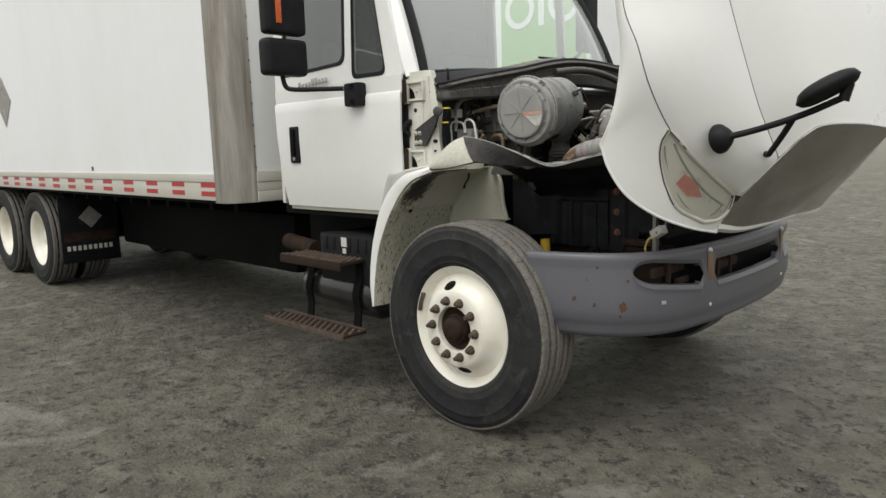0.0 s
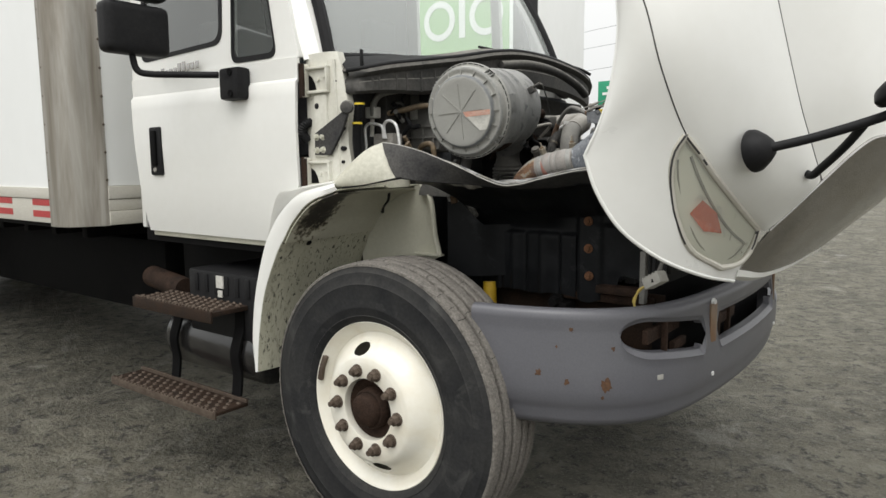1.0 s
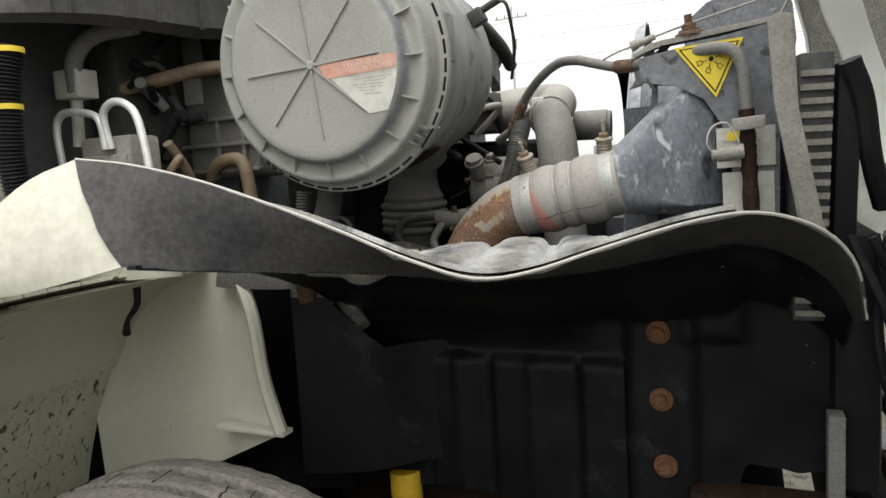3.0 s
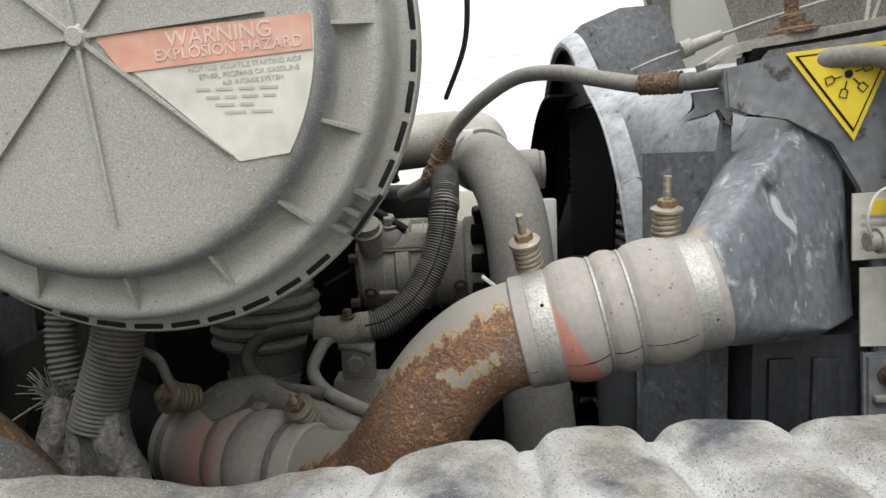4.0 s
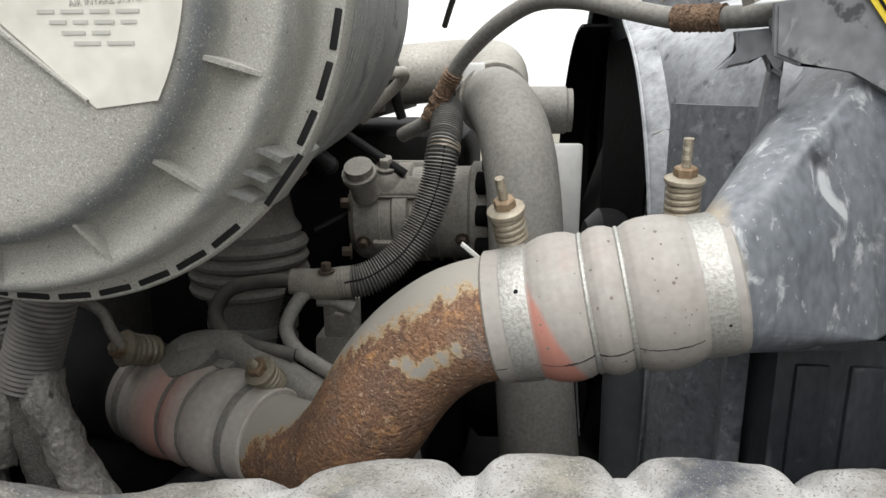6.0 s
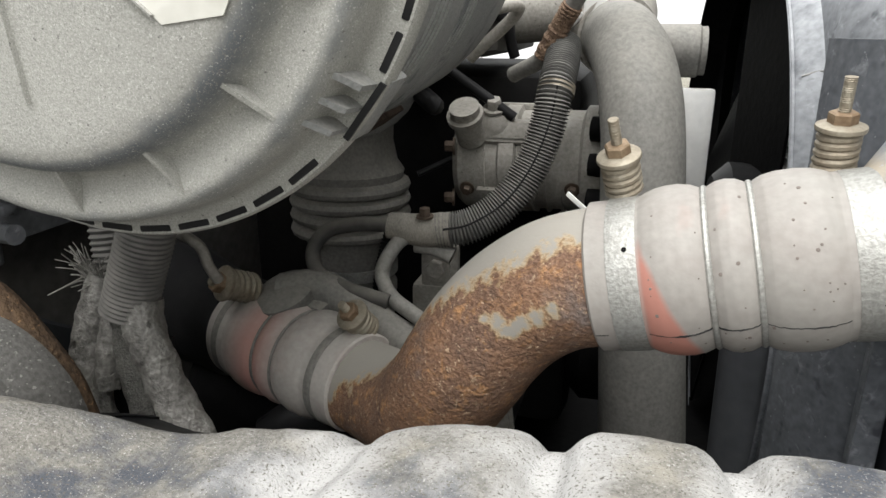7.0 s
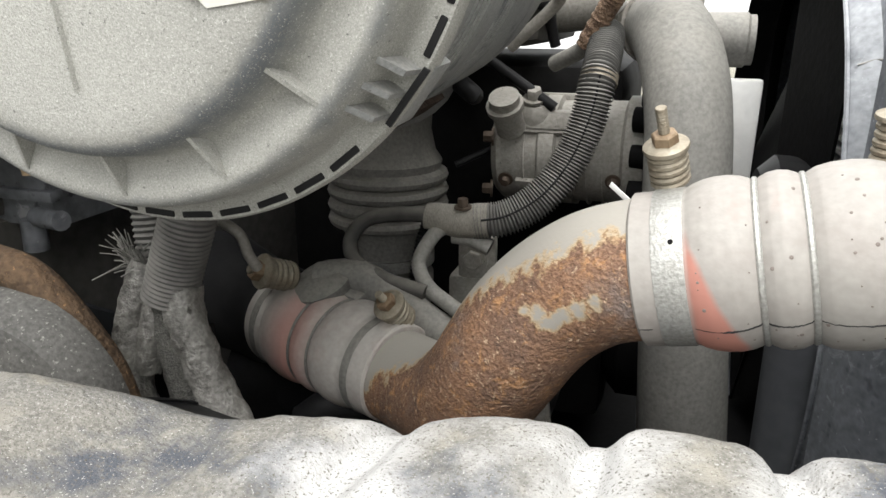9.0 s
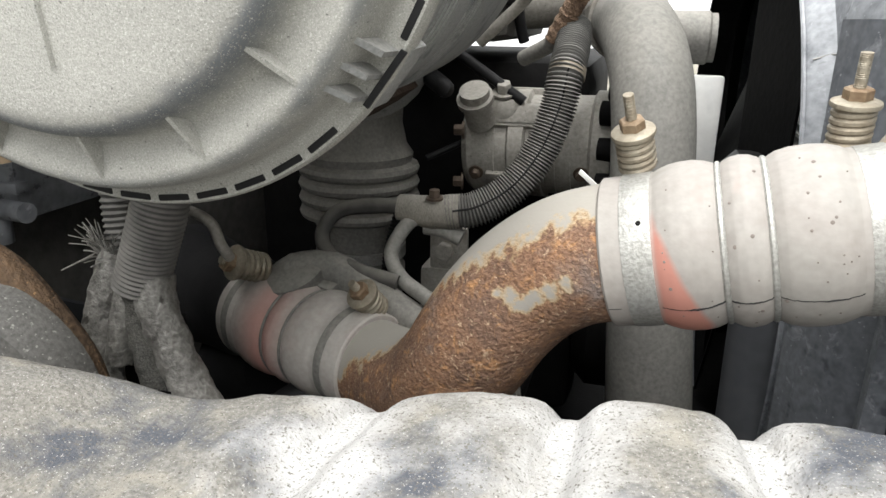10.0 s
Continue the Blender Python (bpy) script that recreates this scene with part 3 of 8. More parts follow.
    me.materials.append(M[material])
    ob = new(name, me)
    ob.parent = parent
    return tagged(ob, label)


B = bmesh.new


# ---- ground and distance ----
def make_ground():
    bm = B()
    ax = [-400, -120, -50, -25, -15, *np.linspace(-11, -3.2, 50), *np.linspace(-3.1, 5.5, 200), 6, 7, 9, 12, 20, 40, 90, 160, 400]
    ay = [-400, -120, -40, -15, -9, -6, *np.linspace(-3.6, 4.0, 170), *np.linspace(4.2, 9, 30), 12, 18, 28, 45, 80, 150, 400]
    rows = []
    for y in ay:
        row = []
        for x in ax:
            near = max(0.0, 1 - max(0.0, math.hypot(x + 1, y - 1) - 8) / 10)
            z = 0.022 * noise.noise((x * 0.7, y * 0.7, 0.3)) + 0.014 * noise.noise((x * 2.7, y * 2.7, 4)) + 0.010 * noise.noise((x * 6, y * 6, 9)) + 0.011 * noise.noise((x * 13, y * 13, 3)) * max(0, 0.4 + noise.noise((x * 1.6, y * 1.6, 8)))
            z *= near * (0.35 if -0.3 < y < 2.8 and -8 < x < 1 else 1)
            row.append((x, y, z - 0.022))
        rows.append(row)
    grid(bm, rows)
    return solo("ground", bm, "ground", "dark wet gravel and mud yard with puddles", "ground", kind="structure")


make_ground()

rng = random.Random(5)


def make_gravel():
    bm = B()
    for _ in range(4200):
        d = rng.random() ** 1.6 * 9 + 0.3
        a = rng.uniform(-2.9, 1.2)
        x, y = 0.9 + d * math.cos(a), -0.5 + d * math.sin(a)
        if y > 6:
            continue
        s = 0.004 + 0.016 * rng.random() ** 4
        vs = bmesh.ops.create_icosphere(bm, subdivisions=1, radius=s)["verts"]
        sc = (rng.uniform(0.8, 1.5), rng.uniform(0.7, 1.2), rng.uniform(0.4, 0.8))
        q = rng.uniform(0, 6.28)
        for v in vs:
            v.co = V((v.co.x * sc[0], v.co.y * sc[1], v.co.z * sc[2])) * rng.uniform(0.85, 1.15)
            v.co.rotate(Euler((0, 0, q)))
            v.co += V((x, y, s * 0.2 - 0.02))
    return solo("gravel", bm, "stone", "loose grey gravel scattered over the wet ground", "gravel", kind="stuff")


make_gravel()


def snowbank(x, y, w, d, h, seed):
    bm = B()
    rows = []
    for j in range(13):
        v = j / 12
        row = []
        for i in range(25):
            u = i / 24
            edge = max(0.0, 1 - (2 * u - 1) ** 4) * max(0.0, 1 - (2 * v - 1) ** 4)
            z = h * edge * (0.55 + 0.8 * noise.noise((u * 5 + seed, v * 3, seed)))
            row.append((x + (u - 0.5) * w, y + (v - 0.5) * d, z - 0.04))
        rows.append(row)
    grid(bm, rows)
    return solo("snow_patch", bm, "snow", "low patch of dirty old snow on the ground", "snow", "snow patches")


snowbank(-7.2, 3.6, 2.6, 1.0, 0.16, 1)
snowbank(-8.9, 3.0, 2.0, 0.8, 0.13, 2)
snowbank(-6.45, 3.0, 1.3, 0.8, 0.15, 4)


def parked_trailer():
    t = thing("parked_trailer", (-8, 10.8, 0), "white box trailer with pale green graphics parked across the yard", "trailer")
    bm = B()
    box(bm, -14, -5.0, 9.5, 12.1, 1.1, 5.0, 0.04)
    part("body", bm, "panel", t)
    bm = B()
    box(bm, -7.35, -5.25, 9.485, 9.5, 2.6, 4.9)
    part("graphic", bm, "pale_green", t, "pale green printed panel")
    for k, (x, w) in enumerate(((-6.85, 0.5), (-6.3, 0.16), (-5.75, 0.5))):
        bm = B()
        lathe(bm, [(0.26, 0), (0.38, 0), (0.38, 0.01), (0.26, 0.01), (0.26, 0)], (x, 9.48, 4.15), (0, -1, 0), 24) if w > 0.3 else box(bm, x - 0.07, x + 0.07, 9.47, 9.484, 3.78, 4.52)
        part("graphic_shape", bm, "panel", t, "white printed shape")
    for x in (-13, -12, -6):
        bm = B()
        lathe(bm, [(0.2, 0), (0.5, 0.02), (0.5, 0.26), (0.2, 0.28)], (x, 9.6, 0.5), (0, 1, 0), 24)
        part("wheel", bm, "tyre", t)
    return t


parked_trailer()


def far_sign():
    t = thing("road_sign", (-7.9, 21, 0), "green road sign with white lines on two posts", "road sign")
    bm = B()
    box(bm, -8.75, -7.2, 20.97, 21, 3.3, 4.15, 0.01)
    part("panel", bm, "green", t)
    for z, w in ((3.92, 0.45), (3.72, 0.6), (3.52, 0.38)):
        bm = B()
        box(bm, -7.98 - w, -7.98 + w, 20.955, 20.967, z - 0.045, z + 0.045)
        part("text_bar", bm, "panel", t, "white line of writing")
    for x in (-8.5, -7.45):
        bm = B()
        cyl(bm, (x, 21.04, 0), (x, 21.04, 4.1), 0.05)
        part("post", bm, "alu", t)


far_sign()


def utility_pole():
    t = thing("utility_pole", (-11.7, 40, 0), "tall grey wooden utility pole with a crossarm", "utility pole")
    bm = B()
    cyl(bm, (-11.7, 40, 0), (-11.7, 40, 10.9), 0.09, 0.06)
    part("pole", bm, "wood", t)
    bm = B()
    box(bm, -12.7, -10.7, 39.88, 39.95, 10.2, 10.29)
    part("crossarm", bm, "wood", t)
    for x in (-12.6, -12.1, -11.3, -10.8):
        bm = B()
        cyl(bm, (x, 39.9, 10.29), (x, 39.9, 10.45), 0.04, 0.025)
        part("insulator", bm, "dusty", t)
    bm = B()
    cyl(bm, (-11.5, 39.8, 8.4), (-11.5, 39.8, 9.0), 0.11)
    part("transformer", bm, "alu", t)


utility_pole()
for k, (z0, z1) in enumerate(((10.1, 8.8), (9.0, 8.0), (7.6, 7.2))):
    bm = B()
    tube(bm, [(-60, 52, z0 + 1), (-35, 46, z0 - 0.3), (-10.2, 39.9, z0), (15, 34, z1 - 0.6), (45, 28, z1 + 0.8)], 0.010, 5, 6)
    solo("overhead_wire", bm, "plastic", "thin black overhead wire hung between poles", "wire", "overhead wires")


# ---- the truck ----
truck = thing("box_truck", (0, MID, 0), "white box truck with its hood tilted open, weathered and dusty", "truck")


def mirror_y(p):
    return V((p[0], 2 * MID - p[1], p[2]))


def annulus_holes(bm, prof, o, axis, seg, start, holes):
    """A turned disc with oval openings: holes are (angle, radius, half along, half across)."""
    o = V(o)
    z = V(axis).normalized()
    x = V(start)
    y = z.cross(x)
    rows = [[(r, h, 2 * math.pi * i / seg) for i in range(seg)] for r, h in prof]
    vs = [[bm.verts.new(o + z * h + (x * math.cos(a) + y * math.sin(a)) * r) for r, h, a in row] for row in rows]

    def inside(r, a):
        for ha, hr, hl, hw in holes:
            d = (a - ha + math.pi) % (2 * math.pi) - math.pi
            q = math.hypot(d * hr / hl, (r - hr) / hw)
            if q < 1:
                return q, ha, hr, d
        return None
    for i in range(len(rows) - 1):
        for j in range(seg):
            k = (j + 1) % seg
            quad = [(i, j), (i, k), (i + 1, k), (i + 1, j)]
            if not all(inside(rows[a][b][0], rows[a][b][2]) for a, b in quad):
                bm.faces.new([vs[a][b] for a, b in quad])
    hs = [p[1] for p in prof]
    rs = [p[0] for p in prof]
    order = np.argsort(rs)
    for i, row in enumerate(rows):
        for j, (r, h, a) in enumerate(row):
            got = inside(r, a)
            if got and got[0] > 1e-3:
                q, ha, hr, d = got
                r2, a2 = hr + (r - hr) / q, ha + d / q
                h2 = float(np.interp(r2, np.array(rs)[order], np.array(hs)[order]))
                vs[i][j].co = o + z * h2 + (x * math.cos(a2) + y * math.sin(a2)) * r2
    for v in [v for v in bm.verts if not v.link_faces]:
        bm.verts.remove(v)


def tyre_on(wheel, c, axis, seg):
    """Tyre with ribbed tread, 1.05 m across."""
    side = [(0.303, 0.104), (0.309, 0.118), (0.318, 0.128), (0.330, 0.133), (0.332, 0.1345), (0.334, 0.133), (0.36, 0.1395), (0.364, 0.1408), (0.368, 0.1400), (0.40, 0.143), (0.44, 0.1405), (0.446, 0.1418), (0.450, 0.139),
            (0.475, 0.1355), (0.488, 0.1335), (0.490, 0.131), (0.509, 0.124)]
    bm = B()
    lathe(bm, [(0.298, 0.085), *side, (0.502, 0.10), (0.502, -0.10), *[(r, -h) for r, h in side[::-1]], (0.298, -0.085)], c, axis, seg)
    part("tyre", bm, "tyre", wheel, "worn black tyre")
    x, y, z = frame_of(axis)
    ribs = ((0.127, 0.082), (0.069, 0.036), (0.023, -0.023), (-0.036, -0.069), (-0.082, -0.127))
    for a, b in ribs:
        bm = B()
        rows = []
        for i in range(seg * 2):
            t = math.pi * i / seg
            d = x * math.cos(t) + y * math.sin(t)
            nick = 0.0022 if i % 4 < 2 else 0.0
            ra, rb = 0.5255 - 0.10 * a * a * 3, 0.5255 - 0.10 * b * b * 3
            lo = 0.508
            rows.append([V(c) + z * h + d * r for h, r in ((a - nick * 0.4, lo), (a - nick - 0.0005, ra - 0.004), (a - 0.005 - nick, ra), ((a + b) / 2, (ra + rb) / 2 + 0.0004), (b + 0.005 + nick, rb), (b + nick + 0.0005, rb - 0.004), (b + nick * 0.4, lo))])
        rows.append(rows[0])
        grid(bm, rows)
        bmesh.ops.remove_doubles(bm, verts=bm.verts, dist=1e-5)
        part("tread_rib", bm, "tread", wheel, "dusty ribbed tread")
    bm = B()
    lathe(bm, [(0.5085, 0.124), (0.5085, -0.124)], c, axis, seg)
    part("tread_base", bm, "groove", wheel)


def front_wheel(c, axis, seg=150, detail=True):
    """A steer wheel with a domed white disc, two hand holes and ten nuts."""
    bm = B()
    lathe(bm, [(0.25, -0.11), (0.252, 0.05), (0.262, 0.075), (0.276, 0.092), (0.292, 0.103), (0.300, 0.116), (0.306, 0.119), (0.311, 0.114), (0.309, 0.104), (0.298, 0.098)], c, axis, 96)
    wheel = part("front_wheel", bm, "rim", truck, "white steel wheel with rust streaks and ten rusty nuts")
    prof = [(0.268, 0.078), (0.260, 0.082), (0.252, 0.087)]
    prof += [(0.252 - 0.074 * i / 14, 0.087 + 0.073 * math.sin(math.pi / 2 * i / 14) ** 1.15) for i in range(1, 15)]
    prof += [(0.172, 0.1615), (0.165, 0.162), (0.12, 0.162), (0.1125, 0.160), (0.111, 0.152), (0.111, 0.10)]
    bm = B()
    up = V((0, 0, 1))
    annulus_holes(bm, prof, c, axis, 144, up, ((0.20, 0.214, 0.036, 0.021), (0.20 + math.pi, 0.214, 0.036, 0.021)))
    part("disc", bm, "rim", wheel, "white domed wheel disc")
    z = V(axis).normalized()
    x, y = up, z.cross(up)
    cc = V(c)
    bm = B()
    lathe(bm, [(0.19, 0.0), (0.19, 0.03), (0.10, 0.035)], c, axis, 40)
    part("brake_drum", bm, "rust", wheel)
    bm = B()
    lathe(bm, [(0.111, 0.10), (0.108, 0.135), (0.095, 0.13), (0.075, 0.12), (0.072, 0.150), (0.066, 0.158), (0.060, 0.158), (0.057, 0.176), (0.048, 0.186), (0.02, 0.190), (0, 0.190)], c, axis, 40)
    hub = part("hub", bm, "rust", wheel, "rusty hub with a dark oil cap")
    for i in range(10):
        a = math.radians(36 * i + 17)
        p = cc + (x * math.cos(a) + y * math.sin(a)) * 0.1429 + z * 0.162
        bm = B()
        lathe(bm, [(0, 0), (0.0235, 0), (0.0235, 0.004), (0.019, 0.006), (0.0175, 0.006)], p, axis, 18)
        hexnut(bm, p + z * 0.006, axis, 0.0185, 0.022)
        cyl(bm, p + z * 0.02, p + z * (0.036 + 0.004 * (i % 3)), 0.0105, 0.010, 10)
        part("lug_nut", bm, "nut", wheel)
    if detail:
        bm = B()
        for a in (1.15, 1.33):
            d = x * math.cos(a) + y * math.sin(a)
            t = z.cross(d)
            obox(bm, cc + d * 0.292 + z * 0.112, d * 0.010, t * 0.026, z * 0.008, 0.003)
        part("balance_weight", bm, "nut", wheel, "corroded clip-on balance weights")
    tyre_on(wheel, c, axis, seg)
    if detail:
        q = random.Random(12)
        for k in range(34):
            a = -1.2 + 2.4 * (k + q.random()) / 34
            h0 = q.choice((0.122, 0.070, 0.024, -0.036))
            h1 = h0 - q.uniform(0.025, 0.045)
            pts = []
            for i in range(5):
                h, b = h0 + (h1 - h0) * i / 4, a + q.uniform(-0.006, 0.006) + 0.010 * i / 4
                pts.append(cc + z * h + (x * math.cos(b) + y * math.sin(b)) * (0.5256 - 0.30 * h * h))
            bm = B()
            tube(bm, pts, q.uniform(0.0006, 0.0012), 5, smooth=False)
            part("tread_crack", bm, "groove", wheel)
    return wheel


WHEEL = (0.018, 0.205, 0.506)
front_wheel(WHEEL, (0, -1, 0))
front_wheel((0.018, 2 * MID - 0.205, 0.506), (0, 1, 0), 64, False)


def rear_wheel(c, axis):
    bm = B()
    lathe(bm, [(0.25, -0.11), (0.252, 0.05), (0.276, 0.092), (0.300, 0.116), (0.308, 0.117), (0.309, 0.104)], c, axis, 48)
    wheel = part("rear_wheel", bm, "rim", truck, "white steel rear wheel")
    bm = B()
    lathe(bm, [(0.252, 0.04), (0.23, 0.0), (0.20, -0.045), (0.17, -0.06), (0.10, -0.06), (0.10, 0.03), (0.08, 0.045), (0, 0.045)], c, axis, 40)
    part("disc", bm, "rim", wheel)
    tyre_on(wheel, c, axis, 56)


for x in (-6.42, -7.75):
    for off in (0.125, 0.47):
        rear_wheel((x, off, 0.506), (0, -1, 0))
        rear_wheel((x, 2 * MID - off, 0.506), (0, 1, 0))

# chassis under cab and box
for y in (0.80, 2 * MID - 0.88):
    bm = B()
    box(bm, -11.6, 0.62, y, y + 0.08, 0.66, 0.93, 0.006)
    part("chassis_rail", bm, "black", truck, "black steel frame rail")
for i in range(26):
    bm = B()
    x = -2.3 - 0.38 * i
    box(bm, x - 0.03, x + 0.03, 0.2, 2 * MID - 0.2, 0.97, 1.055, 0.004)
    part("crossmember", bm, "black", truck)
bm = B()
cyl(bm, (0.018, 0.35, 0.47), (0.018, 2 * MID - 0.35, 0.47), 0.06)
part("front_axle", bm, "rust", truck, "rusty front axle")
for y in (0.78, 2 * MID - 0.78):
    bm = B()
    for k in range(6):
        tube(bm, [(-0.72 + 0.06 * k, y, 0.60 - 0.012 * k), (0.018, y, 0.50 - 0.012 * k), (0.74 - 0.06 * k, y, 0.60 - 0.012 * k)], 0.018, 4, 8)
    part("leaf_spring", bm, "rust", truck, "rusty leaf springs")
for y in (0.60, 2 * MID - 0.60):
    for x in (-6.42, -7.75):
        bm = B()
        cyl(bm, (x, y, 0.5), (x, MID, 0.5), 0.08)
        part("rear_axle", bm, "black", truck)

# ---- cargo box ----
SIDE = -0.064
bm = B()
box(bm, -11.8, -2.075, SIDE + 0.002, SIDE + 0.05, 1.262, 4.0)
body = part("cargo_box", bm, "panel", truck, "smooth white cargo box side panel")
bm = B()
box(bm, -11.8, -2.075, 2 * MID - SIDE - 0.05, 2 * MID - SIDE, 1.08, 4.0)
part("far_side", bm, "panel", body)
bm = B()
box(bm, -11.8, -1.95, SIDE + 0.01, 2 * MID - SIDE, 4.0, 4.06)
part("roof", bm, "panel", body)
bm = B()
box(bm, -11.85, -11.8, SIDE, 2 * MID - SIDE, 1.08, 4.0)
part("rear_wall", bm, "panel", body)
bm = B()
box(bm, -11.8, -1.95, SIDE + 0.03, 2 * MID - SIDE - 0.03, 1.055, 1.08)
part("box_floor", bm, "black", body)
bm = B()
box(bm, -11.8, -2.07, SIDE - 0.008, SIDE + 0.03, 1.205, 1.262, 0.004)
box(bm, -11.8, -2.07, SIDE - 0.002, SIDE + 0.03, 1.08, 1.203, 0.004)
part("bottom_rail", bm, "rail", body, "dirty white bottom rail")
for k in range(22):
    for z in (1.169, 1.108):
        bm = B()
        x = -2.085 - 0.455 * k
        box(bm, x - 0.20, x, SIDE - 0.0035, SIDE - 0.001, z, z + 0.034)
        part("reflective_tape", bm, "red", body, "red reflective tape strip")


def corner_post(side):
    f = (lambda p: p) if side > 0 else mirror_y
    arc = cr([(-2.075, SIDE - 0.006, 0), (-2.0, SIDE - 0.004, 0), (-1.915, SIDE + 0.035, 0), (-1.865, 0.09, 0), (-1.855, 0.125, 0)], 5)
    bm = B()
    sheet(bm, [[f(V((p.x, p.y, z))) for p in arc] for z in (1.065, 1.5, 2.2, 3.0, 4.03)], 0.004)
    post = part("corner_post", bm, "stainless", body, "streaked stainless steel corner panel")
    for z in np.arange(1.3, 3.9, 0.14):
        for x, y, ax in ((-2.06, SIDE - 0.006, (0, -1, 0)), (-1.851, 0.12, (1, 0, 0))):
            bm = B()
            lathe(bm, [(0.007, 0), (0.005, 0.003), (0, 0.004)], f(V((x, y, z))), ax if side > 0 else (ax[0], -ax[1], 0), 8)
            part("rivet", bm, "nut", body)


corner_post(1)
corner_post(-1)
bm = B()
box(bm, -1.90, -1.858, 0.12, 2 * MID - 0.12, 1.27, 4.0)
part("nose_panel", bm, "panel", body, "white front panel of the cargo box")
bm = B()
box(bm, -1.90, -1.845, 0.122, 2 * MID - 0.122, 1.068, 1.14, 0.004)
box(bm, -1.90, -1.85, 0.122, 2 * MID - 0.122, 1.142, 1.20, 0.004)
box(bm, -1.90, -1.845, 0.122, 2 * MID - 0.122, 1.202, 1.268, 0.004)
part("nose_rail", bm, "rail", body, "dirty cream front rail")
bm = B()
obox(bm, (-6.9, SIDE - 0.002, 2.05), (0.14, 0, 0.14), (0, 0.002, 0), (-0.14, 0, 0.14))
part("placard", bm, "alu", body, "grey diamond placard holder")
bm = B()
box(bm, -4.35, -4.31, SIDE - 0.003, SIDE + 0.001, 1.28, 1.315)
part("side_marker", bm, "rust_bright", body, "small rusty marker stain")
# mud guard ahead of the rear wheels
bm = B()
box(bm, -5.72, -5.70, 0.02, 0.62, 0.27, 0.98, 0.004)
flapb = part("mud_flap", bm, "rubber", truck, "black mud flap with a dark red strip and pale lettering bars")
bm = B()
box(bm, -5.699, -5.694, 0.05, 0.58, 0.50, 0.60)
part("strip", bm, "rust", flapb, "dark red strip")
for k in range(9):
    bm = B()
    y = 0.07 + 0.054 * k
    box(bm, -5.698, -5.692, y, y + 0.032, 0.405, 0.455)
    part("lettering_bar", bm, "paper", flapb)
bm = B()
obox(bm, (-5.69, 0.33, 0.76), (0, 0.06, 0.06), (0.004, 0, 0), (0, -0.06, 0.06))
part("diamond_plate", bm, "alu", flapb, "pale diamond plate")

# ---- cab ----
bm = B()


def door_y(z):
    return 0.158 + 0.030 * max(0.0, (1.32 - z) / 0.27) ** 2 - 0.010 * math.exp(-((z - 1.5) / 0.2) ** 2) + (0.055 * (z - 1.70) if z > 1.70 else 0)


def door_x0(z):
    return float(np.interp(z, (1.05, 1.35, 1.9, 2.3, 2.7), (-1.560, -1.583, -1.632, -1.645, -1.60)))


def door_x1(z):
    return float(np.interp(z, (1.05, 1.12, 1.2, 1.3, 1.80, 2.2, 2.7), (-0.62, -0.52, -0.445, -0.418, -0.418, -0.55, -0.80)))


zs = list(np.linspace(1.055, 1.685, 14))
rows = [[(door_x0(z) + (door_x1(z) - door_x0(z)) * i / 16, door_y(z) - 0.006, z) for i in range(17)] for z in zs]
rows.append([(door_x0(1.70) + (door_x1(1.70) - door_x0(1.70)) * i / 16, door_y(1.70) + 0.006, 1.70) for i in range(17)])
rows.append([(door_x0(1.72) + (door_x1(1.72) - door_x0(1.72)) * i / 16, door_y(1.72) + 0.004, 1.72) for i in range(17)])
rows.append([(door_x0(1.78) + (door_x1(1.78) - door_x0(1.78)) * i / 16, door_y(1.78), 1.78) for i in range(17)])
sheet(bm, rows, 0.012)
door = part("cab_door", bm, "white", truck, "white cab door, closed, with black handle and mirror")


def rounded(poly, r, n=5):
    """A polygon in x and z with rounded corners."""
    out = []
    m = len(poly)
    for i in range(m):
        a, b, c = (V((*poly[(i + k) % m], 0)) for k in (-1, 0, 1))
        p, q = b + (a - b).normalized() * r, b + (c - b).normalized() * r
        for k in range(n + 1):
            t = k / n
            out.append(((1 - t) ** 2 * p + 2 * t * (1 - t) * b + t * t * q).to_2d())
    return out


WIN_A = rounded([(-1.54, 1.86), (-0.905, 1.885), (-0.915, 2.62), (-1.53, 2.62)], 0.06)
WIN_B = rounded([(-0.835, 1.795), (-0.545, 1.795), (-0.655, 2.25), (-0.81, 2.62), (-0.855, 2.62)], 0.05)


def fill_with_holes(bm, outer, holes, yf):
    edges = []
    for loop in (outer, *holes):
        vs = [bm.verts.new((x, yf(z), z)) for x, z in loop]
        edges += [bm.edges.new((vs[i], vs[(i + 1) % len(vs)])) for i in range(len(vs))]
    bmesh.ops.triangle_fill(bm, edges=edges, use_beauty=True, normal=(0, -1, 0))
    rim = [e for e in bm.edges if e.is_boundary]
    ext = bmesh.ops.extrude_edge_only(bm, edges=rim)["geom"]
    for v in [g for g in ext if isinstance(g, bmesh.types.BMVert)]:
        v.co.y += 0.03


bm = B()
outer = [(door_x0(1.782), 1.782), (-0.418, 1.782), (-0.418, 1.80), (-0.55, 2.2), (-0.80, 2.7), (-1.60, 2.7), (-1.645, 2.3), (-1.632, 1.9)]
fill_with_holes(bm, outer, (WIN_A, WIN_B), door_y)
part("window_frame", bm, "white", door, angle=30)


for w in (WIN_A, WIN_B):
    cx, cz = sum(p[0] for p in w) / len(w), sum(p[1] for p in w) / len(w)
    inner = [(cx + (p[0] - cx) * 0.925, cz + (p[1] - cz) * 0.955) for p in w]
    outer_w = [(cx + (p[0] - cx) * 1.01, cz + (p[1] - cz) * 1.01) for p in w]
    bm = B()
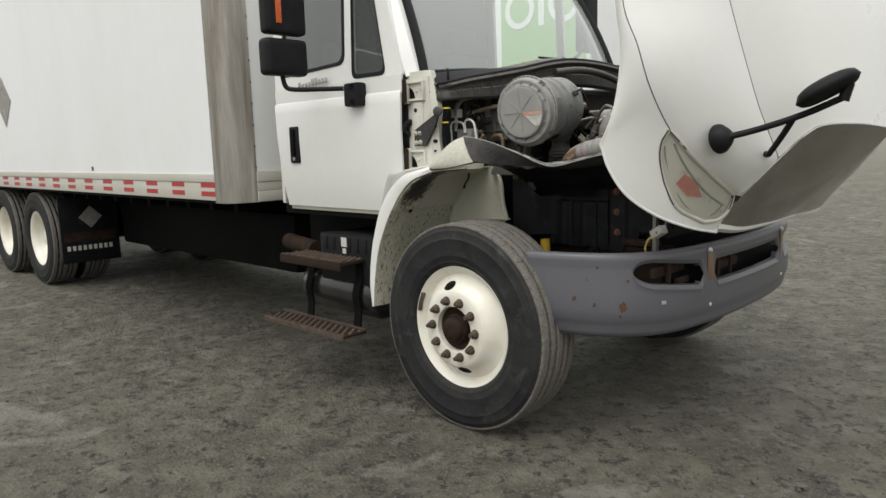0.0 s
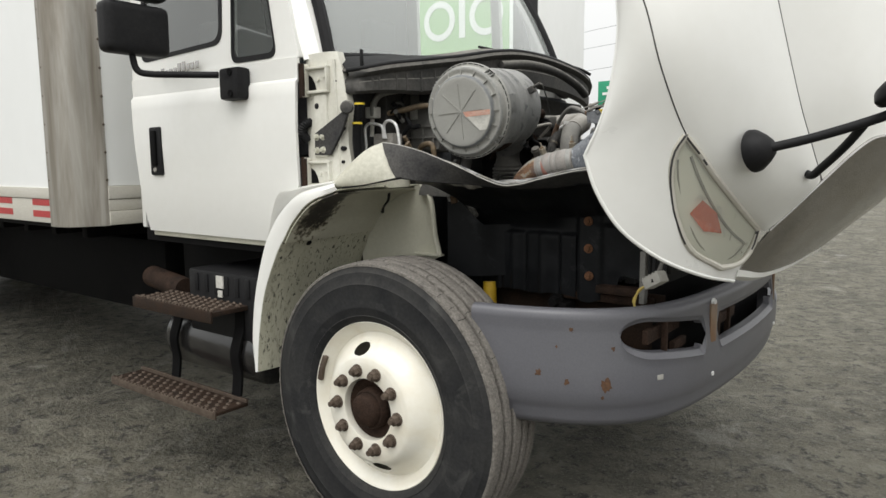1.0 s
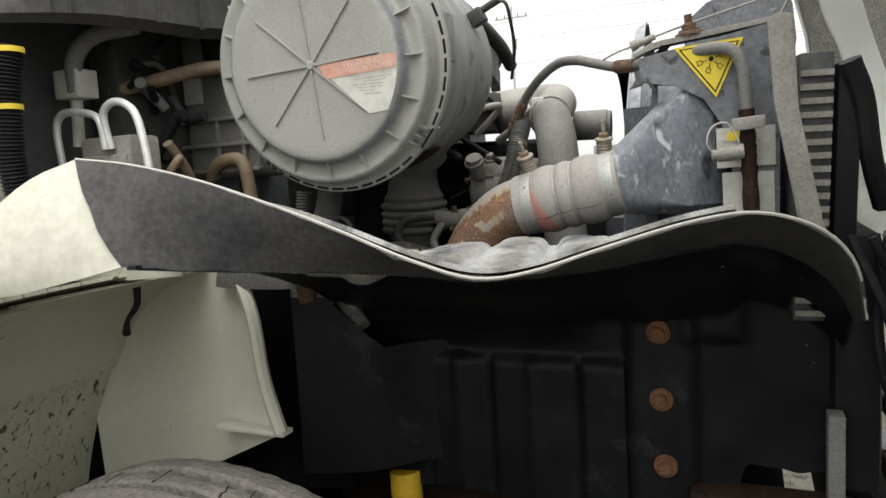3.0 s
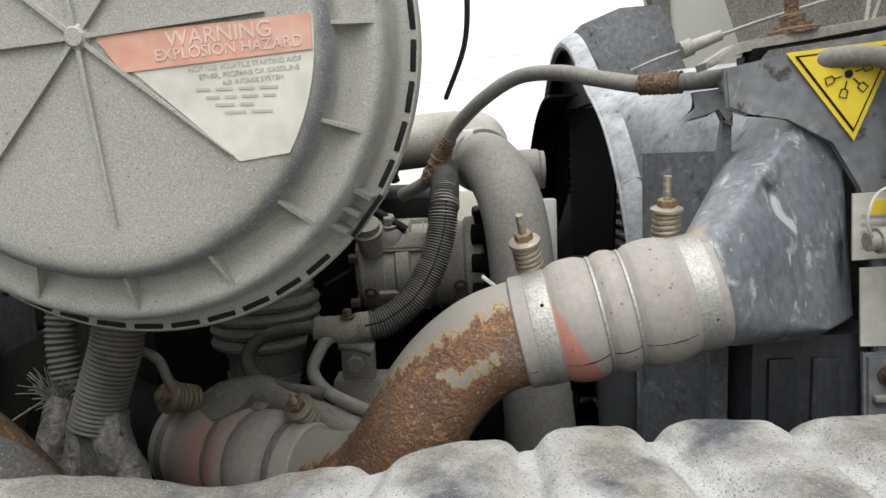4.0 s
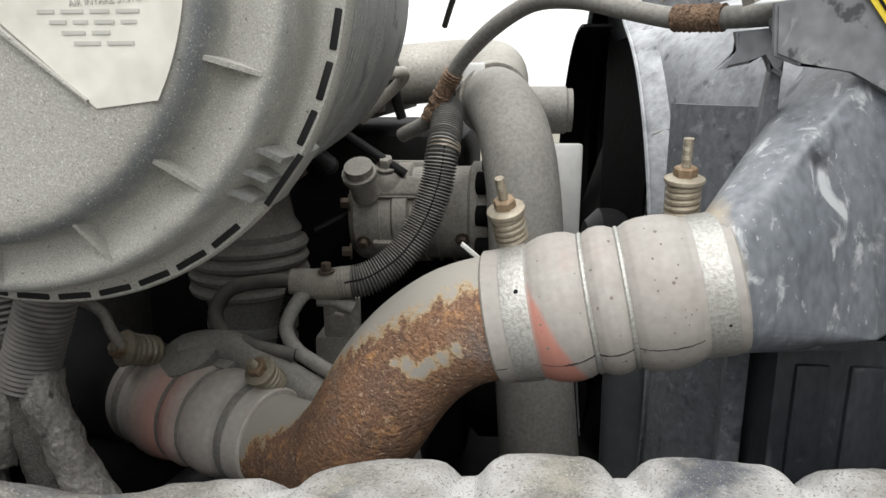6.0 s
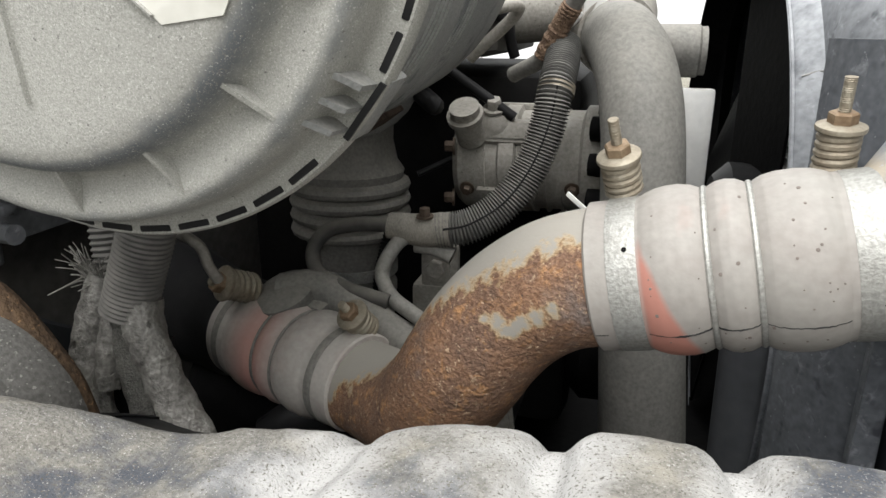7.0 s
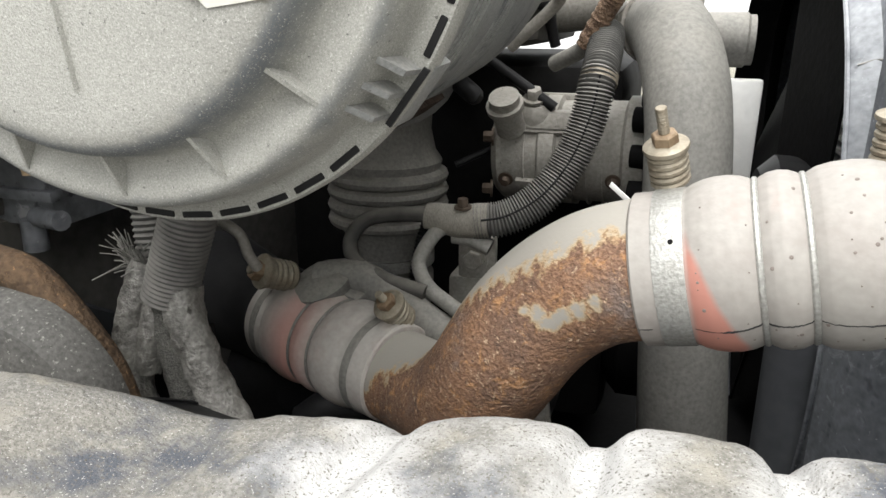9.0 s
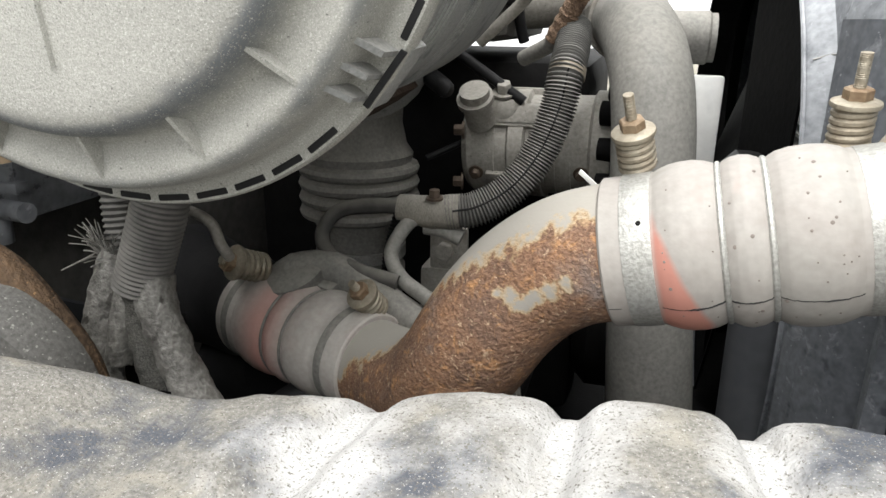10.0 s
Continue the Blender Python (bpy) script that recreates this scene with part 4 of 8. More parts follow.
    rows = [[(p[0], door_y(p[1]) + d, p[1]) for p in loop] for loop, d in ((outer_w, 0.004), (outer_w, -0.003), (inner, -0.001), (inner, 0.012))]
    grid(bm, rows, True)
    part("window_seal", bm, "plastic", door, "black rubber window seal")
    bm = B()
    bm.faces.new([bm.verts.new((p[0], door_y(p[1]) + 0.008, p[1])) for p in inner])
    g = part("window_pane", bm, "glass", door, "tinted side window")
    g.visible_shadow = False
# handle
bm = B()
box(bm, -1.452, -1.352, 0.128, 0.150, 1.325, 1.552, 0.012)
handle = part("door_handle", bm, "plastic", door, "black recessed door handle")
bm = B()
box(bm, -1.425, -1.385, 0.116, 0.130, 1.37, 1.535, 0.008)
part("grip", bm, "black", handle)
bm = B()
cyl(bm, (-1.405, 0.128, 1.352), (-1.405, 0.122, 1.352), 0.011)
part("lock", bm, "alu", handle)
# the chrome badge, as plain shapes
bm = B()
for k in range(9):
    x = -1.34 + 0.034 * k
    box(bm, x, x + 0.024, 0.142, 0.147, 1.775 + 0.002 * k, 1.80 + 0.003 * k + (0.014 if k in (0, 4, 5) else 0), 0.002)
part("badge", bm, "chrome", door, "small chrome badge")
bm = B()
box(bm, -1.55, -0.60, 0.186, 0.20, 1.030, 1.056, 0.004)
part("sill_trim", bm, "cream", door, "rust-edged lower door seam")
# mirror on its arm
bm = B()
box(bm, -0.825, -0.700, 0.085, 0.155, 1.635, 1.765, 0.018)
mount = part("mirror_mount", bm, "plastic", door, "black mirror bracket on the door")
bm = B()
tube(bm, [(-0.80, 0.07, 1.735), (-0.90, -0.03, 1.735), (-1.00, -0.105, 1.738), (-1.045, -0.135, 1.752), (-1.06, -0.145, 1.80), (-1.06, -0.145, 1.87)], 0.0135, 10, 6)
part("mirror_arm", bm, "plastic", mount)
for y, z in ((0.083, 1.745), (0.083, 1.66)):
    bm = B()
    lathe(bm, [(0.016, 0), (0.014, 0.003), (0.0, 0.001)], (-0.745, y, z), (0, -1, 0), 14)
    part("bolt_recess", bm, "black", mount)
bm = B()
box(bm, -1.115, -1.015, -0.265, 0.005, 1.815, 2.015, 0.035, 4)
mirror = part("wide_mirror", bm, "plastic", door, "black door mirror housings, a small one below a tall one")
bm = B()
box(bm, -1.10, -1.01, -0.255, 0.0, 2.035, 2.50, 0.03, 4)
tall = part("tall_mirror", bm, "plastic", door, "tall black door mirror housing")
bm = B()
box(bm, -1.013, -1.006, -0.20, -0.165, 2.09, 2.34, 0.003)
part("amber_marker", bm, "amber", tall, "amber marker strip")


def cab_shell():
    bm = B()
    # roof, rear wall, far side, floor
    box(bm, -1.66, -0.85, 0.24, 2 * MID - 0.24, 2.70, 2.80, 0.04)
    cab = part("cab_roof", bm, "white", truck, "white cab roof")
    bm = B()
    box(bm, -1.68, -1.645, 0.20, 2 * MID - 0.20, 1.06, 2.72, 0.01)
    part("cab_rear_wall", bm, "white", cab)
    bm = B()
    fill_with_holes(bm, outer, (WIN_A, WIN_B), lambda z: 2 * MID - door_y(z) - 0.03)
    rows = [[(door_x0(z) + (door_x1(z) - door_x0(z)) * i / 4, 2 * MID - door_y(z), z) for i in range(5)] for z in zs + [1.782]]
    grid(bm, rows)
    part("far_door", bm, "white", cab, "white far cab door")
    bm = B()
    box(bm, -1.64, -0.68, 0.20, 2 * MID - 0.20, 1.00, 1.06)
    box(bm, -0.68, -0.26, 0.56, 2 * MID - 0.56, 1.00, 1.06)
    part("cab_floor", bm, "black", cab)
    for side in (0, 1):
        f = mirror_y if side else (lambda p: V(p))
        bm = B()
        path = cr([(-0.40, 0.185, 1.77), (-0.47, 0.19, 1.95), (-0.60, 0.21, 2.25), (-0.88, 0.26, 2.74)], 6)
        rows = []
        for p in path:
            rows.append([f(p + V(d)) for d in ((-0.035, 0.02, 0), (-0.005, -0.004, 0), (0.045, 0.035, 0.01), (0.05, 0.075, 0.012), (0.0, 0.09, 0))])
        sheet(bm, rows, 0.006)
        part("windscreen_pillar", bm, "white", cab)
    # windscreen: lower and upper edge, curved forward in the middle
    low = cr([(-0.352, 0.255, 1.775), (-0.27, 0.55, 1.795), (-0.21, 0.9, 1.80), (-0.195, MID, 1.80), (-0.21, 1.58, 1.80), (-0.27, 1.93, 1.795), (-0.352, 2.225, 1.775)], 5)
    high = cr([(-0.84, 0.33, 2.70), (-0.79, 0.7, 2.73), (-0.77, MID, 2.74), (-0.79, 1.78, 2.73), (-0.84, 2.15, 2.70)], 7)
    n = 30
    lo, hi = even(low, n), even(high, n)
    rows = [[a.lerp(b, j / 10) + V((0.05, 0, 0.02)) * (4 * j / 10 * (1 - j / 10)) for a, b in zip(lo, hi)] for j in range(11)]
    bm = B()
    grid(bm, rows)
    g = part("windscreen", bm, "glass_clear", cab, "clear windscreen with a pale reflection")
    g.visible_shadow = False
    ring = lo + [r[-1] for r in rows[1:]] + hi[::-1] + [r[0] for r in rows[1:-1]][::-1]
    bm = B()
    tube(bm, [p + V((0.008, 0, 0)) for p in ring] + [ring[0] + V((0.008, 0, 0))], 0.026, 8, smooth=False, cap=False)
    part("windscreen_seal", bm, "plastic", cab, "thick black windscreen seal")
    bm = B()
    tube(bm, [(-0.17, 1.52, 1.845), (-0.19, 1.62, 1.86), (-0.23, 1.92, 1.88)], 0.012, 8, 4)
    tube(bm, [(-0.20, 1.35, 1.87), (-0.20, 1.62, 1.878), (-0.24, 1.95, 1.885)], 0.008, 6, 4)
    part("wiper", bm, "plastic", cab, "black windscreen wiper")
    for y0, y1 in ((1.02, 1.50), (1.75, 2.12)):
        bm = B()
        tube(bm, [(-0.165, y0, 1.900), (-0.170, (y0 + y1) / 2, 1.902), (-0.180, y1, 1.908)], [0.006, 0.010, 0.006], 8, 5)
        tube(bm, [(-0.12, (y0 + y1) / 2 + 0.16, 1.875), (-0.150, (y0 + y1) / 2 + 0.10, 1.900), (-0.165, (y0 + y1) / 2, 1.908)], 0.009, 8, 4)
        part("wiper", bm, "plastic", cab, "black windscreen wiper")
    # inside: dark trim, dashboard, seats and wheel
    bm = B()
    box(bm, -1.644, -1.630, 0.21, 2 * MID - 0.21, 1.06, 2.69)
    box(bm, -1.62, -0.86, 0.26, 2 * MID - 0.26, 2.68, 2.70)
    part("cab_trim", bm, "seat", cab, "dark grey cab lining")
    bm = B()
    box(bm, -0.62, -0.32, 0.24, 2 * MID - 0.24, 1.40, 1.76, 0.05)
    part("dashboard", bm, "seat", cab)
    for y in (0.72, 1.80):
        bm = B()
        box(bm, -1.45, -0.98, y - 0.25, y + 0.25, 1.30, 1.48, 0.05, 3)
        box(bm, -1.56, -1.40, y - 0.24, y + 0.24, 1.42, 2.10, 0.05, 3)
        box(bm, -1.54, -1.44, y - 0.13, y + 0.13, 2.10, 2.30, 0.04, 3)
        part("seat", bm, "seat", cab, "grey cloth seat")
    bm = B()
    ax = V((-0.5, 0, 0.85)).normalized()
    x, y, z = frame_of(ax)
    c = V((-0.72, 1.80, 1.84))
    tube(bm, [c + (x * math.cos(a) + y * math.sin(a)) * 0.22 for a in np.linspace(0, 2 * math.pi, 33)], 0.014, 8, smooth=False, cap=False)
    for a in (0.3, 2.4, 4.4):
        cyl(bm, c, c + (x * math.cos(a) + y * math.sin(a)) * 0.22, 0.012, seg=8)
    cyl(bm, c, c - z * 0.25, 0.03)
    part("steering_wheel", bm, "plastic", cab, "black steering wheel")
    bm = B()
    box(bm, -0.90, -0.80, 2 * MID + 0.02, 2 * MID + 0.22, 2.12, 2.56, 0.03, 3)
    tube(bm, [(-0.84, 2 * MID + 0.05, 2.20), (-0.80, 2 * MID - 0.05, 2.10), (-0.78, 2 * MID - 0.22, 2.02)], 0.014, 8, 4)
    part("far_mirror", bm, "plastic", cab, "black far-side mirror")
    return cab


cab = cab_shell()

# ---- steps and tanks below the door ----
bm = B()
box(bm, -1.37, -0.765, -0.035, 0.175, 0.752, 0.772, 0.003)
step = part("upper_step", bm, "step_steel", truck, "rusty perforated steel upper step")
bm = B()
for i in range(13):
    for j in range(5):
        x, y = -1.355 + 0.045 * i, 0.0 + 0.036 * j
        lathe(bm, [(0.011, 0), (0.009, 0.006), (0.005, 0.006), (0.004, 0.001)], (x + 0.022 * (j % 2), y, 0.772), (0, 0, 1), 9)
for i in range(24):
    box(bm, -1.364 + 0.025 * i, -1.351 + 0.025 * i, -0.036, -0.022, 0.771, 0.781, 0.002)
tagged(part("grip_pattern", bm, "nut", step), kind="stuff")
bm = B()
box(bm, -1.37, -0.765, -0.045, -0.035, 0.725, 0.775, 0.003)
part("front_lip", bm, "step_steel", step)
bm = B()
box(bm, -1.585, -0.745, -0.055, 0.105, 0.340, 0.356, 0.003)
step2 = part("lower_step", bm, "step_steel", truck, "rusty perforated steel lower step")
bm = B()
box(bm, -1.585, -0.745, 0.095, 0.107, 0.355, 0.372, 0.002)
box(bm, -1.585, -0.745, -0.06, -0.053, 0.325, 0.358, 0.002)
part("step_edge", bm, "nut", step2, "worn bare step edge")
bm = B()
for i in range(15):
    for j in range(4):
        x, y = -1.55 + 0.054 * i, -0.028 + 0.034 * j
        lathe(bm, [(0.011, 0), (0.009, 0.006), (0.005, 0.006), (0.004, 0.001)], (x + 0.026 * (j % 2), y, 0.356), (0, 0, 1), 9)
for i in range(30):
    box(bm, -1.58 + 0.028 * i, -1.566 + 0.028 * i, -0.056, -0.044, 0.354, 0.363, 0.002)
tagged(part("grip_pattern", bm, "nut", step2), kind="stuff")
for x in (-1.29, -0.82):
    bm = B()
    path = cr([(x, 0.14, 0.755), (x, 0.135, 0.66), (x, 0.105, 0.56), (x, 0.115, 0.46), (x, 0.10, 0.345)], 5)
    sheet(bm, [[p + V((-0.030, 0, 0)) for p in path], [p + V((0.030, 0, 0)) for p in path]], 0.012)
    part("step_bracket", bm, "black", truck, "rusty curved step bracket")
bm = B()
lathe(bm, [(0, 0), (0.11, 0), (0.14, 0.012), (0.152, 0.035), (0.152, 0.66), (0.14, 0.685), (0.11, 0.70), (0, 0.70)], (-1.42, 0.275, 0.545), (1, 0, 0), 40)
part("air_tank", bm, "gloss_black", truck, "black cylindrical air tank")
bm = B()
box(bm, -1.20, -0.60, 0.14, 0.55, 0.60, 0.90, 0.015)
tank = part("battery_box", bm, "plastic", truck, "dusty black battery box with a small white label")
for x in np.arange(-1.15, -0.62, 0.075):
    bm = B()
    box(bm, x, x + 0.03, 0.134, 0.142, 0.80, 0.885, 0.004)
    part("rib", bm, "plastic", tank)
bm = B()
box(bm, -0.97, -0.92, 0.128, 0.133, 0.83, 0.885)
box(bm, -0.96, -0.93, 0.128, 0.133, 0.79, 0.82)
part("sticker", bm, "paper", tank, "small white label")
bm = B()
cyl(bm, (-1.75, 0.28, 0.79), (-1.35, 0.22, 0.77), 0.055, seg=20)
part("exhaust_pipe", bm, "rust", truck, "rusty exhaust pipe")
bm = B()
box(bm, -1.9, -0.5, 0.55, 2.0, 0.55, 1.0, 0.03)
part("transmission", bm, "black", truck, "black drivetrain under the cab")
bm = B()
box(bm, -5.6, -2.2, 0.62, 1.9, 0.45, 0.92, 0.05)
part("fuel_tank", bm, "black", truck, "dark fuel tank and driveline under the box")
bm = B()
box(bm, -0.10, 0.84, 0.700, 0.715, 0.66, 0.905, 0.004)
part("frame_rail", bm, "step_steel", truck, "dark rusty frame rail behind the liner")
# added block, out of sight: keeps far-side sky light from under the truck
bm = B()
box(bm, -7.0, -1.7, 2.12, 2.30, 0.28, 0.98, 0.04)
part("far_light_block", bm, "black", truck, "unseen dark block added along the far side to stop light")
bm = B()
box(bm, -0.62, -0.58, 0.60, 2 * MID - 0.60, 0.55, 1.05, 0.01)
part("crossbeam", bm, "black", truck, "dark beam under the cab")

# ---- fixed fender behind the front wheel ----
FY = 0.045
outc = cr([(-0.601, FY, 0.535), (-0.612, FY, 0.665), (-0.583, FY, 0.857), (-0.517, FY, 1.044), (-0.470, FY, 1.120), (-0.41, FY, 1.190), (-0.30, FY, 1.262), (-0.150, FY + 0.03, 1.302)], 6)
inc = cr([(-0.590, FY, 0.535), (-0.574, FY, 0.672), (-0.529, FY, 0.862), (-0.447, FY, 1.026), (-0.395, FY, 1.096), (-0.345, FY, 1.160), (-0.25, FY, 1.235), (-0.135, FY + 0.03, 1.280)], 6)
n = 44
o, i_ = even(outc, n), even(inc, n)
bm = B()
back = [p + V((-0.004, 0.05, 0.004)) for p in o]
sheet(bm, [back, o, [a.lerp(b, 0.5) + V((0, -0.006, 0)) for a, b in zip(o, i_)], i_], 0.004)
fender = part("rear_fender", bm, "white", truck, "white fender lip behind the front wheel")
bm = B()
prism(bm, [(-0.575, 0.14, 1.06), (-0.535, 0.06, 1.03), (-0.43, 0.06, 1.252), (-0.30, 0.06, 1.285), (-0.17, 0.09, 1.305), (-0.17, 0.19, 1.31), (-0.43, 0.19, 1.262)], (0, 0, 0.006))
part("fender_top", bm, "white", fender, angle=20)
bm = B()
topc = even(cr([(-0.50, FY - 0.001, 1.075), (-0.435, FY, 1.250), (-0.36, FY, 1.272), (-0.25, FY + 0.005, 1.290), (-0.150, FY + 0.03, 1.304)], 6), 20)
arc_part = [p for p in o if p.z > 1.06]
arc_part = even(arc_part, 20)
grid(bm, [topc, arc_part])
bmesh.ops.solidify(bm, geom=list(bm.faces), thickness=0.005)
part("fender_face", bm, "white", fender)
# wheel well liner
bm = B()
rows = []
for k in range(25):
    v = k / 24
    row = []
    for idx, p in enumerate(i_):
        s = idx / n
        row.append(p + V((0.05 * v * (1 - s) + 0.02 * v, 0.46 * v - (FY - 0.045), 0.012 * math.sin(9 * s + 2 * v) * v + 0.02 * v * s)))
    rows.append(row)
sheet(bm, rows, 0.005)
lin = part("wheel_well_liner", bm, "liner", fender, "cream wheel well liner splashed with black dirt")
worn(lin, lambda p: 0.35 * math.exp(-((p.y - 0.1) / 0.12) ** 2) - 0.1)
# upper liner piece lapped over the lower one, fouled with black grease near the arch
bm = B()
rows = []
for k in range(33):
    v = k / 32
    row = []
    for idx in range(37):
        f = (0.63 - 0.02 * v + (1.0 - 0.63 + 0.02 * v) * idx / 36) * n
        a = i_[min(n - 1, int(f))].lerp(i_[min(n, int(f) + 1)], f - int(f))
        u = f / n
        lap = 0.010 + 0.006 * math.sin(7 * u) * v + 0.012 * math.exp(-((u - 0.80) / 0.04) ** 2 - ((v - 0.24) / 0.10) ** 2)
        row.append(a + V((0.05 * v * (1 - u) + 0.02 * v + 0.6 * lap, 0.46 * v - (FY - 0.045) + 0.004, 0.012 * math.sin(9 * u + 2 * v) * v + 0.02 * v * u - 0.8 * lap)))
    rows.append(row)
sheet(bm, rows, 0.004)
upl = part("upper_liner", bm, "liner_clean", fender, "cream upper liner piece fouled with black grease")
worn(upl, lambda p: 0.78 * math.exp(-((p.x + 0.31) / 0.085) ** 2 - ((p.y - 0.16) / 0.085) ** 2) + 0.78 * math.exp(-((p.x + 0.17) / 0.09) ** 2 - ((p.y - 0.12) / 0.08) ** 2) + 0.25 * math.exp(-((p.y - 0.08) / 0.06) ** 2) - 0.10)
bm = B()
rows = coons([V((-0.44, 0.505, 1.20)), V((-0.2, 0.50, 1.28)), V((-0.06, 0.49, 1.285))], [V((-0.42, 0.505, 0.80)), V((0.03, 0.49, 0.98))],
             [V((-0.44, 0.505, 1.20)), V((-0.42, 0.505, 0.80))], cr([(-0.06, 0.49, 1.285), (-0.025, 0.485, 1.22), (-0.005, 0.485, 1.10), (0.022, 0.485, 1.01)], 4), 14, 12, (0, 0.02, 0))
sheet(bm, rows, 0.005)
part("inner_wall", bm, "liner_clean", fender, "cream inner wheel well panel")
bm = B()
tube(bm, cr([(-0.075, 0.475, 1.283), (-0.035, 0.468, 1.262), (-0.012, 0.466, 1.20), (0.0, 0.466, 1.10), (0.022, 0.468, 1.015)], 4), 0.011, 8, smooth=False)
box(bm, -0.105, 0.03, 0.462, 0.49, 1.008, 1.016, 0.002)
part("inner_flange", bm, "liner_clean", fender)
bm = B()
tube(bm, [(-0.177, 0.40, 1.257), (-0.187, 0.405, 1.227), (-0.216, 0.41, 1.200), (-0.233, 0.42, 1.176)], [0.006, 0.0055, 0.004, 0.007], 8, 5)
part("rubber_strap", bm, "plastic", fender, "short black rubber strap")
bm = B()
prism(bm, [(-0.30, 0.335, 1.279), (-0.091, 0.335, 1.309), (-0.018, 0.335, 1.318), (-0.014, 0.335, 1.300), (-0.018, 0.335, 1.285), (-0.181, 0.335, 1.275)], (0, 0.004, 0), 0.001)
part("folded_plate", bm, "cream", fender, "cream folded edge plate")
bm = B()
lathe(bm, [(0, 0), (0.012, 0), (0.012, 0.003), (0, 0.003)], (-0.400, 0.170, 1.064), (0.75, 0, -0.65), 14)
part("liner_hole", bm, "plastic", fender, "dark hole in the liner")
# cream end of the fender top, joining the rubber flap
A_, C_, D_ = V((-0.175, 0.078, 1.290)), BAY @ V((-0.146, 0.328, 1.454)), BAY @ V((-0.058, 0.290, 1.322))
bm = B()
rows = coons(cr([A_, A_.lerp(C_, 0.35) + V((0, 0, 0.018)), A_.lerp(C_, 0.7) + V((0, 0, 0.022)), C_], 5), cr([A_, A_.lerp(D_, 0.5) + V((0, -0.004, -0.008)), D_], 5), [A_, A_ + V((0.001, 0, 0))], cr([C_, C_.lerp(D_, 0.35) + V((0.008, 0, 0)), C_.lerp(D_, 0.7) + V((0.008, 0, 0)), D_], 4), 14, 10, (0.0, -0.012, 0.0))
sheet(bm, rows, 0.004)
part("fender_end", bm, "cream", fender, "cream painted fender end")

# ---- rubber flap, black side liner and pad ----
lip = even(cr([(-0.146, 0.328, 1.454), (-0.06, 0.33, 1.443), (0.035, 0.33, 1.421), (0.13, 0.335, 1.389), (0.215, 0.335, 1.358), (0.30, 0.335, 1.324), (0.370, 0.345, 1.302), (0.43, 0.365, 1.306),
               (0.51, 0.40, 1.328), (0.60, 0.44, 1.350), (0.67, 0.46, 1.356), (0.735, 0.48, 1.334), (0.775, 0.50, 1.290), (0.795, 0.53, 1.22)], 5), 70)
foot = even(cr([(-0.058, 0.290, 1.322), (0.05, 0.34, 1.310), (0.15, 0.38, 1.302), (0.25, 0.40, 1.296), (0.34, 0.41, 1.290), (0.43, 0.45, 1.285), (0.52, 0.50, 1.290), (0.60, 0.55, 1.300), (0.67, 0.58, 1.302), (0.73, 0.59, 1.285), (0.775, 0.595, 1.245), (0.80, 0.60, 1.20)], 5), 70)
axes[0] = BAY
bm = B()
sheet(bm, [[a.lerp(b, k / 6) + V((0, -0.012, 0.004)) * (4 * k / 6 * (1 - k / 6)) + V((0, 0.003, 0.003)) * noise.noise(tuple(a * 30 + V((k, 0, 0)))) for a, b in zip(lip, foot)] for k in range(7)], 0.005)
flap = part("rubber_flap", bm, "flap", truck, "dusty grey rubber splash flap with a wavy pale top edge")
bm = B()
tube(bm, [p + V((0, 0.0, 0.001)) for p in lip], 0.0022, 6, smooth=False)
part("pale_edge", bm, "flap_edge", flap)


axes[0] = TRUCK


def liner_z(x):
    """The liner's lower edge, with a notch at its front end."""
    return 0.899 + 0.004 * math.sin(31 * x) + 0.004 * noise.noise((x * 40, 0, 0)) - 0.012 * math.exp(-((x - 0.585) / 0.04) ** 4) + 0.090 / (1 + math.exp(-(x - 0.685) * 260))


bm = B()
top = even([BAY @ p for p in foot], 210)
rows = []
for j in range(61):
    v = j / 60
    row = []
    for idx, p in enumerate(top):
        x = p.x + 0.02 * (1 - v) if idx == 0 else p.x
        z = p.z + (liner_z(x) - p.z) * v - 0.02 * min(1, v * 8)
        y = p.y + (0.645 - p.y) * min(1, v * 4.2) ** 0.6
        # bolted strip, pressed lower field with upright grooves, roll along the top
        y -= 0.020 / (1 + abs((x - 0.583) / 0.047) ** 10) * min(1, v * 4)
        low = 1 / (1 + math.exp((z - 1.108) * 320))
        y -= 0.014 * low * (x < 0.53)
        y += low * sum(0.009 * math.exp(-((x - g) / 0.006) ** 2) for g in (0.048, 0.206, 0.318, 0.462))
        y -= low * sum(0.007 * math.exp(-((x - g) / 0.012) ** 2) for g in (0.125, 0.265, 0.39))
        y -= 0.062 * math.exp(-((z - 1.195) / 0.038) ** 2) / (1 + math.exp((x - 0.46) * 60))
        y -= 0.012 / (1 + abs((x - 0.655) / 0.040) ** 8) / (1 + math.exp((1.150 - z) * 400))
        y += 0.003 * noise.noise((x * 14, 3, z * 14))
        row.append((x, y, z))
    rows.append(row)
sheet(bm, rows, 0.005)
liner = part("side_liner", bm, "rubber", truck, "black rubber side liner with three rusty bolts")
for x, z in ((0.582, 1.161), (0.584, 1.062), (0.588, 0.962)):
    bm = B()
    lathe(bm, [(0, 0), (0.017, 0), (0.017, 0.002), (0.012, 0.004), (0, 0.004)], (x, 0.621, z), (0, -1, 0), 20)
    bolt(bm, (x, 0.617, z), (0, -1, 0), 0.0105, 0.009)
    part("liner_bolt", bm, "rust_bright", liner, "rusty hex bolt with washer")


bm = B()
sheet(bm, [[(x, 0.602 + 0.006 * math.sin(40 * x), z) for x in np.linspace(-0.16, 0.06, 12)] for z in (0.86, 1.0, 1.15, 1.262)], 0.005)
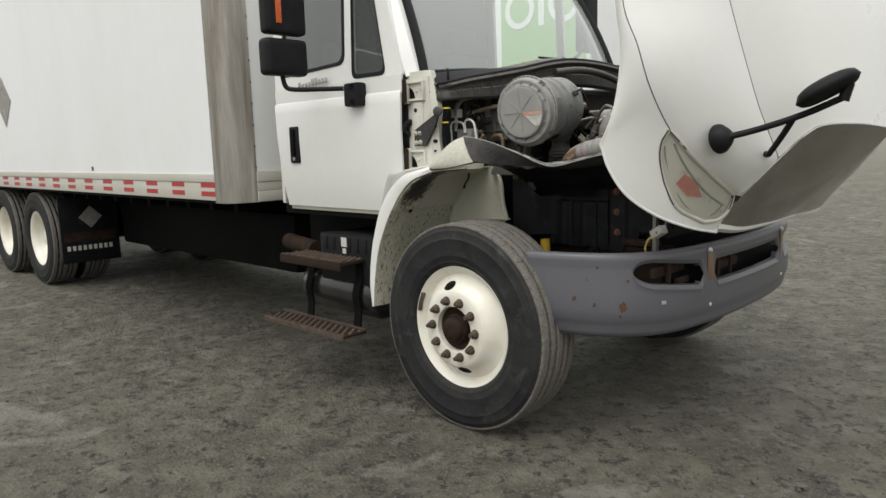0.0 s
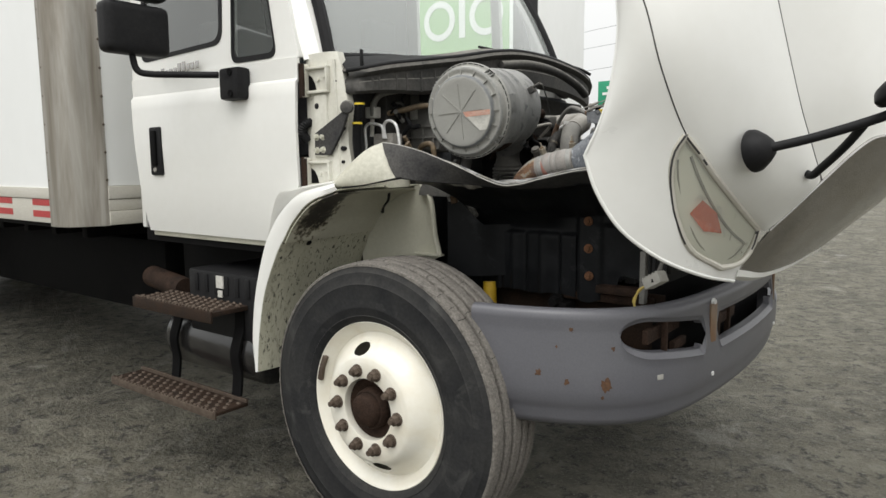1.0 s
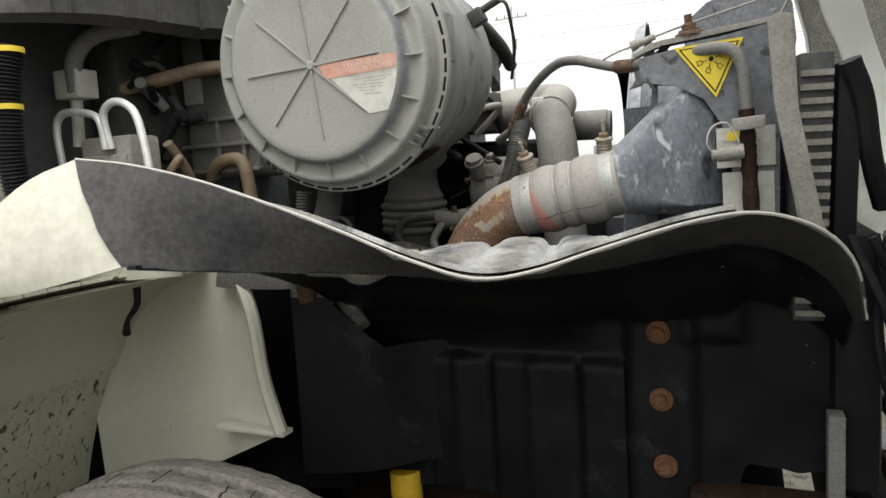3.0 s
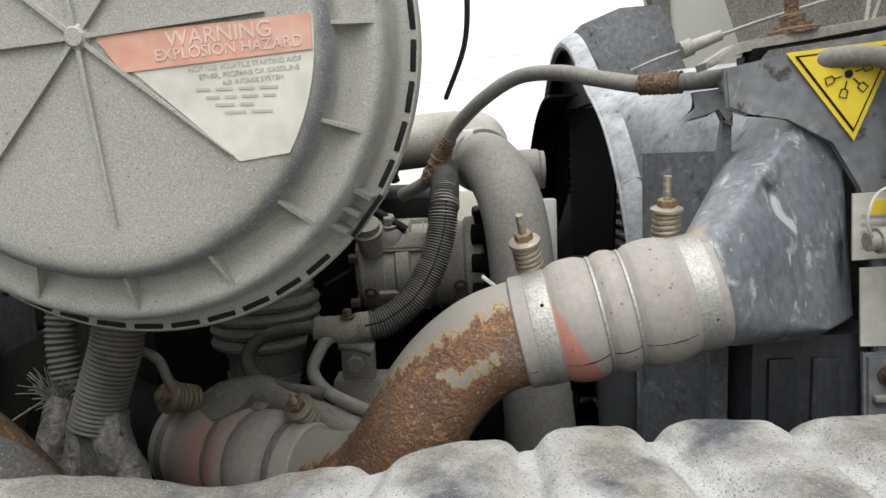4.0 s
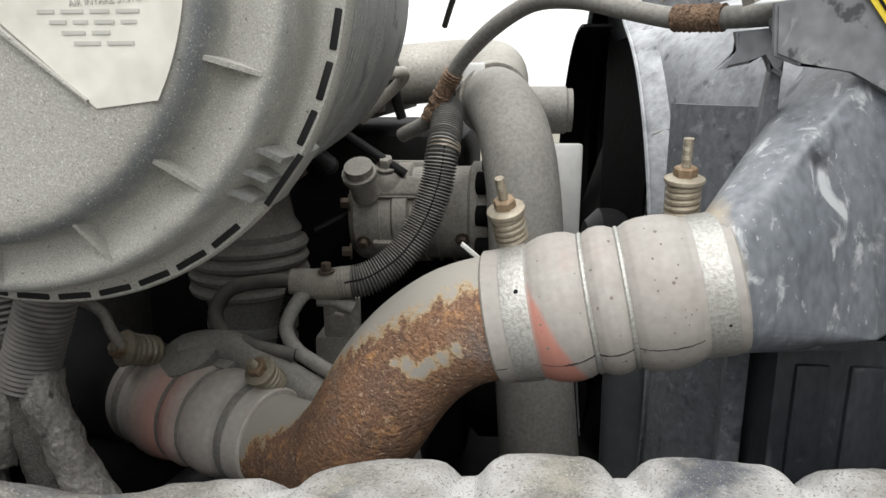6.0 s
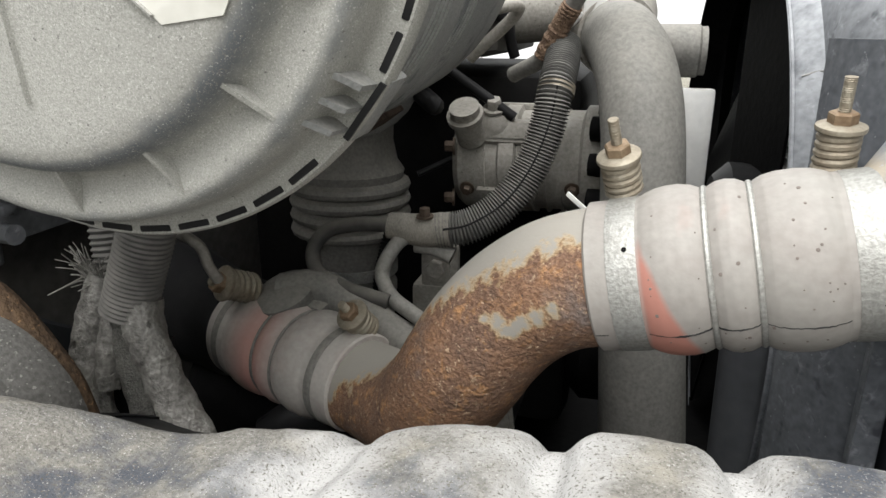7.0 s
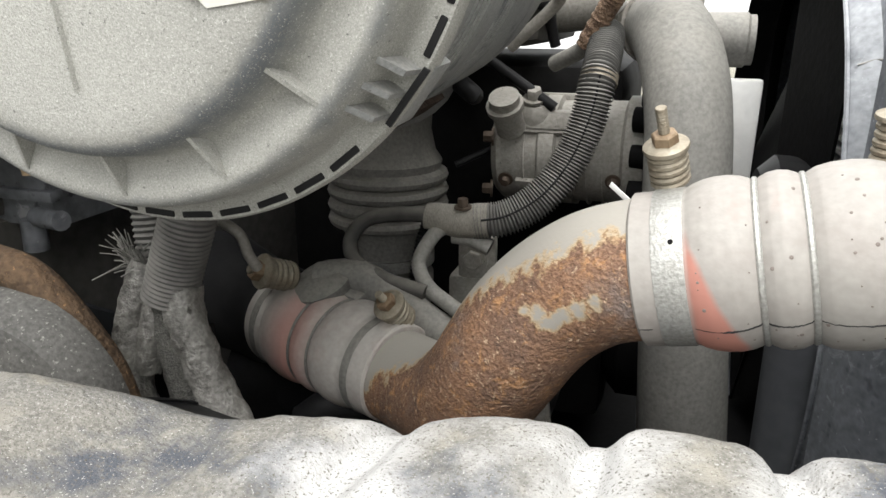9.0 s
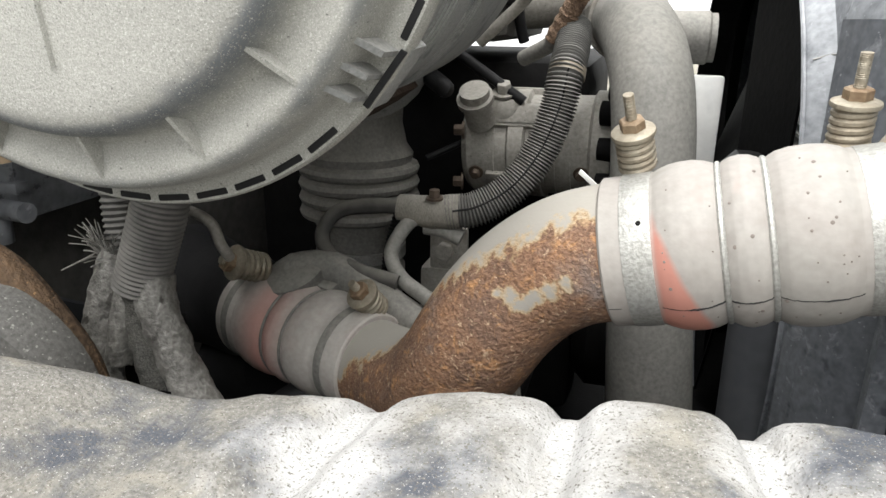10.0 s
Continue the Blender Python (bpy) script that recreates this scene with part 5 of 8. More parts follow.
part("closing_panel", bm, "rubber", truck, "black rubber closing panel inside the wheel well")
bm = B()
ends_ = even(cr([(0.030, 0.510, 0), (0.08, 0.520, 0), (0.14, 0.555, 0), (0.20, 0.615, 0), (0.26, 0.648, 0)], 6), 24)
sheet(bm, [[(p.x, p.y + 0.004 * math.sin(30 * p.x + 6 * z), z - (z > 1.2) * 0.09 * max(0.0, min(1.0, (p.x - 0.09) / 0.07))) for p in ends_] for z in (0.93, 1.02, 1.12, 1.222)], 0.004)
part("corner_panel", bm, "rubber", truck, "black rubber corner panel beside the wheel well")


def pad_z(x, y):
    """The quilted top of the pad: flat bumps across, with narrow notches between."""
    z = float(np.interp(x, (-0.2, -0.06, 0.05, 0.10, 0.145, 0.19, 0.24, 0.30, 0.344, 0.40, 0.47, 0.70), (1.330, 1.325, 1.315, 1.304, 1.297, 1.295, 1.298, 1.303, 1.307, 1.310, 1.311, 1.312)))
    z -= 0.05 * max(0.0, 0.52 - y)
    for c, w, d in ((0.145, 0.020, 0.006), (0.236, 0.010, 0.011), (0.335, 0.009, 0.012), (0.420, 0.009, 0.013), (0.512, 0.009, 0.013), (0.60, 0.009, 0.013)):
        skew = 0.22 if c < 0.3 else 0.08 if c < 0.4 else -0.12
        q = abs(x - c + skew * (0.585 - y)) / (w * (1 + 3.0 * max(0.0, 0.585 - y)))
        z -= d / (1 + (q * 0.80) ** 5)
    z += 0.0028 * noise.noise((x * 22, y * 16, 2)) + 0.0012 * noise.noise((x * 60, y * 60, 7)) + 0.0007 * noise.noise((x * 150, y * 150, 3))
    return z


axes[0] = BAY
bm = B()
rows = []
lip_x = [p.x for p in lip]
for j in range(80):
    v = j / 79
    row = []
    for i in range(260):
        x = -0.14 + 0.785 * i / 259
        ly, lz = float(np.interp(x, lip_x, [p.y for p in lip])), float(np.interp(x, lip_x, [p.z for p in lip]))
        back = float(np.interp(x, (-0.1, 0.07, 0.145, 0.22, 0.30, 0.70), (0.500, 0.530, 0.553, 0.572, 0.585, 0.582)))
        y = ly + 0.004 + (back + 0.045 - ly) * v
        z = pad_z(x, y)
        w = max(0.0, 1 - (y - ly) / 0.085)
        z = max(z, z * (1 - w) + (lz - 0.004) * w) if lz > z else z * (1 - w) + (lz - 0.004) * w
        fx = float(np.interp(x, [p.x for p in foot], [p.y for p in foot]))
        if ly < y < fx + 0.01:
            fz = float(np.interp(x, [p.x for p in foot], [p.z for p in foot]))
            z = max(z, lz + (fz - lz) * min(1, (y - ly) / max(0.02, fx - ly)) + 0.010)
        z -= 6.0 * max(0.0, y - back) ** 1.6
        row.append((x, y, z))
    rows.append(row)
sheet(bm, rows, 0.006)
quilt = part("quilted_pad", bm, "pad", truck, "dusty pale quilted pad on the inner fender")
worn(quilt, lambda p: (0.05 if p.x < 0.10 else 0.05 + 0.30 * min(1, (p.x - 0.10) / 0.1)) + 0.36 * max(math.exp(-(((p.x - c) + 0.10 * (p.y - 0.57)) / 0.024) ** 2) for c in (0.02, 0.234, 0.337, 0.421, 0.512, 0.60)))
axes[0] = TRUCK
bm = B()
cyl(bm, (0.155, 0.625, 0.90), (0.175, 0.60, 0.60), 0.027, seg=18)
part("shock_absorber", bm, "yellow", truck, "rusting yellow shock absorber")
bm = B()
box(bm, 0.62, 0.80, 0.60, 0.66, 0.905, 0.935, 0.01)
box(bm, 0.48, 0.82, 0.63, 0.665, 0.868, 0.900, 0.008)
tube(bm, [(0.47, 0.64, 0.905), (0.55, 0.645, 0.885), (0.62, 0.65, 0.885)], 0.012, 8, 4)
part("lower_bracket", bm, "rust", truck, "rusty lower radiator bracket")
bm = B()
box(bm, 0.792, 0.812, 0.58, 0.61, 0.89, 1.07, 0.003)
part("liner_strip", bm, "hose", truck, "grey steel strip at the liner's edge")
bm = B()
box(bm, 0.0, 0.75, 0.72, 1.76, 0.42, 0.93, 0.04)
part("oil_pan", bm, "black", truck, "engine underside with its shade put into the black")
# plain near-black boxes fill the gaps behind and beyond the engine
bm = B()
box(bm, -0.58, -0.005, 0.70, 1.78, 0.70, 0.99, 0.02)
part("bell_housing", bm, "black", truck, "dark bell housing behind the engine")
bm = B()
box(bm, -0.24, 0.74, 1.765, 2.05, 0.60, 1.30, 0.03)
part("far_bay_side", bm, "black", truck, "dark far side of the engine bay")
bm = B()
tube(bm, [(0.30, 0.66, 0.74), (0.40, 0.62, 0.70), (0.52, 0.60, 0.69)], 0.02, 10, 4)
bolt(bm, (0.47, 0.60, 0.86), (0, -1, 0), 0.02, 0.03)
box(bm, 0.46, 0.52, 0.58, 0.66, 0.74, 0.86, 0.008)
part("steering_link", bm, "black", truck, "greasy steering linkage")


# ---- bumper ----
def bumper():
    half = [(0.395, 0.150), (0.50, 0.170), (0.62, 0.205), (0.74, 0.262), (0.84, 0.345), (0.915, 0.46), (0.960, 0.61), (0.985, 0.80), (1.000, 1.02), (1.005, MID)]
    path = [V((*p, 0)) for p in half] + [V((p[0], 2 * MID - p[1], 0)) for p in half[-2::-1]]
    nu = 260
    pts = even(cr([tuple(p) for p in path], 6), nu)
    prof = [(-0.055, 0.912), (-0.028, 0.916), (-0.010, 0.912), (-0.002, 0.902), (0.0, 0.885), (0.0, 0.848), (0.004, 0.795), (0.008, 0.742),
            (0.011, 0.708), (0.012, 0.67), (0.010, 0.625), (0.002, 0.610), (-0.004, 0.595), (-0.006, 0.57), (-0.012, 0.552), (-0.03, 0.540), (-0.06, 0.538)]
    pz, po = [p[1] for p in prof[4:]][::-1], [p[0] for p in prof[4:]][::-1]

    def slot(y):
        """Middle height and half height of the opening at y."""
        yy = y if y < MID else 2 * MID - y

        def ends(a, b, ra, rb):
            if not a < yy < b:
                return 0.0
            e, f = min(1.0, (yy - a) / ra), min(1.0, (b - yy) / rb)
            return math.sqrt(max(0.0, 1 - (1 - e) ** 2)) * math.sqrt(max(0.0, 1 - (1 - f) ** 2))
        return 0.830 - 0.12 * (min(yy, 0.70) - 0.335), 0.050 * ends(0.338, 0.712, 0.09, 0.02) + 0.052 * ends(0.822, 9, 0.03, 1)

    def at(k, z, out=0.0):
        t = (pts[min(nu, k + 1)] - pts[max(0, k - 1)]).normalized()
        q = pts[k] + V((t.y, -t.x, 0)) * (float(np.interp(z, pz, po)) + out)
        return V((q.x, q.y, z))
    bm = B()
    upper, lower, inner_up, inner_low = [], [], [], []
    for k in range(nu + 1):
        mid, hh = slot(pts[k].y)
        zt, zb = mid + hh, mid - hh
        lip = 0.005 if hh > 0.012 else 0.0
        t = (pts[min(nu, k + 1)] - pts[max(0, k - 1)]).normalized()
        nrm = V((t.y, -t.x, 0))
        col = [V((*(pts[k] + nrm * o).to_2d(), z)) for o, z in prof[:4]]
        col += [at(k, 0.885 + (zt + 0.016 - 0.885) * s / 5) for s in range(6)] + [at(k, zt + 0.012, -0.6 * lip), at(k, zt + 0.006, -1.6 * lip), at(k, zt, -2.0 * lip)]
        upper.append(col)
        col = [at(k, zb, -2.0 * lip), at(k, zb - 0.008, -1.2 * lip), at(k, zb - 0.018, 0.6 * lip)] + [at(k, zb - 0.026 + (0.625 - zb + 0.026) * s / 5) for s in range(6)]
        col += [V((*(pts[k] + nrm * o).to_2d(), z - 0.012 * math.sin(math.pi * k / nu))) for o, z in prof[11:]]
        lower.append(col)
        if hh > 0.003:
            inner_up.append([at(k, zt, -2.0 * lip), at(k, zt - 0.002, -0.016), at(k, zt - 0.003, -0.036)])
            inner_low.append([at(k, zb, -2.0 * lip), at(k, zb + 0.002, -0.016), at(k, zb + 0.003, -0.036)])
    grid(bm, upper)
    grid(bm, lower)
    for rows_ in (inner_up, inner_low):
        run = [rows_[0]]
        for r in rows_[1:] + [None]:
            if r is None or (r[0] - run[-1][0]).length > 0.03:
                if len(run) > 1:
                    grid(bm, run)
                run = []
            if r is not None:
                run.append(r)
    bmesh.ops.remove_doubles(bm, verts=bm.verts, dist=1e-5)
    bmesh.ops.recalc_face_normals(bm, faces=bm.faces)
    bp = part("front_bumper", bm, "bumper", truck, "scuffed grey plastic bumper with rust-stained openings")
    # bar and lip of the fog lamp opening
    for y, z in ((0.766, 0.890), (0.768, 0.635), (2 * MID - 0.766, 0.890), (2 * MID - 0.768, 0.635)):
        x = float(np.interp(y if y < MID else 2 * MID - y, [p[1] for p in half], [p[0] for p in half])) + 0.006
        bm = B()
        bolt(bm, (x, y, z), (1, -0.3, 0), 0.009, 0.008)
        part("bumper_bolt", bm, "bright_alu", bp)
    # rust marks, each with an uneven outline
    q = random.Random(12)
    for y, z, r in ((0.246, 0.855, 0.007), (0.203, 0.715, 0.011), (0.240, 0.690, 0.009), (0.304, 0.680, 0.021), (0.300, 0.640, 0.006), (0.322, 0.795, 0.007), (0.262, 0.60, 0.007), (0.225, 0.80, 0.004)):
        k = min(range(nu // 2), key=lambda i: abs(pts[i].y - y))
        side_ = (pts[k + 1] - pts[k - 1]).normalized()
        bm = B()
        mid_ = bm.verts.new(at(k, z, 0.0016))
        ring_ = []
        for i in range(18):
            a = 2 * math.pi * i / 18
            rr = r * q.uniform(0.55, 1.15)
            o = at(k, z + rr * 1.25 * math.sin(a), 0.0007)
            ring_.append(bm.verts.new(o + side_ * rr * math.cos(a)))
        for i in range(18):
            bm.faces.new((mid_, ring_[i], ring_[(i + 1) % 18]))
        part("rust_mark", bm, "rust_mark", bp, "rust mark on the plastic")
    k = min(range(nu // 2), key=lambda i: abs(pts[i].y - 0.453))
    side_ = (pts[k + 1] - pts[k - 1]).normalized()
    bm = B()
    obox(bm, at(k, 0.690, 0.001), side_ * 0.012, V((side_.y, -side_.x, 0)) * 0.002, (0, 0, 0.008), 0.001)
    part("pale_clip", bm, "connector", bp, "small pale clip")
    # parts behind the openings
    for y0, y1, x0, z0, z1 in ((0.40, 0.70, 0.875, 0.80, 0.845), (0.50, 0.515, 0.90, 0.73, 0.86), (0.58, 0.70, 0.90, 0.745, 0.775), (0.86, 1.16, 0.94, 0.77, 0.81), (0.90, 0.93, 0.95, 0.70, 0.88), (1.05, 1.07, 0.95, 0.70, 0.88)):
        bm = B()
        box(bm, x0, x0 + 0.02, y0, y1, z0, z1, 0.004)
        part("inner_bracket", bm, "rust", bp, "rusty bracket behind the opening")
    for y in (0.778, 2 * MID - 0.778):
        s = 1 if y < MID else -1
        bm = B()
        obox(bm, (0.984, y - 0.006 * s, 0.815), V((0.004, 0.022 * s, 0)), V((0.007, -0.001 * s, 0)), (0, 0, 0.068), 0.003)
        part("rust_streak", bm, "bumper_rust", bp, "rust-streaked upright between the openings")
    bm = B()
    box(bm, 0.84, 0.88, 0.58, 2 * MID - 0.58, 0.62, 0.86, 0.01)
    part("bumper_beam", bm, "black", bp, "dark steel beam behind the bumper")
    return bp


bumper()


# ---- tilted hood ----
def hood():
    arch = cr([(0.74, 0.36, 2.55), (0.78, 0.24, 2.25), (0.855, 0.105, 1.94), (0.885, 0.078, 1.80), (0.893, 0.072, 1.70), (0.877, 0.070, 1.57), (0.845, 0.072, 1.47), (0.802, 0.078, 1.39)], 6)
    lower = cr([(0.802, 0.078, 1.39), (0.838, 0.095, 1.29), (0.90, 0.140, 1.185), (0.985, 0.235, 1.100), (1.06, 0.38, 1.040), (1.105, 0.545, 1.005)], 6)
    arch = [p + V((0.019 * min(1.0, max(0.0, (2.2 - p.z) / 0.4)), 0.006, 0)) for p in arch]
    lower = [p + V((0.019, 0.006, 0)) * max(0.0, 1 - k / 18) for k, p in enumerate(lower)]
    edge = arch + lower[1:]
    seam1 = cr([(0.93, 0.23, 2.55), (0.92, 0.12, 2.25), (0.925, 0.060, 1.94), (0.99, 0.062, 1.75), (1.022, 0.098, 1.60), (1.058, 0.195, 1.440), (1.106, 0.307, 1.332), (1.140, 0.439, 1.242), (1.163, 0.575, 1.168)], 6)
    seam2 = cr([(1.06, 0.34, 2.55), (1.13, 0.34, 2.25), (1.19, 0.385, 1.94), (1.262, 0.498, 1.566), (1.292, 0.560, 1.43), (1.319, 0.626, 1.309)], 6)
    apex = V((1.192, 0.573, 1.160))
    mid = cr([(1.36, MID, 2.55), (1.46, MID, 2.25), (1.53, MID, 1.94), (1.565, MID, 1.65), (1.585, MID, 1.415)], 6)
    chrome_top = cr([apex, (1.255, 0.597, 1.232), (1.319, 0.626, 1.309), (1.40, 0.69, 1.405), (1.45, 0.76, 1.437), (1.53, 0.96, 1.437), (1.585, MID, 1.415)], 6)
    split = min(range(len(chrome_top)), key=lambda k: (chrome_top[k] - V((1.319, 0.626, 1.309))).length)

    def both(rows, thick=0.006):
        out = []
        for f in (lambda p: V(p), mirror_y):
            bm = B()
            sheet(bm, [[f(p) for p in r] for r in rows], thick)
            out.append(bm)
        return out

    side = coons([edge[0], seam1[0]], [edge[-1], seam1[-1]], edge, seam1, 12, 46, (0.0, -0.010, 0.0))
    a, b = both(side)
    h = part("hood", a, "white", truck, "white engine hood tilted forward, open, with mirror and headlamps")
    part("far_fender", b, "white", h)
    top = coons(even([seam1[0], V((1.0, 0.265, 2.55)), seam2[0]], 8), [seam1[-1], apex], seam1, seam2 + chrome_top[:split][::-1], 14, 40, (0.022, -0.030, 0.0))
    # keep the join with the side panel as a fine dark gap
    for bm in both(top):
        part("hood_shoulder", bm, "white", h)
    crown = coons(cr([seam2[0], (1.22, 0.7, 2.55), mid[0]], 6), chrome_top[split:], seam2, mid, 16, 26, (0.012, 0, 0.0))
    for bm in both(crown):
        part("hood_crown", bm, "white", h)
    for f in (lambda p: V(p), mirror_y):
        for c in (seam1, seam2):
            bm = B()
            tube(bm, [f(p + V((0.002, -0.002, 0))) for p in c], 0.0021, 6, smooth=False)
            part("panel_gap", bm, "dusty", h, "dark panel gap")
        bm = B()
        tube(bm, [f(p) for p in edge], 0.006, 8, smooth=False)
        part("rolled_edge", bm, "white", h)
    # grille surround
    bot = cr([(1.112, 0.545, 1.030), (1.15, 0.70, 1.010), (1.185, 0.95, 1.015), (1.200, MID, 1.025)], 6)
    gr = coons(chrome_top, bot, even([apex, V((1.15, 0.56, 1.10)), bot[0]], 6), even([chrome_top[-1], V((1.40, MID, 1.212)), bot[-1]], 6), 24, 14, (0.012, -0.004, -0.012))
    for bm in both(gr, 0.008):
        part("grille_surround", bm, "chrome", h, "dull chrome grille surround")
    for f in (lambda p: V(p), mirror_y):
        bm = B()
        tube(bm, [f(p + V((0.004, -0.003, 0.004))) for p in chrome_top], 0.006, 8, smooth=False)
        part("chrome_bead", bm, "chrome", h)
    strip = even(bot, 24)
    for bm in both([[p + V((0.008, -0.010, 0.012)) for p in strip], [p + V((0.004, -0.010, -0.006)) for p in strip], [p + V((-0.022, 0, -0.020)) for p in strip]], 0.005):
        part("lower_lip", bm, "white", h)
    # headlamp lying in the side panel
    lt, lb, lr = V((1.056, 0.196, 1.438)), V((1.090, 0.448, 1.058)), V((1.160, 0.572, 1.166))
    left = cr([lt, (1.031, 0.192, 1.398), (1.018, 0.202, 1.344), (1.015, 0.223, 1.285), (1.020, 0.252, 1.216), (1.042, 0.316, 1.122), lb], 6)
    right = cr([lt, (1.083, 0.250, 1.384), (1.104, 0.306, 1.330), (1.138, 0.438, 1.240), lr], 6)
    lamp = coons([lt, lt + V((0.001, 0, 0))], even(cr([lb, (1.118, 0.530, 1.062), (1.145, 0.572, 1.105), lr], 4), 8), left, right, 10, 22, (0.004, -0.022, -0.006))
    lamp = [[p + V((0.004, -0.012, 0)) for p in r] for r in lamp]
    inward = V((-0.35, 1, 0.25)).normalized()
    bowl = [[p + inward * (0.006 + 0.034 * math.sin(math.pi * min(1, max(0, k / 10))) ** 0.6 * math.sin(math.pi * min(1, max(0, j / 22))) ** 0.6) for k, p in enumerate(r)] for j, r in enumerate(lamp)]
    a, b = both(bowl, 0.003)
    lp = part("headlamp", a, "lens", h, "yellowed headlamp with an amber reflector behind a clear lens")
    part("far_headlamp", b, "lens", h)
    bm = B()
    grid(bm, lamp)
    pane = part("headlamp_lens", bm, "lens_glass", h, "clear scuffed headlamp lens")
    pane.visible_shadow = False
    bm = B()
    ring = [r[0] for r in lamp] + lamp[-1][1:] + [r[-1] for r in lamp][::-1][1:]
    tube(bm, ring, 0.007, 8, smooth=False)
    part("headlamp_seal", bm, "flap", h, "grey headlamp seal")

    bm = B()
    core = [r[2] for r in lamp[3:-2]] + lamp[-3][3:8] + [r[7] for r in lamp[3:-2]][::-1]
    tube(bm, [p + inward * 0.012 for p in core], 0.0045, 8, smooth=False)
    part("reflector_rim", bm, "alu", h, "dull rim of the reflector")
    bm = B()
    tube(bm, [p + inward * 0.003 for p in ring], 0.010, 8, smooth=False)
    part("lamp_gasket", bm, "rail", h, "dirty pale lamp gasket")

    def on_lamp(u, v, out=0.006):
        r = lamp[min(21, int(v * 22))]
        return r[min(9, int(u * 10))] + V((0.35, -1, -0.25)).normalized() * out
    for name, poly, mat in (("bright_reflector", ((0.30, 0.44), (0.66, 0.38), (0.80, 0.56), (0.64, 0.74), (0.34, 0.68)), "bright_alu"),
                            ("reflector_fin", ((0.44, 0.80), (0.58, 0.78), (0.66, 0.97), (0.52, 0.98)), "connector"),
                            ("lower_reflector", ((0.64, 0.80), (0.92, 0.72), (0.93, 0.93), (0.70, 0.97)), "paper")):
        bm = B()
        prism(bm, [on_lamp(u, v, -0.014) for u, v in poly], V((0.35, -1, -0.25)).normalized() * 0.004)
        part(name, bm, mat, h, angle=20)
    bm = B()
    prism(bm, [on_lamp(u, v, -0.009) for u, v in ((0.36, 0.47), (0.62, 0.43), (0.74, 0.56), (0.61, 0.69), (0.40, 0.63))], V((0.35, -1, -0.25)).normalized() * 0.004)
    part("amber_reflector", bm, "amber", h, angle=20)
    # hood mirror
    base = V((1.197, 0.322, 1.398))
    nrm = V((0.93, -0.30, 0.16)).normalized()
    bm = B()
    lathe(bm, [(0.0, 0.0), (0.058, 0.0), (0.056, 0.012), (0.040, 0.035), (0.024, 0.052), (0, 0.056)], base, nrm, 28)
    hm = part("hood_mirror", bm, "plastic", h, "black hood mirror on a forked arm")
    tip = V((1.60, 0.40, 1.53))
    bm = B()
    tube(bm, [base + nrm * 0.045, V((1.34, 0.35, 1.432)), V((1.48, 0.38, 1.478)), tip], 0.0125, 10, 5)
    foot = V((1.268, 0.575, 1.350))
    tube(bm, [foot, foot + V((0.035, -0.035, -0.02)), V((1.335, 0.50, 1.352)), V((1.40, 0.42, 1.41)), V((1.45, 0.374, 1.47))], 0.0115, 10, 5)
    cyl(bm, foot - V((0.012, -0.012, 0)), foot + V((0.01, -0.01, 0)), 0.026, 0.02, 16)
    part("mirror_stay", bm, "plastic", hm)
    bm = B()
    d = V((0.78, 0.42, 0.46)).normalized()
    u = V((0.3, -0.9, 0.2)).normalized()
    w = d.cross(u).normalized()
    u = w.cross(d)
    rows = []
    for k in range(13):
        s = -1 + 2 * k / 12
        rad = math.sqrt(max(0.0, 1 - abs(s) ** 2.6))
        rows.append([tip + V((-0.005, 0, 0.055)) + d * 0.115 * s - d * 0.05 + (u * 0.07 * math.cos(a) + w * (0.030 if math.sin(a) > 0 else 0.042) * math.sin(a)) * rad for a in np.linspace(0, 2 * math.pi, 20, endpoint=False)])
    grid(bm, rows, True)
    part("mirror_head", bm, "plastic", hm)
    bm = B()
    cyl(bm, tip - V((0, 0, 0.01)), tip + V((0.02, 0, 0.05)), 0.02, 0.016, 12)
    part("mirror_knuckle", bm, "plastic", hm)
    # inside of the hood: dark lining and a grey duct panel
    bm = B()
    inner = coons(cr([(0.90, 0.42, 2.55), (1.08, 0.75, 2.55), (1.20, MID, 2.55)], 5), cr([(1.14, 0.64, 1.35), (1.26, 0.85, 1.38), (1.34, MID, 1.38)], 5),
                  cr([(0.90, 0.42, 2.55), (1.02, 0.40, 1.9), (1.14, 0.64, 1.35)], 5), cr([(1.20, MID, 2.55), (1.40, MID, 1.9), (1.34, MID, 1.38)], 5), 12, 16)
    for bm in both(inner, 0.01):
        part("hood_lining", bm, "lining", h, "dark dirty hood lining")
    bm = B()
    prism(bm, [(x, 1.93, z) for x, z in ((0.53, 1.80), (0.545, 1.83), (0.60, 1.875), (0.70, 1.91), (0.80, 1.91), (0.835, 1.84), (0.845, 1.74), (0.825, 1.57), (0.71, 1.47), (0.60, 1.58), (0.54, 1.70))], (0, 0.02, 0), 0.008)
    part("hood_duct", bm, "plate", h, "grey rubber flap on the far side of the hood")
    bm = B()
    sheet(bm, [[mirror_y(p) + V((0.012, -0.025, 0)) for p in r] for r in side[4:-6]], 0.004)
    part("far_lining", bm, "lining", h, "dark dirty fender lining")
    for y0, z0, y1, z1 in ((0.80, 1.60, 1.10, 2.1), (0.78, 1.58, 0.90, 2.1)):
        bm = B()
        tube(bm, [(0.73, 0.76, 1.57), (0.85, (0.76 + y1) / 2, (1.57 + z1) / 2 - 0.02), (1.0, y1, z1)], 0.0022, 6, 4)
        part("hood_cable", bm, "alu", h, "thin steel hood cable")


hood()

# ---- front of the cab: pillar, cowl, firewall ----
bm = B()
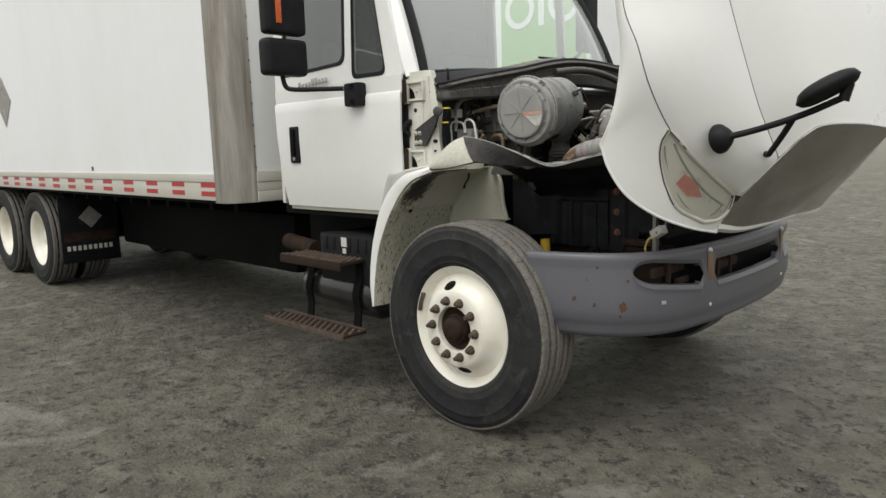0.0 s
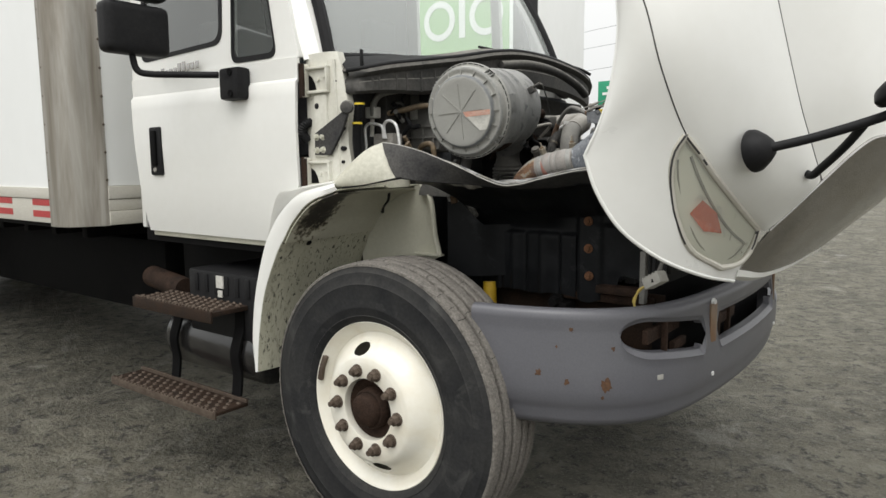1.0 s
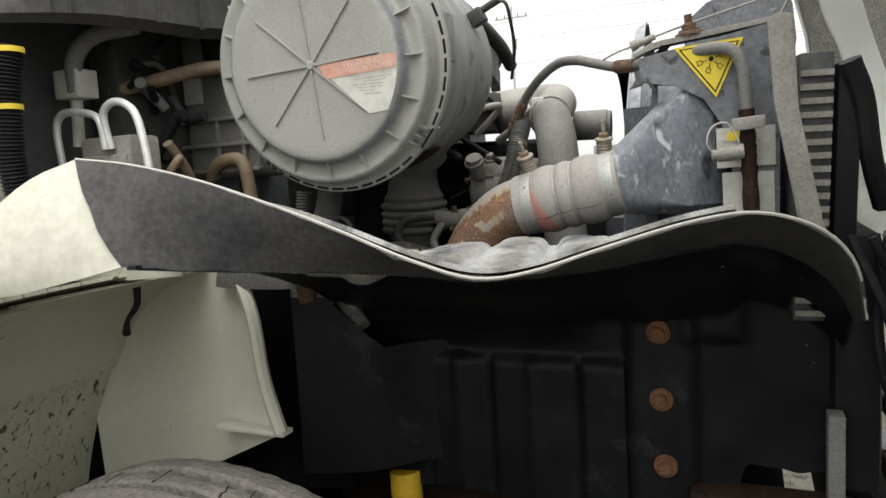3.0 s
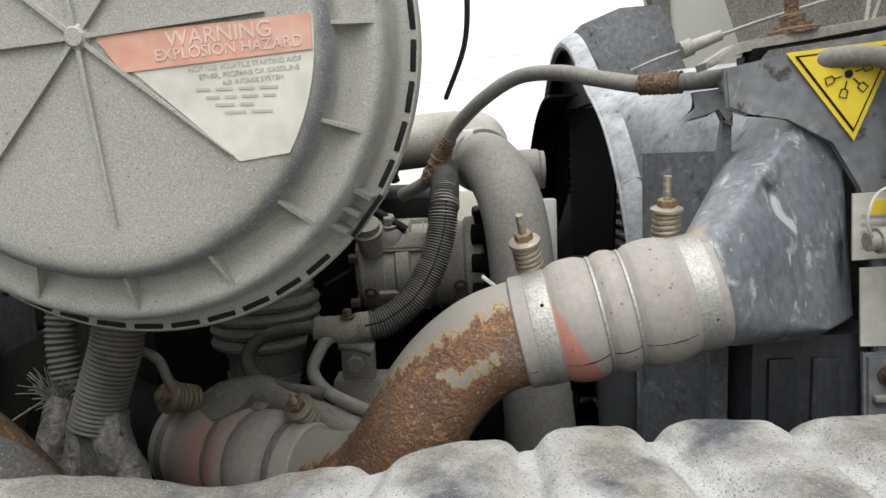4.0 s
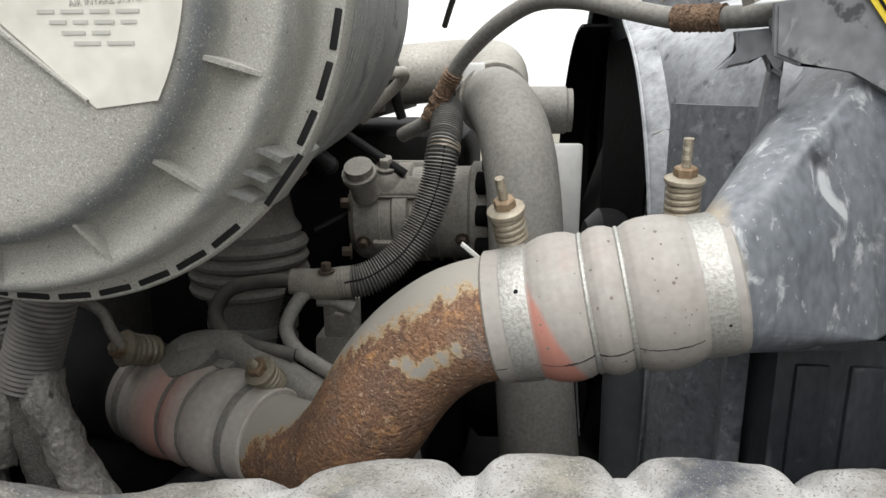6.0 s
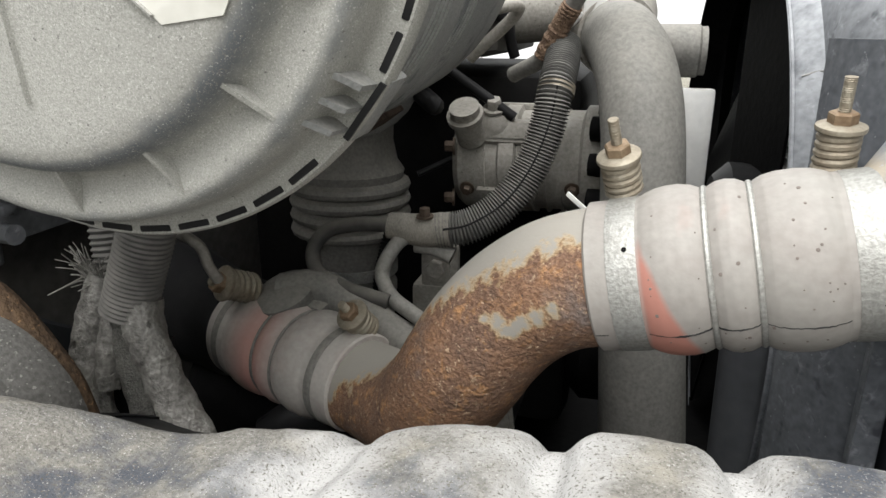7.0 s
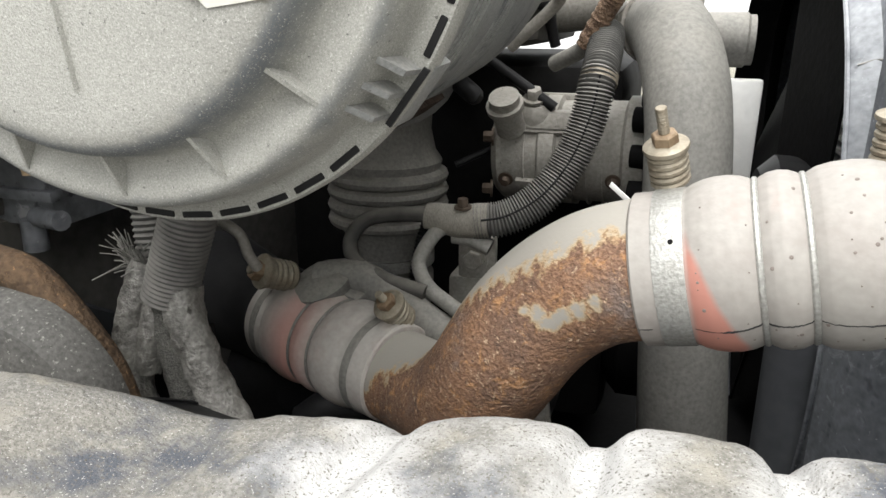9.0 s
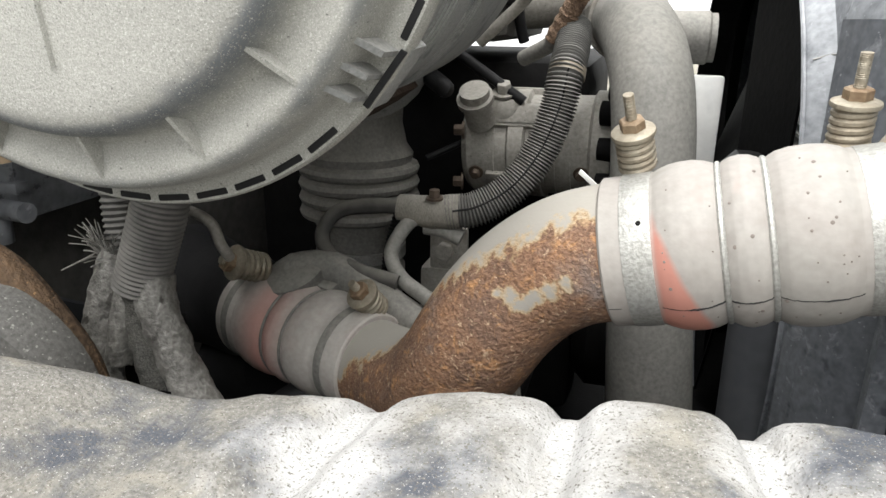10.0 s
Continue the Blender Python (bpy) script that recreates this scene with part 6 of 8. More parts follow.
rows = [[(x, y, z) for x, y in ((-0.412, 0.20), (-0.36, 0.192), (-0.30, 0.190), (-0.235, 0.198), (-0.212, 0.212), (-0.216, 0.245))] for z in (1.295, 1.36, 1.45, 1.60, 1.72, 1.79)]
for k, r in enumerate(rows):
    for i in range(len(r)):
        r[i] = (r[i][0] - (0.05 * max(0, k - 3) / 2 if i > 2 else 0) + (0.03 * (2 - k) / 2 if i > 2 and k < 2 else 0), r[i][1], r[i][2])
sheet(bm, rows, 0.012)
pillar = part("hinge_pillar", bm, "pillar", truck, "cream door hinge pillar with holes and hinges")
for zc in (1.690, 1.335):
    bm = B()
    box(bm, -0.395, -0.280, 0.183, 0.193, zc - 0.044, zc + 0.044, 0.003)
    for x0, x1, z0, z1 in ((-0.400, -0.275, 0.040, 0.050), (-0.400, -0.275, -0.050, -0.040), (-0.285, -0.275, -0.041, 0.041), (-0.402, -0.388, -0.062, 0.062)):
        box(bm, x0, x1, 0.168 if z1 - z0 < 0.09 else 0.158, 0.188, zc + z0, zc + z1, 0.003)
    hinge = part("door_hinge", bm, "pillar", pillar, "cream door hinge with two bolts")
    bm = B()
    cyl(bm, (-0.408, 0.165, zc - 0.065), (-0.408, 0.165, zc + 0.065), 0.011)
    cyl(bm, (-0.39, 0.155, zc - 0.06), (-0.39, 0.155, zc + 0.06), 0.007)
    part("hinge_pin", bm, "rust", pillar, "rusty hinge pin")
    bm = B()
    prism(bm, [(x, 0.1805, zc + z) for x, z in ((-0.386, 0.022), (-0.366, 0.010), (-0.352, -0.012), (-0.345, -0.036), (-0.386, -0.037))], (0, 0.004, 0), 0.001)
    part("grease_stain", bm, "black", pillar, "black greasy hinge recess")
    for dx, dz in ((0.095, 0.012), (0.062, 0.0)):
        bm = B()
        bolt(bm, (-0.395 + dx, 0.184, zc + dz), (0, -1, 0), 0.008, 0.007)
        part("hinge_bolt", bm, "pillar", pillar)
bm = B()
box(bm, -0.362, -0.288, 0.177, 0.196, 1.395, 1.636, 0.012, 3)
part("pressed_panel", bm, "pillar", pillar)
for x in (-0.268, -0.236):
    bm = B()
    tube(bm, [(x, 0.193, 1.31), (x - 0.004, 0.192, 1.5), (x - 0.022, 0.192, 1.76)], 0.006, 8, 6)
    part("pressed_rib", bm, "pillar", pillar)
for x, z, r in ((-0.340, 1.592, 0.011), (-0.222, 1.505, 0.008), (-0.216, 1.535, 0.008), (-0.220, 1.43, 0.009), (-0.252, 1.68, 0.006), (-0.220, 1.38, 0.006)):
    bm = B()
    lathe(bm, [(0, -0.02), (r, -0.02), (r, 0.0012), (0, 0.0012)], (x, 0.1765 if x < -0.3 else 0.1895, z), (0, -1, 0.0), 16)
    part("pillar_hole", bm, "plastic", pillar, "dark open hole")
bm = B()
prism(bm, [(-0.355, 0.172, 1.408), (-0.352, 0.172, 1.489), (-0.185, 0.165, 1.568), (-0.166, 0.165, 1.550), (-0.205, 0.17, 1.490), (-0.268, 0.172, 1.405)], (0, 0.012, 0), 0.003)
plate = part("pillar_bracket", bm, "flap", pillar, "black steel bracket held by four pale bolts")
for x, z in ((-0.340, 1.474), (-0.305, 1.475), (-0.338, 1.424), (-0.305, 1.426)):
    bm = B()
    bolt(bm, (x, 0.174, z), (0, -1, 0), 0.009, 0.012)
    part("bracket_bolt", bm, "cream", plate)
bm = B()
lathe(bm, [(0, 0), (0.016, 0), (0.020, 0.010), (0.025, 0.042), (0.020, 0.050), (0, 0.052)], (-0.192, 0.20, 1.578), (0.55, -0.8, 0), 24)
part("rubber_bump_stop", bm, "dusty", pillar, "grey rubber bump stop")
bm = B()
tube(bm, [(-0.412, 0.19, 1.465), (-0.414, 0.165, 1.495), (-0.405, 0.17, 1.522), (-0.395, 0.20, 1.535)], 0.017, 12, 10, rfun=lambda s: 1 + 0.12 * math.sin(s * 900), count=60)
part("door_harness_boot", bm, "plastic", pillar, "black ribbed harness boot")

bm = B()
box(bm, -0.30, -0.24, 0.46, 2 * MID - 0.24, 1.315, 1.72, 0.01)
box(bm, -0.39, -0.33, 0.24, 0.458, 1.315, 1.72, 0.01)
box(bm, -0.30, -0.24, 0.56, 2 * MID - 0.56, 0.90, 1.312, 0.01)
part("firewall", bm, "dusty", truck, "dusty dark firewall")


def cowl():
    front = cr([(-0.205, 0.21, 1.705), (-0.145, 0.24, 1.712), (-0.10, 0.34, 1.735), (-0.075, 0.5, 1.762), (-0.05, 0.72, 1.80), (-0.03, 0.95, 1.845), (-0.02, 1.15, 1.868), (-0.02, 1.4, 1.872), (-0.04, 1.65, 1.865), (-0.06, 1.85, 1.850), (-0.10, 2.05, 1.82), (-0.18, 2.2, 1.78)], 6)
    pts = even(front, 80)
    prof = ((-0.24, 0.02), (-0.10, 0.030), (-0.03, 0.012), (0.004, 0.006), (0.010, -0.004), (0.0, -0.014), (-0.012, -0.020), (-0.014, -0.055), (-0.008, -0.060), (-0.010, -0.105), (-0.03, -0.118))
    bm = B()
    sheet(bm, [[p + V((dx, 0, dz * (float(np.interp(p.y, (0.21, 0.5, 0.9), (0.62, 1.0, 1.2))) if dz < -0.02 else 1) )) for p in pts] for dx, dz in prof], 0.005)
    c = part("cowl", bm, "dusty", truck, "dusty black plastic cowl under the windscreen")
    glass_foot = even(cr([(-0.352, 0.255, 1.785), (-0.27, 0.55, 1.81), (-0.21, 0.9, 1.815), (-0.195, MID, 1.815), (-0.21, 1.58, 1.815), (-0.27, 1.93, 1.81), (-0.352, 2.225, 1.785)], 5), 80)
    bm = B()
    sheet(bm, [[a.lerp(b, k / 4) + V((0, 0, 0.012 * math.sin(math.pi * k / 4))) for a, b in zip([p + V((0, 0, 0.012)) for p in pts], glass_foot)] for k in range(5)], 0.004)
    part("cowl_apron", bm, "plastic", c, "black apron between cowl and windscreen")
    bm = B()
    tube(bm, [p + V((-0.004, 0, 0.012)) for p in pts], 0.010, 10, smooth=False)
    part("cowl_seal", bm, "plastic", c, "black rubber cowl seal")
    for y in (0.26, 0.30, 0.36, 0.42, 0.49, 0.56, 0.64, 0.73, 0.83):
        p = min(pts, key=lambda q: abs(q.y - y))
        bm = B()
        box(bm, p.x - 0.014, p.x - 0.004, p.y - 0.003, p.y + 0.003, p.z - 0.11 * float(np.interp(p.y, (0.21, 0.5, 0.9), (0.6, 1.0, 1.2))), p.z - 0.03, 0.001)
        part("cowl_rib", bm, "dusty", c)
    bm = B()
    tube(bm, [(-0.02, 0.98, 1.80), (0.03, 1.15, 1.815), (0.055, 1.35, 1.80), (0.06, 1.55, 1.76), (0.05, 1.68, 1.72)], 0.020, 10, 6)
    part("cowl_duct", bm, "dusty", c, "grey duct along the cowl")
    bm = B()
    tube(bm, [(-0.16, 0.245, 1.69), (-0.155, 0.235, 1.75), (-0.16, 0.24, 1.79)], 0.007, 8, 4)
    box(bm, -0.255, -0.185, 0.235, 0.29, 1.655, 1.735, 0.008)
    part("cowl_end", bm, "plastic", c)


cowl()


# ---- air cleaner ----
def air_cleaner():
    c = V((0.083, 0.546, 1.570))
    axes[0] = BAY @ Matrix.Translation(c) @ pose(0, 0, 0, 3.0, 0, -1.0) @ Matrix.Translation(-c)
    ax = V((0, 1, 0))
    up = (0, 0, 1)
    bm = B()
    prof = [(0.150, 0.060), (0.174, 0.068), (0.177, 0.075), (0.173, 0.082), (0.172, 0.105), (0.174, 0.110), (0.174, 0.122)]
    for k in range(4):
        b = 0.150 + 0.009 * k
        prof += [(0.173, b), (0.1685, b + 0.0015), (0.1685, b + 0.004), (0.173, b + 0.0055)]
    for k in range(4):
        b = 0.225 + 0.009 * k
        prof += [(0.172, b), (0.1675, b + 0.0015), (0.1675, b + 0.004), (0.172, b + 0.0055)]
    prof += [(0.171, 0.30), (0.168, 0.385), (0.160, 0.405), (0.10, 0.412), (0, 0.412)]
    lathe(bm, prof, c, ax, 96, up)
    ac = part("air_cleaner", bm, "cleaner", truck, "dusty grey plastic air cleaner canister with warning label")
    bm = B()
    lathe(bm, [(0, 0.0), (0.06, 0.0), (0.12, 0.0), (0.129, 0.0), (0.1345, 0.0011), (0.1385, 0.0034), (0.1412, 0.0070), (0.1430, 0.0115), (0.1442, 0.0165), (0.1455, 0.0205), (0.1475, 0.0232), (0.150, 0.0243), (0.154, 0.0240), (0.160, 0.0222), (0.1650, 0.0209),
               (0.1690, 0.0212), (0.1720, 0.0236), (0.1742, 0.0285), (0.1758, 0.036), (0.1766, 0.046), (0.1776, 0.0515), (0.1792, 0.0538), (0.1812, 0.0548), (0.190, 0.0555), (0.1915, 0.058), (0.1915, 0.068), (0.189, 0.070), (0.178, 0.072)], c, ax, 144, up)
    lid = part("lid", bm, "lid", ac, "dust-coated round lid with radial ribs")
    worn(lid, lambda p: 0.85 * math.exp(-((math.hypot(p.x - c.x, p.z - c.z) - 0.1400) / 0.0055) ** 2) + 0.50 * math.exp(-((math.hypot(p.x - c.x, p.z - c.z) - 0.1715) / 0.0045) ** 2))
    for k in range(8):
        a = math.radians(95 + 45 * k)
        d = V((math.cos(a), 0, math.sin(a)))
        t = V((-d.z, 0, d.x))
        bm = B()
        prism(bm, [c + d * 0.006 + t * 0.0013, c + d * 0.108 + t * 0.0004, c + d * 0.108 - t * 0.0004, c + d * 0.006 - t * 0.0013], (0, -0.0032, 0))
        part("radial_rib", bm, "lid", ac)
    bm = B()
    lathe(bm, [(0, -0.005), (0.005, -0.005), (0.007, -0.002), (0.008, 0)], c, ax, 12)
    part("lid_centre", bm, "lid", ac)
    for k in range(16):
        a = math.radians(1.5 + 22.5 * k)
        d = V((math.cos(a), 0, math.sin(a)))
        t = V((-d.z, 0, d.x))
        bm = B()
        prism(bm, [c + d * 0.1425 + V((0, 0.0100, 0)) - t * 0.0013, c + d * 0.1665 + V((0, 0.0207, 0)) - t * 0.0008, c + d * 0.1660 + V((0, 0.0225, 0)) - t * 0.0008, c + d * 0.146 + V((0, 0.0255, 0)) - t * 0.0013], t * 0.0024)
        part("rim_rib", bm, "lid", ac)
    for k in range(45):
        a = math.radians(4 + 8 * k)
        if min(abs((math.degrees(a) - b + 180) % 360 - 180) for b in (-37.5, 52.5, 142.5, 232.5)) < 9:
            continue
        d = V((math.cos(a), 0, math.sin(a)))
        t = V((-d.z, 0, d.x))
        bm = B()
        obox(bm, c + d * 0.1866 + V((0, 0.0556, 0)), d * 0.0020, t * 0.0102, (0, 0.0012, 0), 0.0011)
        part("flange_slot", bm, "plastic", ac)
    for a0 in (-37.5, 52.5, 142.5, 232.5):
        a = math.radians(a0)
        d = V((math.cos(a), 0, math.sin(a)))
        t = V((-d.z, 0, d.x))
        bm = B()
        obox(bm, c + d * 0.1885 + V((0, 0.072, 0)), d * 0.003, t * 0.019, (0, 0.012, 0), 0.002)
        for s in (-0.0135, 0.0, 0.0135):
            q = c + t * (s - 0.0016)
            prism(bm, [q + d * 0.1735 + V((0, 0.0300, 0)), q + d * 0.1855 + V((0, 0.0400, 0)), q + d * 0.1870 + V((0, 0.055, 0)), q + d * 0.177 + V((0, 0.055, 0))], t * 0.0032)
        part("clip", bm, "cleaner", ac, "moulded lid clip with three fins")
        # solid dark bar in place of the shadow in the clip's slot
        bm = B()
        obox(bm, c + d * 0.1893 + V((0, 0.0550, 0)), d * 0.0016, t * 0.017, (0, 0.0012, 0))
        part("clip_slot_shade", bm, "plastic", ac)
    bm = B()
    obox(bm, c + V((0.174, 0.105, 0.03)), V((0.004, 0, 0)), (0, 0.03, 0), (0, 0, 0.035), 0.004)
    part("latch_plate", bm, "cleaner", ac)
    # label in the sector right of the centre
    rim = [c + V((math.cos(math.radians(a)) * 0.1345, -0.0009, math.sin(math.radians(a)) * 0.1345)) for a in np.linspace(3, -31, 12)]
    mid = c + V((0.010, -0.0009, 0.001))
    bm = B()
    prism(bm, [mid + V((0.0, 0, -0.003))] + rim + [c + V((0.086, -0.0009, -0.073))], (0, 0.0006, 0))
    lab = part("warning_label", bm, "paper", ac, "faded white and red warning label", angle=10)
    bm = B()
    prism(bm, [c + V((0.010, -0.0018, 0.0005)), c + V((0.1335, -0.0018, 0.0072)), c + V((0.1330, -0.0018, -0.0120)), c + V((0.024, -0.0018, -0.0205))], (0, 0.0006, 0))
    part("label_band", bm, "label_red", ac, "faded red label band", angle=10)
    turn = Matrix.Rotation(radians(90), 4, "X")
    tilt = Matrix.Rotation(radians(3.5), 4, "Y").inverted()
    letters("WARNING", 0.0125, Matrix.Translation(c + V((0.081, -0.0019, -0.0020))) @ tilt @ turn, "faded_text", ac, "label_text", depth=0.0003)
    letters("EXPLOSION HAZARD", 0.0088, Matrix.Translation(c + V((0.086, -0.0019, -0.0098))) @ tilt @ turn, "faded_text", ac, "label_text", depth=0.0003)
    for k, line in enumerate(("NOT USE VOLATILE STARTING AIDS", "ETHER, PROPANE OR GASOLINE", "AIR INTAKE SYSTEM")):
        letters(line, 0.0040, Matrix.Translation(c + V((0.094 + 0.002 * k, -0.0011, -0.0185 - 0.0044 * k))) @ tilt @ turn, "ink", ac, "label_text", depth=0.0002)
    for k in range(3, 7):
        z = -0.0185 - 0.0044 * k
        x0 = 0.050 + 0.0050 * k
        x1 = math.sqrt(0.126 ** 2 - z * z) - 0.010 - (0.012 if k % 3 == 2 else 0)
        xx = x0
        words = random.Random(k)
        while xx < x1 - 0.006:
            w = words.uniform(0.006, 0.014)
            bm = B()
            box(bm, c.x + xx, c.x + min(x1, xx + w), c.y - 0.0013, c.y - 0.0010, c.z + z - 0.0008, c.z + z + 0.0008)
            part("text_bar", bm, "ink", ac)
            xx += w + 0.003
    # outlet and mounting bracket
    bm = B()
    tube(bm, [c + V((-0.02, 0.36, -0.05)), c + V((-0.035, 0.44, -0.10)), c + V((-0.05, 0.50, -0.16))], [0.09, 0.085, 0.08], 24, 6)
    part("outlet_neck", bm, "cleaner", ac)
    bm = B()
    sheet(bm, [[c + V((math.cos(a) * r, y, math.sin(a) * r)) for a in np.linspace(-2.5, -0.9, 16)] for y, r in ((0.16, 0.179), (0.22, 0.179))], 0.004)
    part("mounting_strap", bm, "rust", ac, "rusty mounting strap")
    bm = B()
    obox(bm, c + V((0.168, 0.30, 0.075)), (0.012, 0, 0.006), (0, 0.014, 0), (-0.006, 0, 0.012), 0.004)
    cyl(bm, c + V((0.175, 0.30, 0.085)), c + V((0.212, 0.29, 0.10)), 0.0065)
    tube(bm, [c + V((0.205, 0.29, 0.098)), c + V((0.222, 0.288, 0.092)), c + V((0.226, 0.30, 0.065)), c + V((0.222, 0.34, 0.02)), c + V((0.20, 0.40, -0.03))], 0.003, 8, 5)
    part("sensor", bm, "dusty", ac, "grey sensor plug with a cable")


air_cleaner()
axes[0] = BAY


# ---- charge air pipe with its two boots ----
def spring_clamp(parent, p, d, stud=0.019, size=1.0):
    """A clamp bolt standing off a boot: spring, washers, nut and stud."""
    p, d = V(p), V(d).normalized()
    e = size
    bm = B()
    coil(bm, p, p + d * 0.024 * e, 0.0100 * e, 0.0027 * e, 5)
    part("clamp_spring", bm, "brass", parent, "yellowed clamp spring")
    bm = B()
    cyl(bm, p - d * 0.002, p + d * 0.026 * e, 0.0078 * e, seg=14)
    part("spring_sleeve", bm, "brass_rust", parent)
    bm = B()
    lathe(bm, [(0.004 * e, 0.0262 * e), (0.0138 * e, 0.0250 * e), (0.0142 * e, 0.0262 * e), (0.0138 * e, 0.0278 * e), (0.0105 * e, 0.0292 * e), (0.004 * e, 0.0296 * e)], p, d, 28)
    part("clamp_washer", bm, "brass", parent)
    bm = B()
    hexnut(bm, p + d * 0.0292 * e, d, 0.0082 * e, 0.0068 * e)
    part("clamp_nut", bm, "brass_rust", parent)
    bm = B()
    n = 40
    tube(bm, [p + d * (0.034 * e + stud * k / n) for k in range(n + 1)], 0.0034 * e, 12, smooth=False, rfun=lambda s: 1 + 0.06 * math.sin(s * 5200))
    part("clamp_stud", bm, "brass", parent)


def boot_between(a, b, r, r_end, name, label, mat, stain, seam=None):
    """A hump hose: three bulges with two steel rings between, and a clamp band at each end."""
    a, b = V(a), V(b)
    L = (b - a).length
    z = (b - a).normalized()
    prof = [(0.0, 0.0), (r * 0.965, 0), (r, 0.0015)]
    for f, k in ((0.10, 1.0), (0.195, 1.0), (0.215, 1.035), (0.25, 1.075), (0.29, 1.095), (0.335, 1.095), (0.375, 1.07), (0.402, 1.03), (0.414, 1.0), (0.426, 1.0), (0.438, 1.03), (0.462, 1.07), (0.495, 1.088), (0.530, 1.07), (0.555, 1.03), (0.566, 1.0), (0.578, 1.0),
                 (0.590, 1.03), (0.615, 1.075), (0.66, 1.105), (0.72, 1.11), (0.775, 1.085), (0.81, 1.045), (0.83, 1.01), (0.90, 1.0)):
        prof.append((r * k, L * f))
    prof += [(r, L - 0.0015), (r * 0.965, L), (0, L)]
    prof = [(q * (1 + (r_end / r - 1) * h / L), h) for q, h in prof]
    dense = [p_ for u, w in zip(prof, prof[1:]) for p_ in ((u[0] + (w[0] - u[0]) * k / 4, u[1] + (w[1] - u[1]) * k / 4) for k in range(4))] + [prof[-1]]
    bm = B()
    lathe(bm, dense, a, z, 120)
    bt = part(name, bm, mat, truck, label)
    front = (V((0, -1, 0)) - z * z.dot(V((0, -1, 0)))).normalized()
    low = z.cross(front)
    if low.z > 0:
        low = -low

    def rad(s):
        return float(np.interp(s * L, [q[1] for q in prof[1:-1]], [q[0] for q in prof[1:-1]]))

    def place(s, an, out=0.0):
        return a + z * (s * L) + (front * math.cos(an) + low * math.sin(an)) * (rad(s) + out)
    worn(bt, lambda p: stain((p - a).dot(z) / L, math.atan2((p - a).dot(low), (p - a).dot(front))))
    if seam is not None:
        q = random.Random(3)
        for s0, s1, thin in ((0.01, 0.055, 0.00028), (0.20, 0.30, 0.0003), (0.29, 0.415, 0.0006), (0.43, 0.565, 0.00055), (0.58, 0.825, 0.00045)):
            bm = B()
            tube(bm, [place(s, seam + 0.02 * math.sin(9 * s) - 0.10 * (s - 0.3) + q.uniform(-0.006, 0.006), 0.0) for s in np.linspace(s0, s1, 26)], [thin * q.uniform(0.5, 1.3) for _ in range(8)], 5, smooth=False)
            part("mould_seam", bm, "plastic", bt, "dark dirty mould seam")
        for _ in range(42):
            s, an = q.choice((q.uniform(0.22, 0.40), q.uniform(0.44, 0.55), q.uniform(0.60, 0.82), q.uniform(0.60, 0.82))), q.uniform(-1.25, 0.9)
            w = q.choice((0.0004, 0.0005, 0.0006, 0.0008, 0.0011))
            o, ax = place(s, an), place(s, an, 0.01) - place(s, an)
            bm = B()
            lathe(bm, [(0, 0.00035), (w, 0.0002), (w * 1.3, -0.001)], o, ax, 9)
            part("dark_speck", bm, "nut" if w < 0.00045 else "faint_spot", bt)
    for f in (0.420, 0.572):
        bm = B()
        R_ = r * (1 + (r_end / r - 1) * f)
        lathe(bm, [(R_ * 0.99, -0.0019), (R_ * 1.022, -0.0017), (R_ * 1.038, -0.0008), (R_ * 1.038, 0.0008), (R_ * 1.022, 0.0017), (R_ * 0.99, 0.0019)], a + z * (L * f), z, 72)
        part("ring_wire", bm, "clamp" if mat == "boot" else "hose", bt, "steel ring in the boot")
    for f, w in ((0.135, 0.0088), (0.905, 0.0090)):
        bm = B()
        R_ = r * (1 + (r_end / r - 1) * f)
        if mat != "boot":
            w = 0.0045
        lathe(bm, [(R_ * 0.99, -w), (R_ * 1.012, -w), (R_ * 1.016, -w * 0.9), (R_ * 1.016, w * 0.9), (R_ * 1.012, w), (R_ * 0.99, w)], a + z * (L * f), z, 72)
        part("clamp_band", bm, "clamp" if mat == "boot" else "hose", bt, "worn steel clamp band")
    if mat == "boot":
        for s, an, w in ((0.15, -0.62, 0.0016), (0.92, 0.25, 0.0010)):
            bm = B()
            lathe(bm, [(0, 0.0010), (w, 0.0009), (w, -0.001)], place(s, an), place(s, an, 0.01) - place(s, an), 10)
            part("band_hole", bm, "black", bt, "small dark hole in the band")
    return bt


BA0, BA1 = V((0.3455, 0.728, 1.3415)), V((0.5075, 0.7135, 1.3775))


def red_stripe(s, an):
    """A wedge of old red rubber that shows beside the clamp band."""
    wedge = min(s - 0.195, 0.205 + 0.155 * max(0.0, min(1.0, (an + 0.55) / 1.35)) - s)
    return max(0.0, min(1.0, 0.5 + 28 * wedge)) * max(0.0, min(1.0, (an + 0.9) * 2.2)) * max(0.0, min(1.0, (1.25 - an) * 5)) + 0.26 * math.exp(-((s - 0.36) / 0.05) ** 2 - ((an + 0.9) / 0.4) ** 2) + 0.26 * math.exp(-((s - 0.49) / 0.05) ** 2 - ((an + 0.8) / 0.4) ** 2)


bt = boot_between(BA0, BA1, 0.0487, 0.0487, "upper_boot", "dusty beige silicone boot with steel clamps", "boot", red_stripe, 0.47)
spring_clamp(bt, (0.3580, 0.744, 1.3955), (-0.20, -0.35, 0.91))
spring_clamp(bt, (0.4772, 0.746, 1.4160), (-0.02, -0.17, 0.98), 0.022)
bm = B()
obox(bm, (0.3265, 0.790, 1.374), (0.009, 0.0, -0.0075), (0, 0.0018, 0), (0.0008, 0, 0.0015), 0.0005)
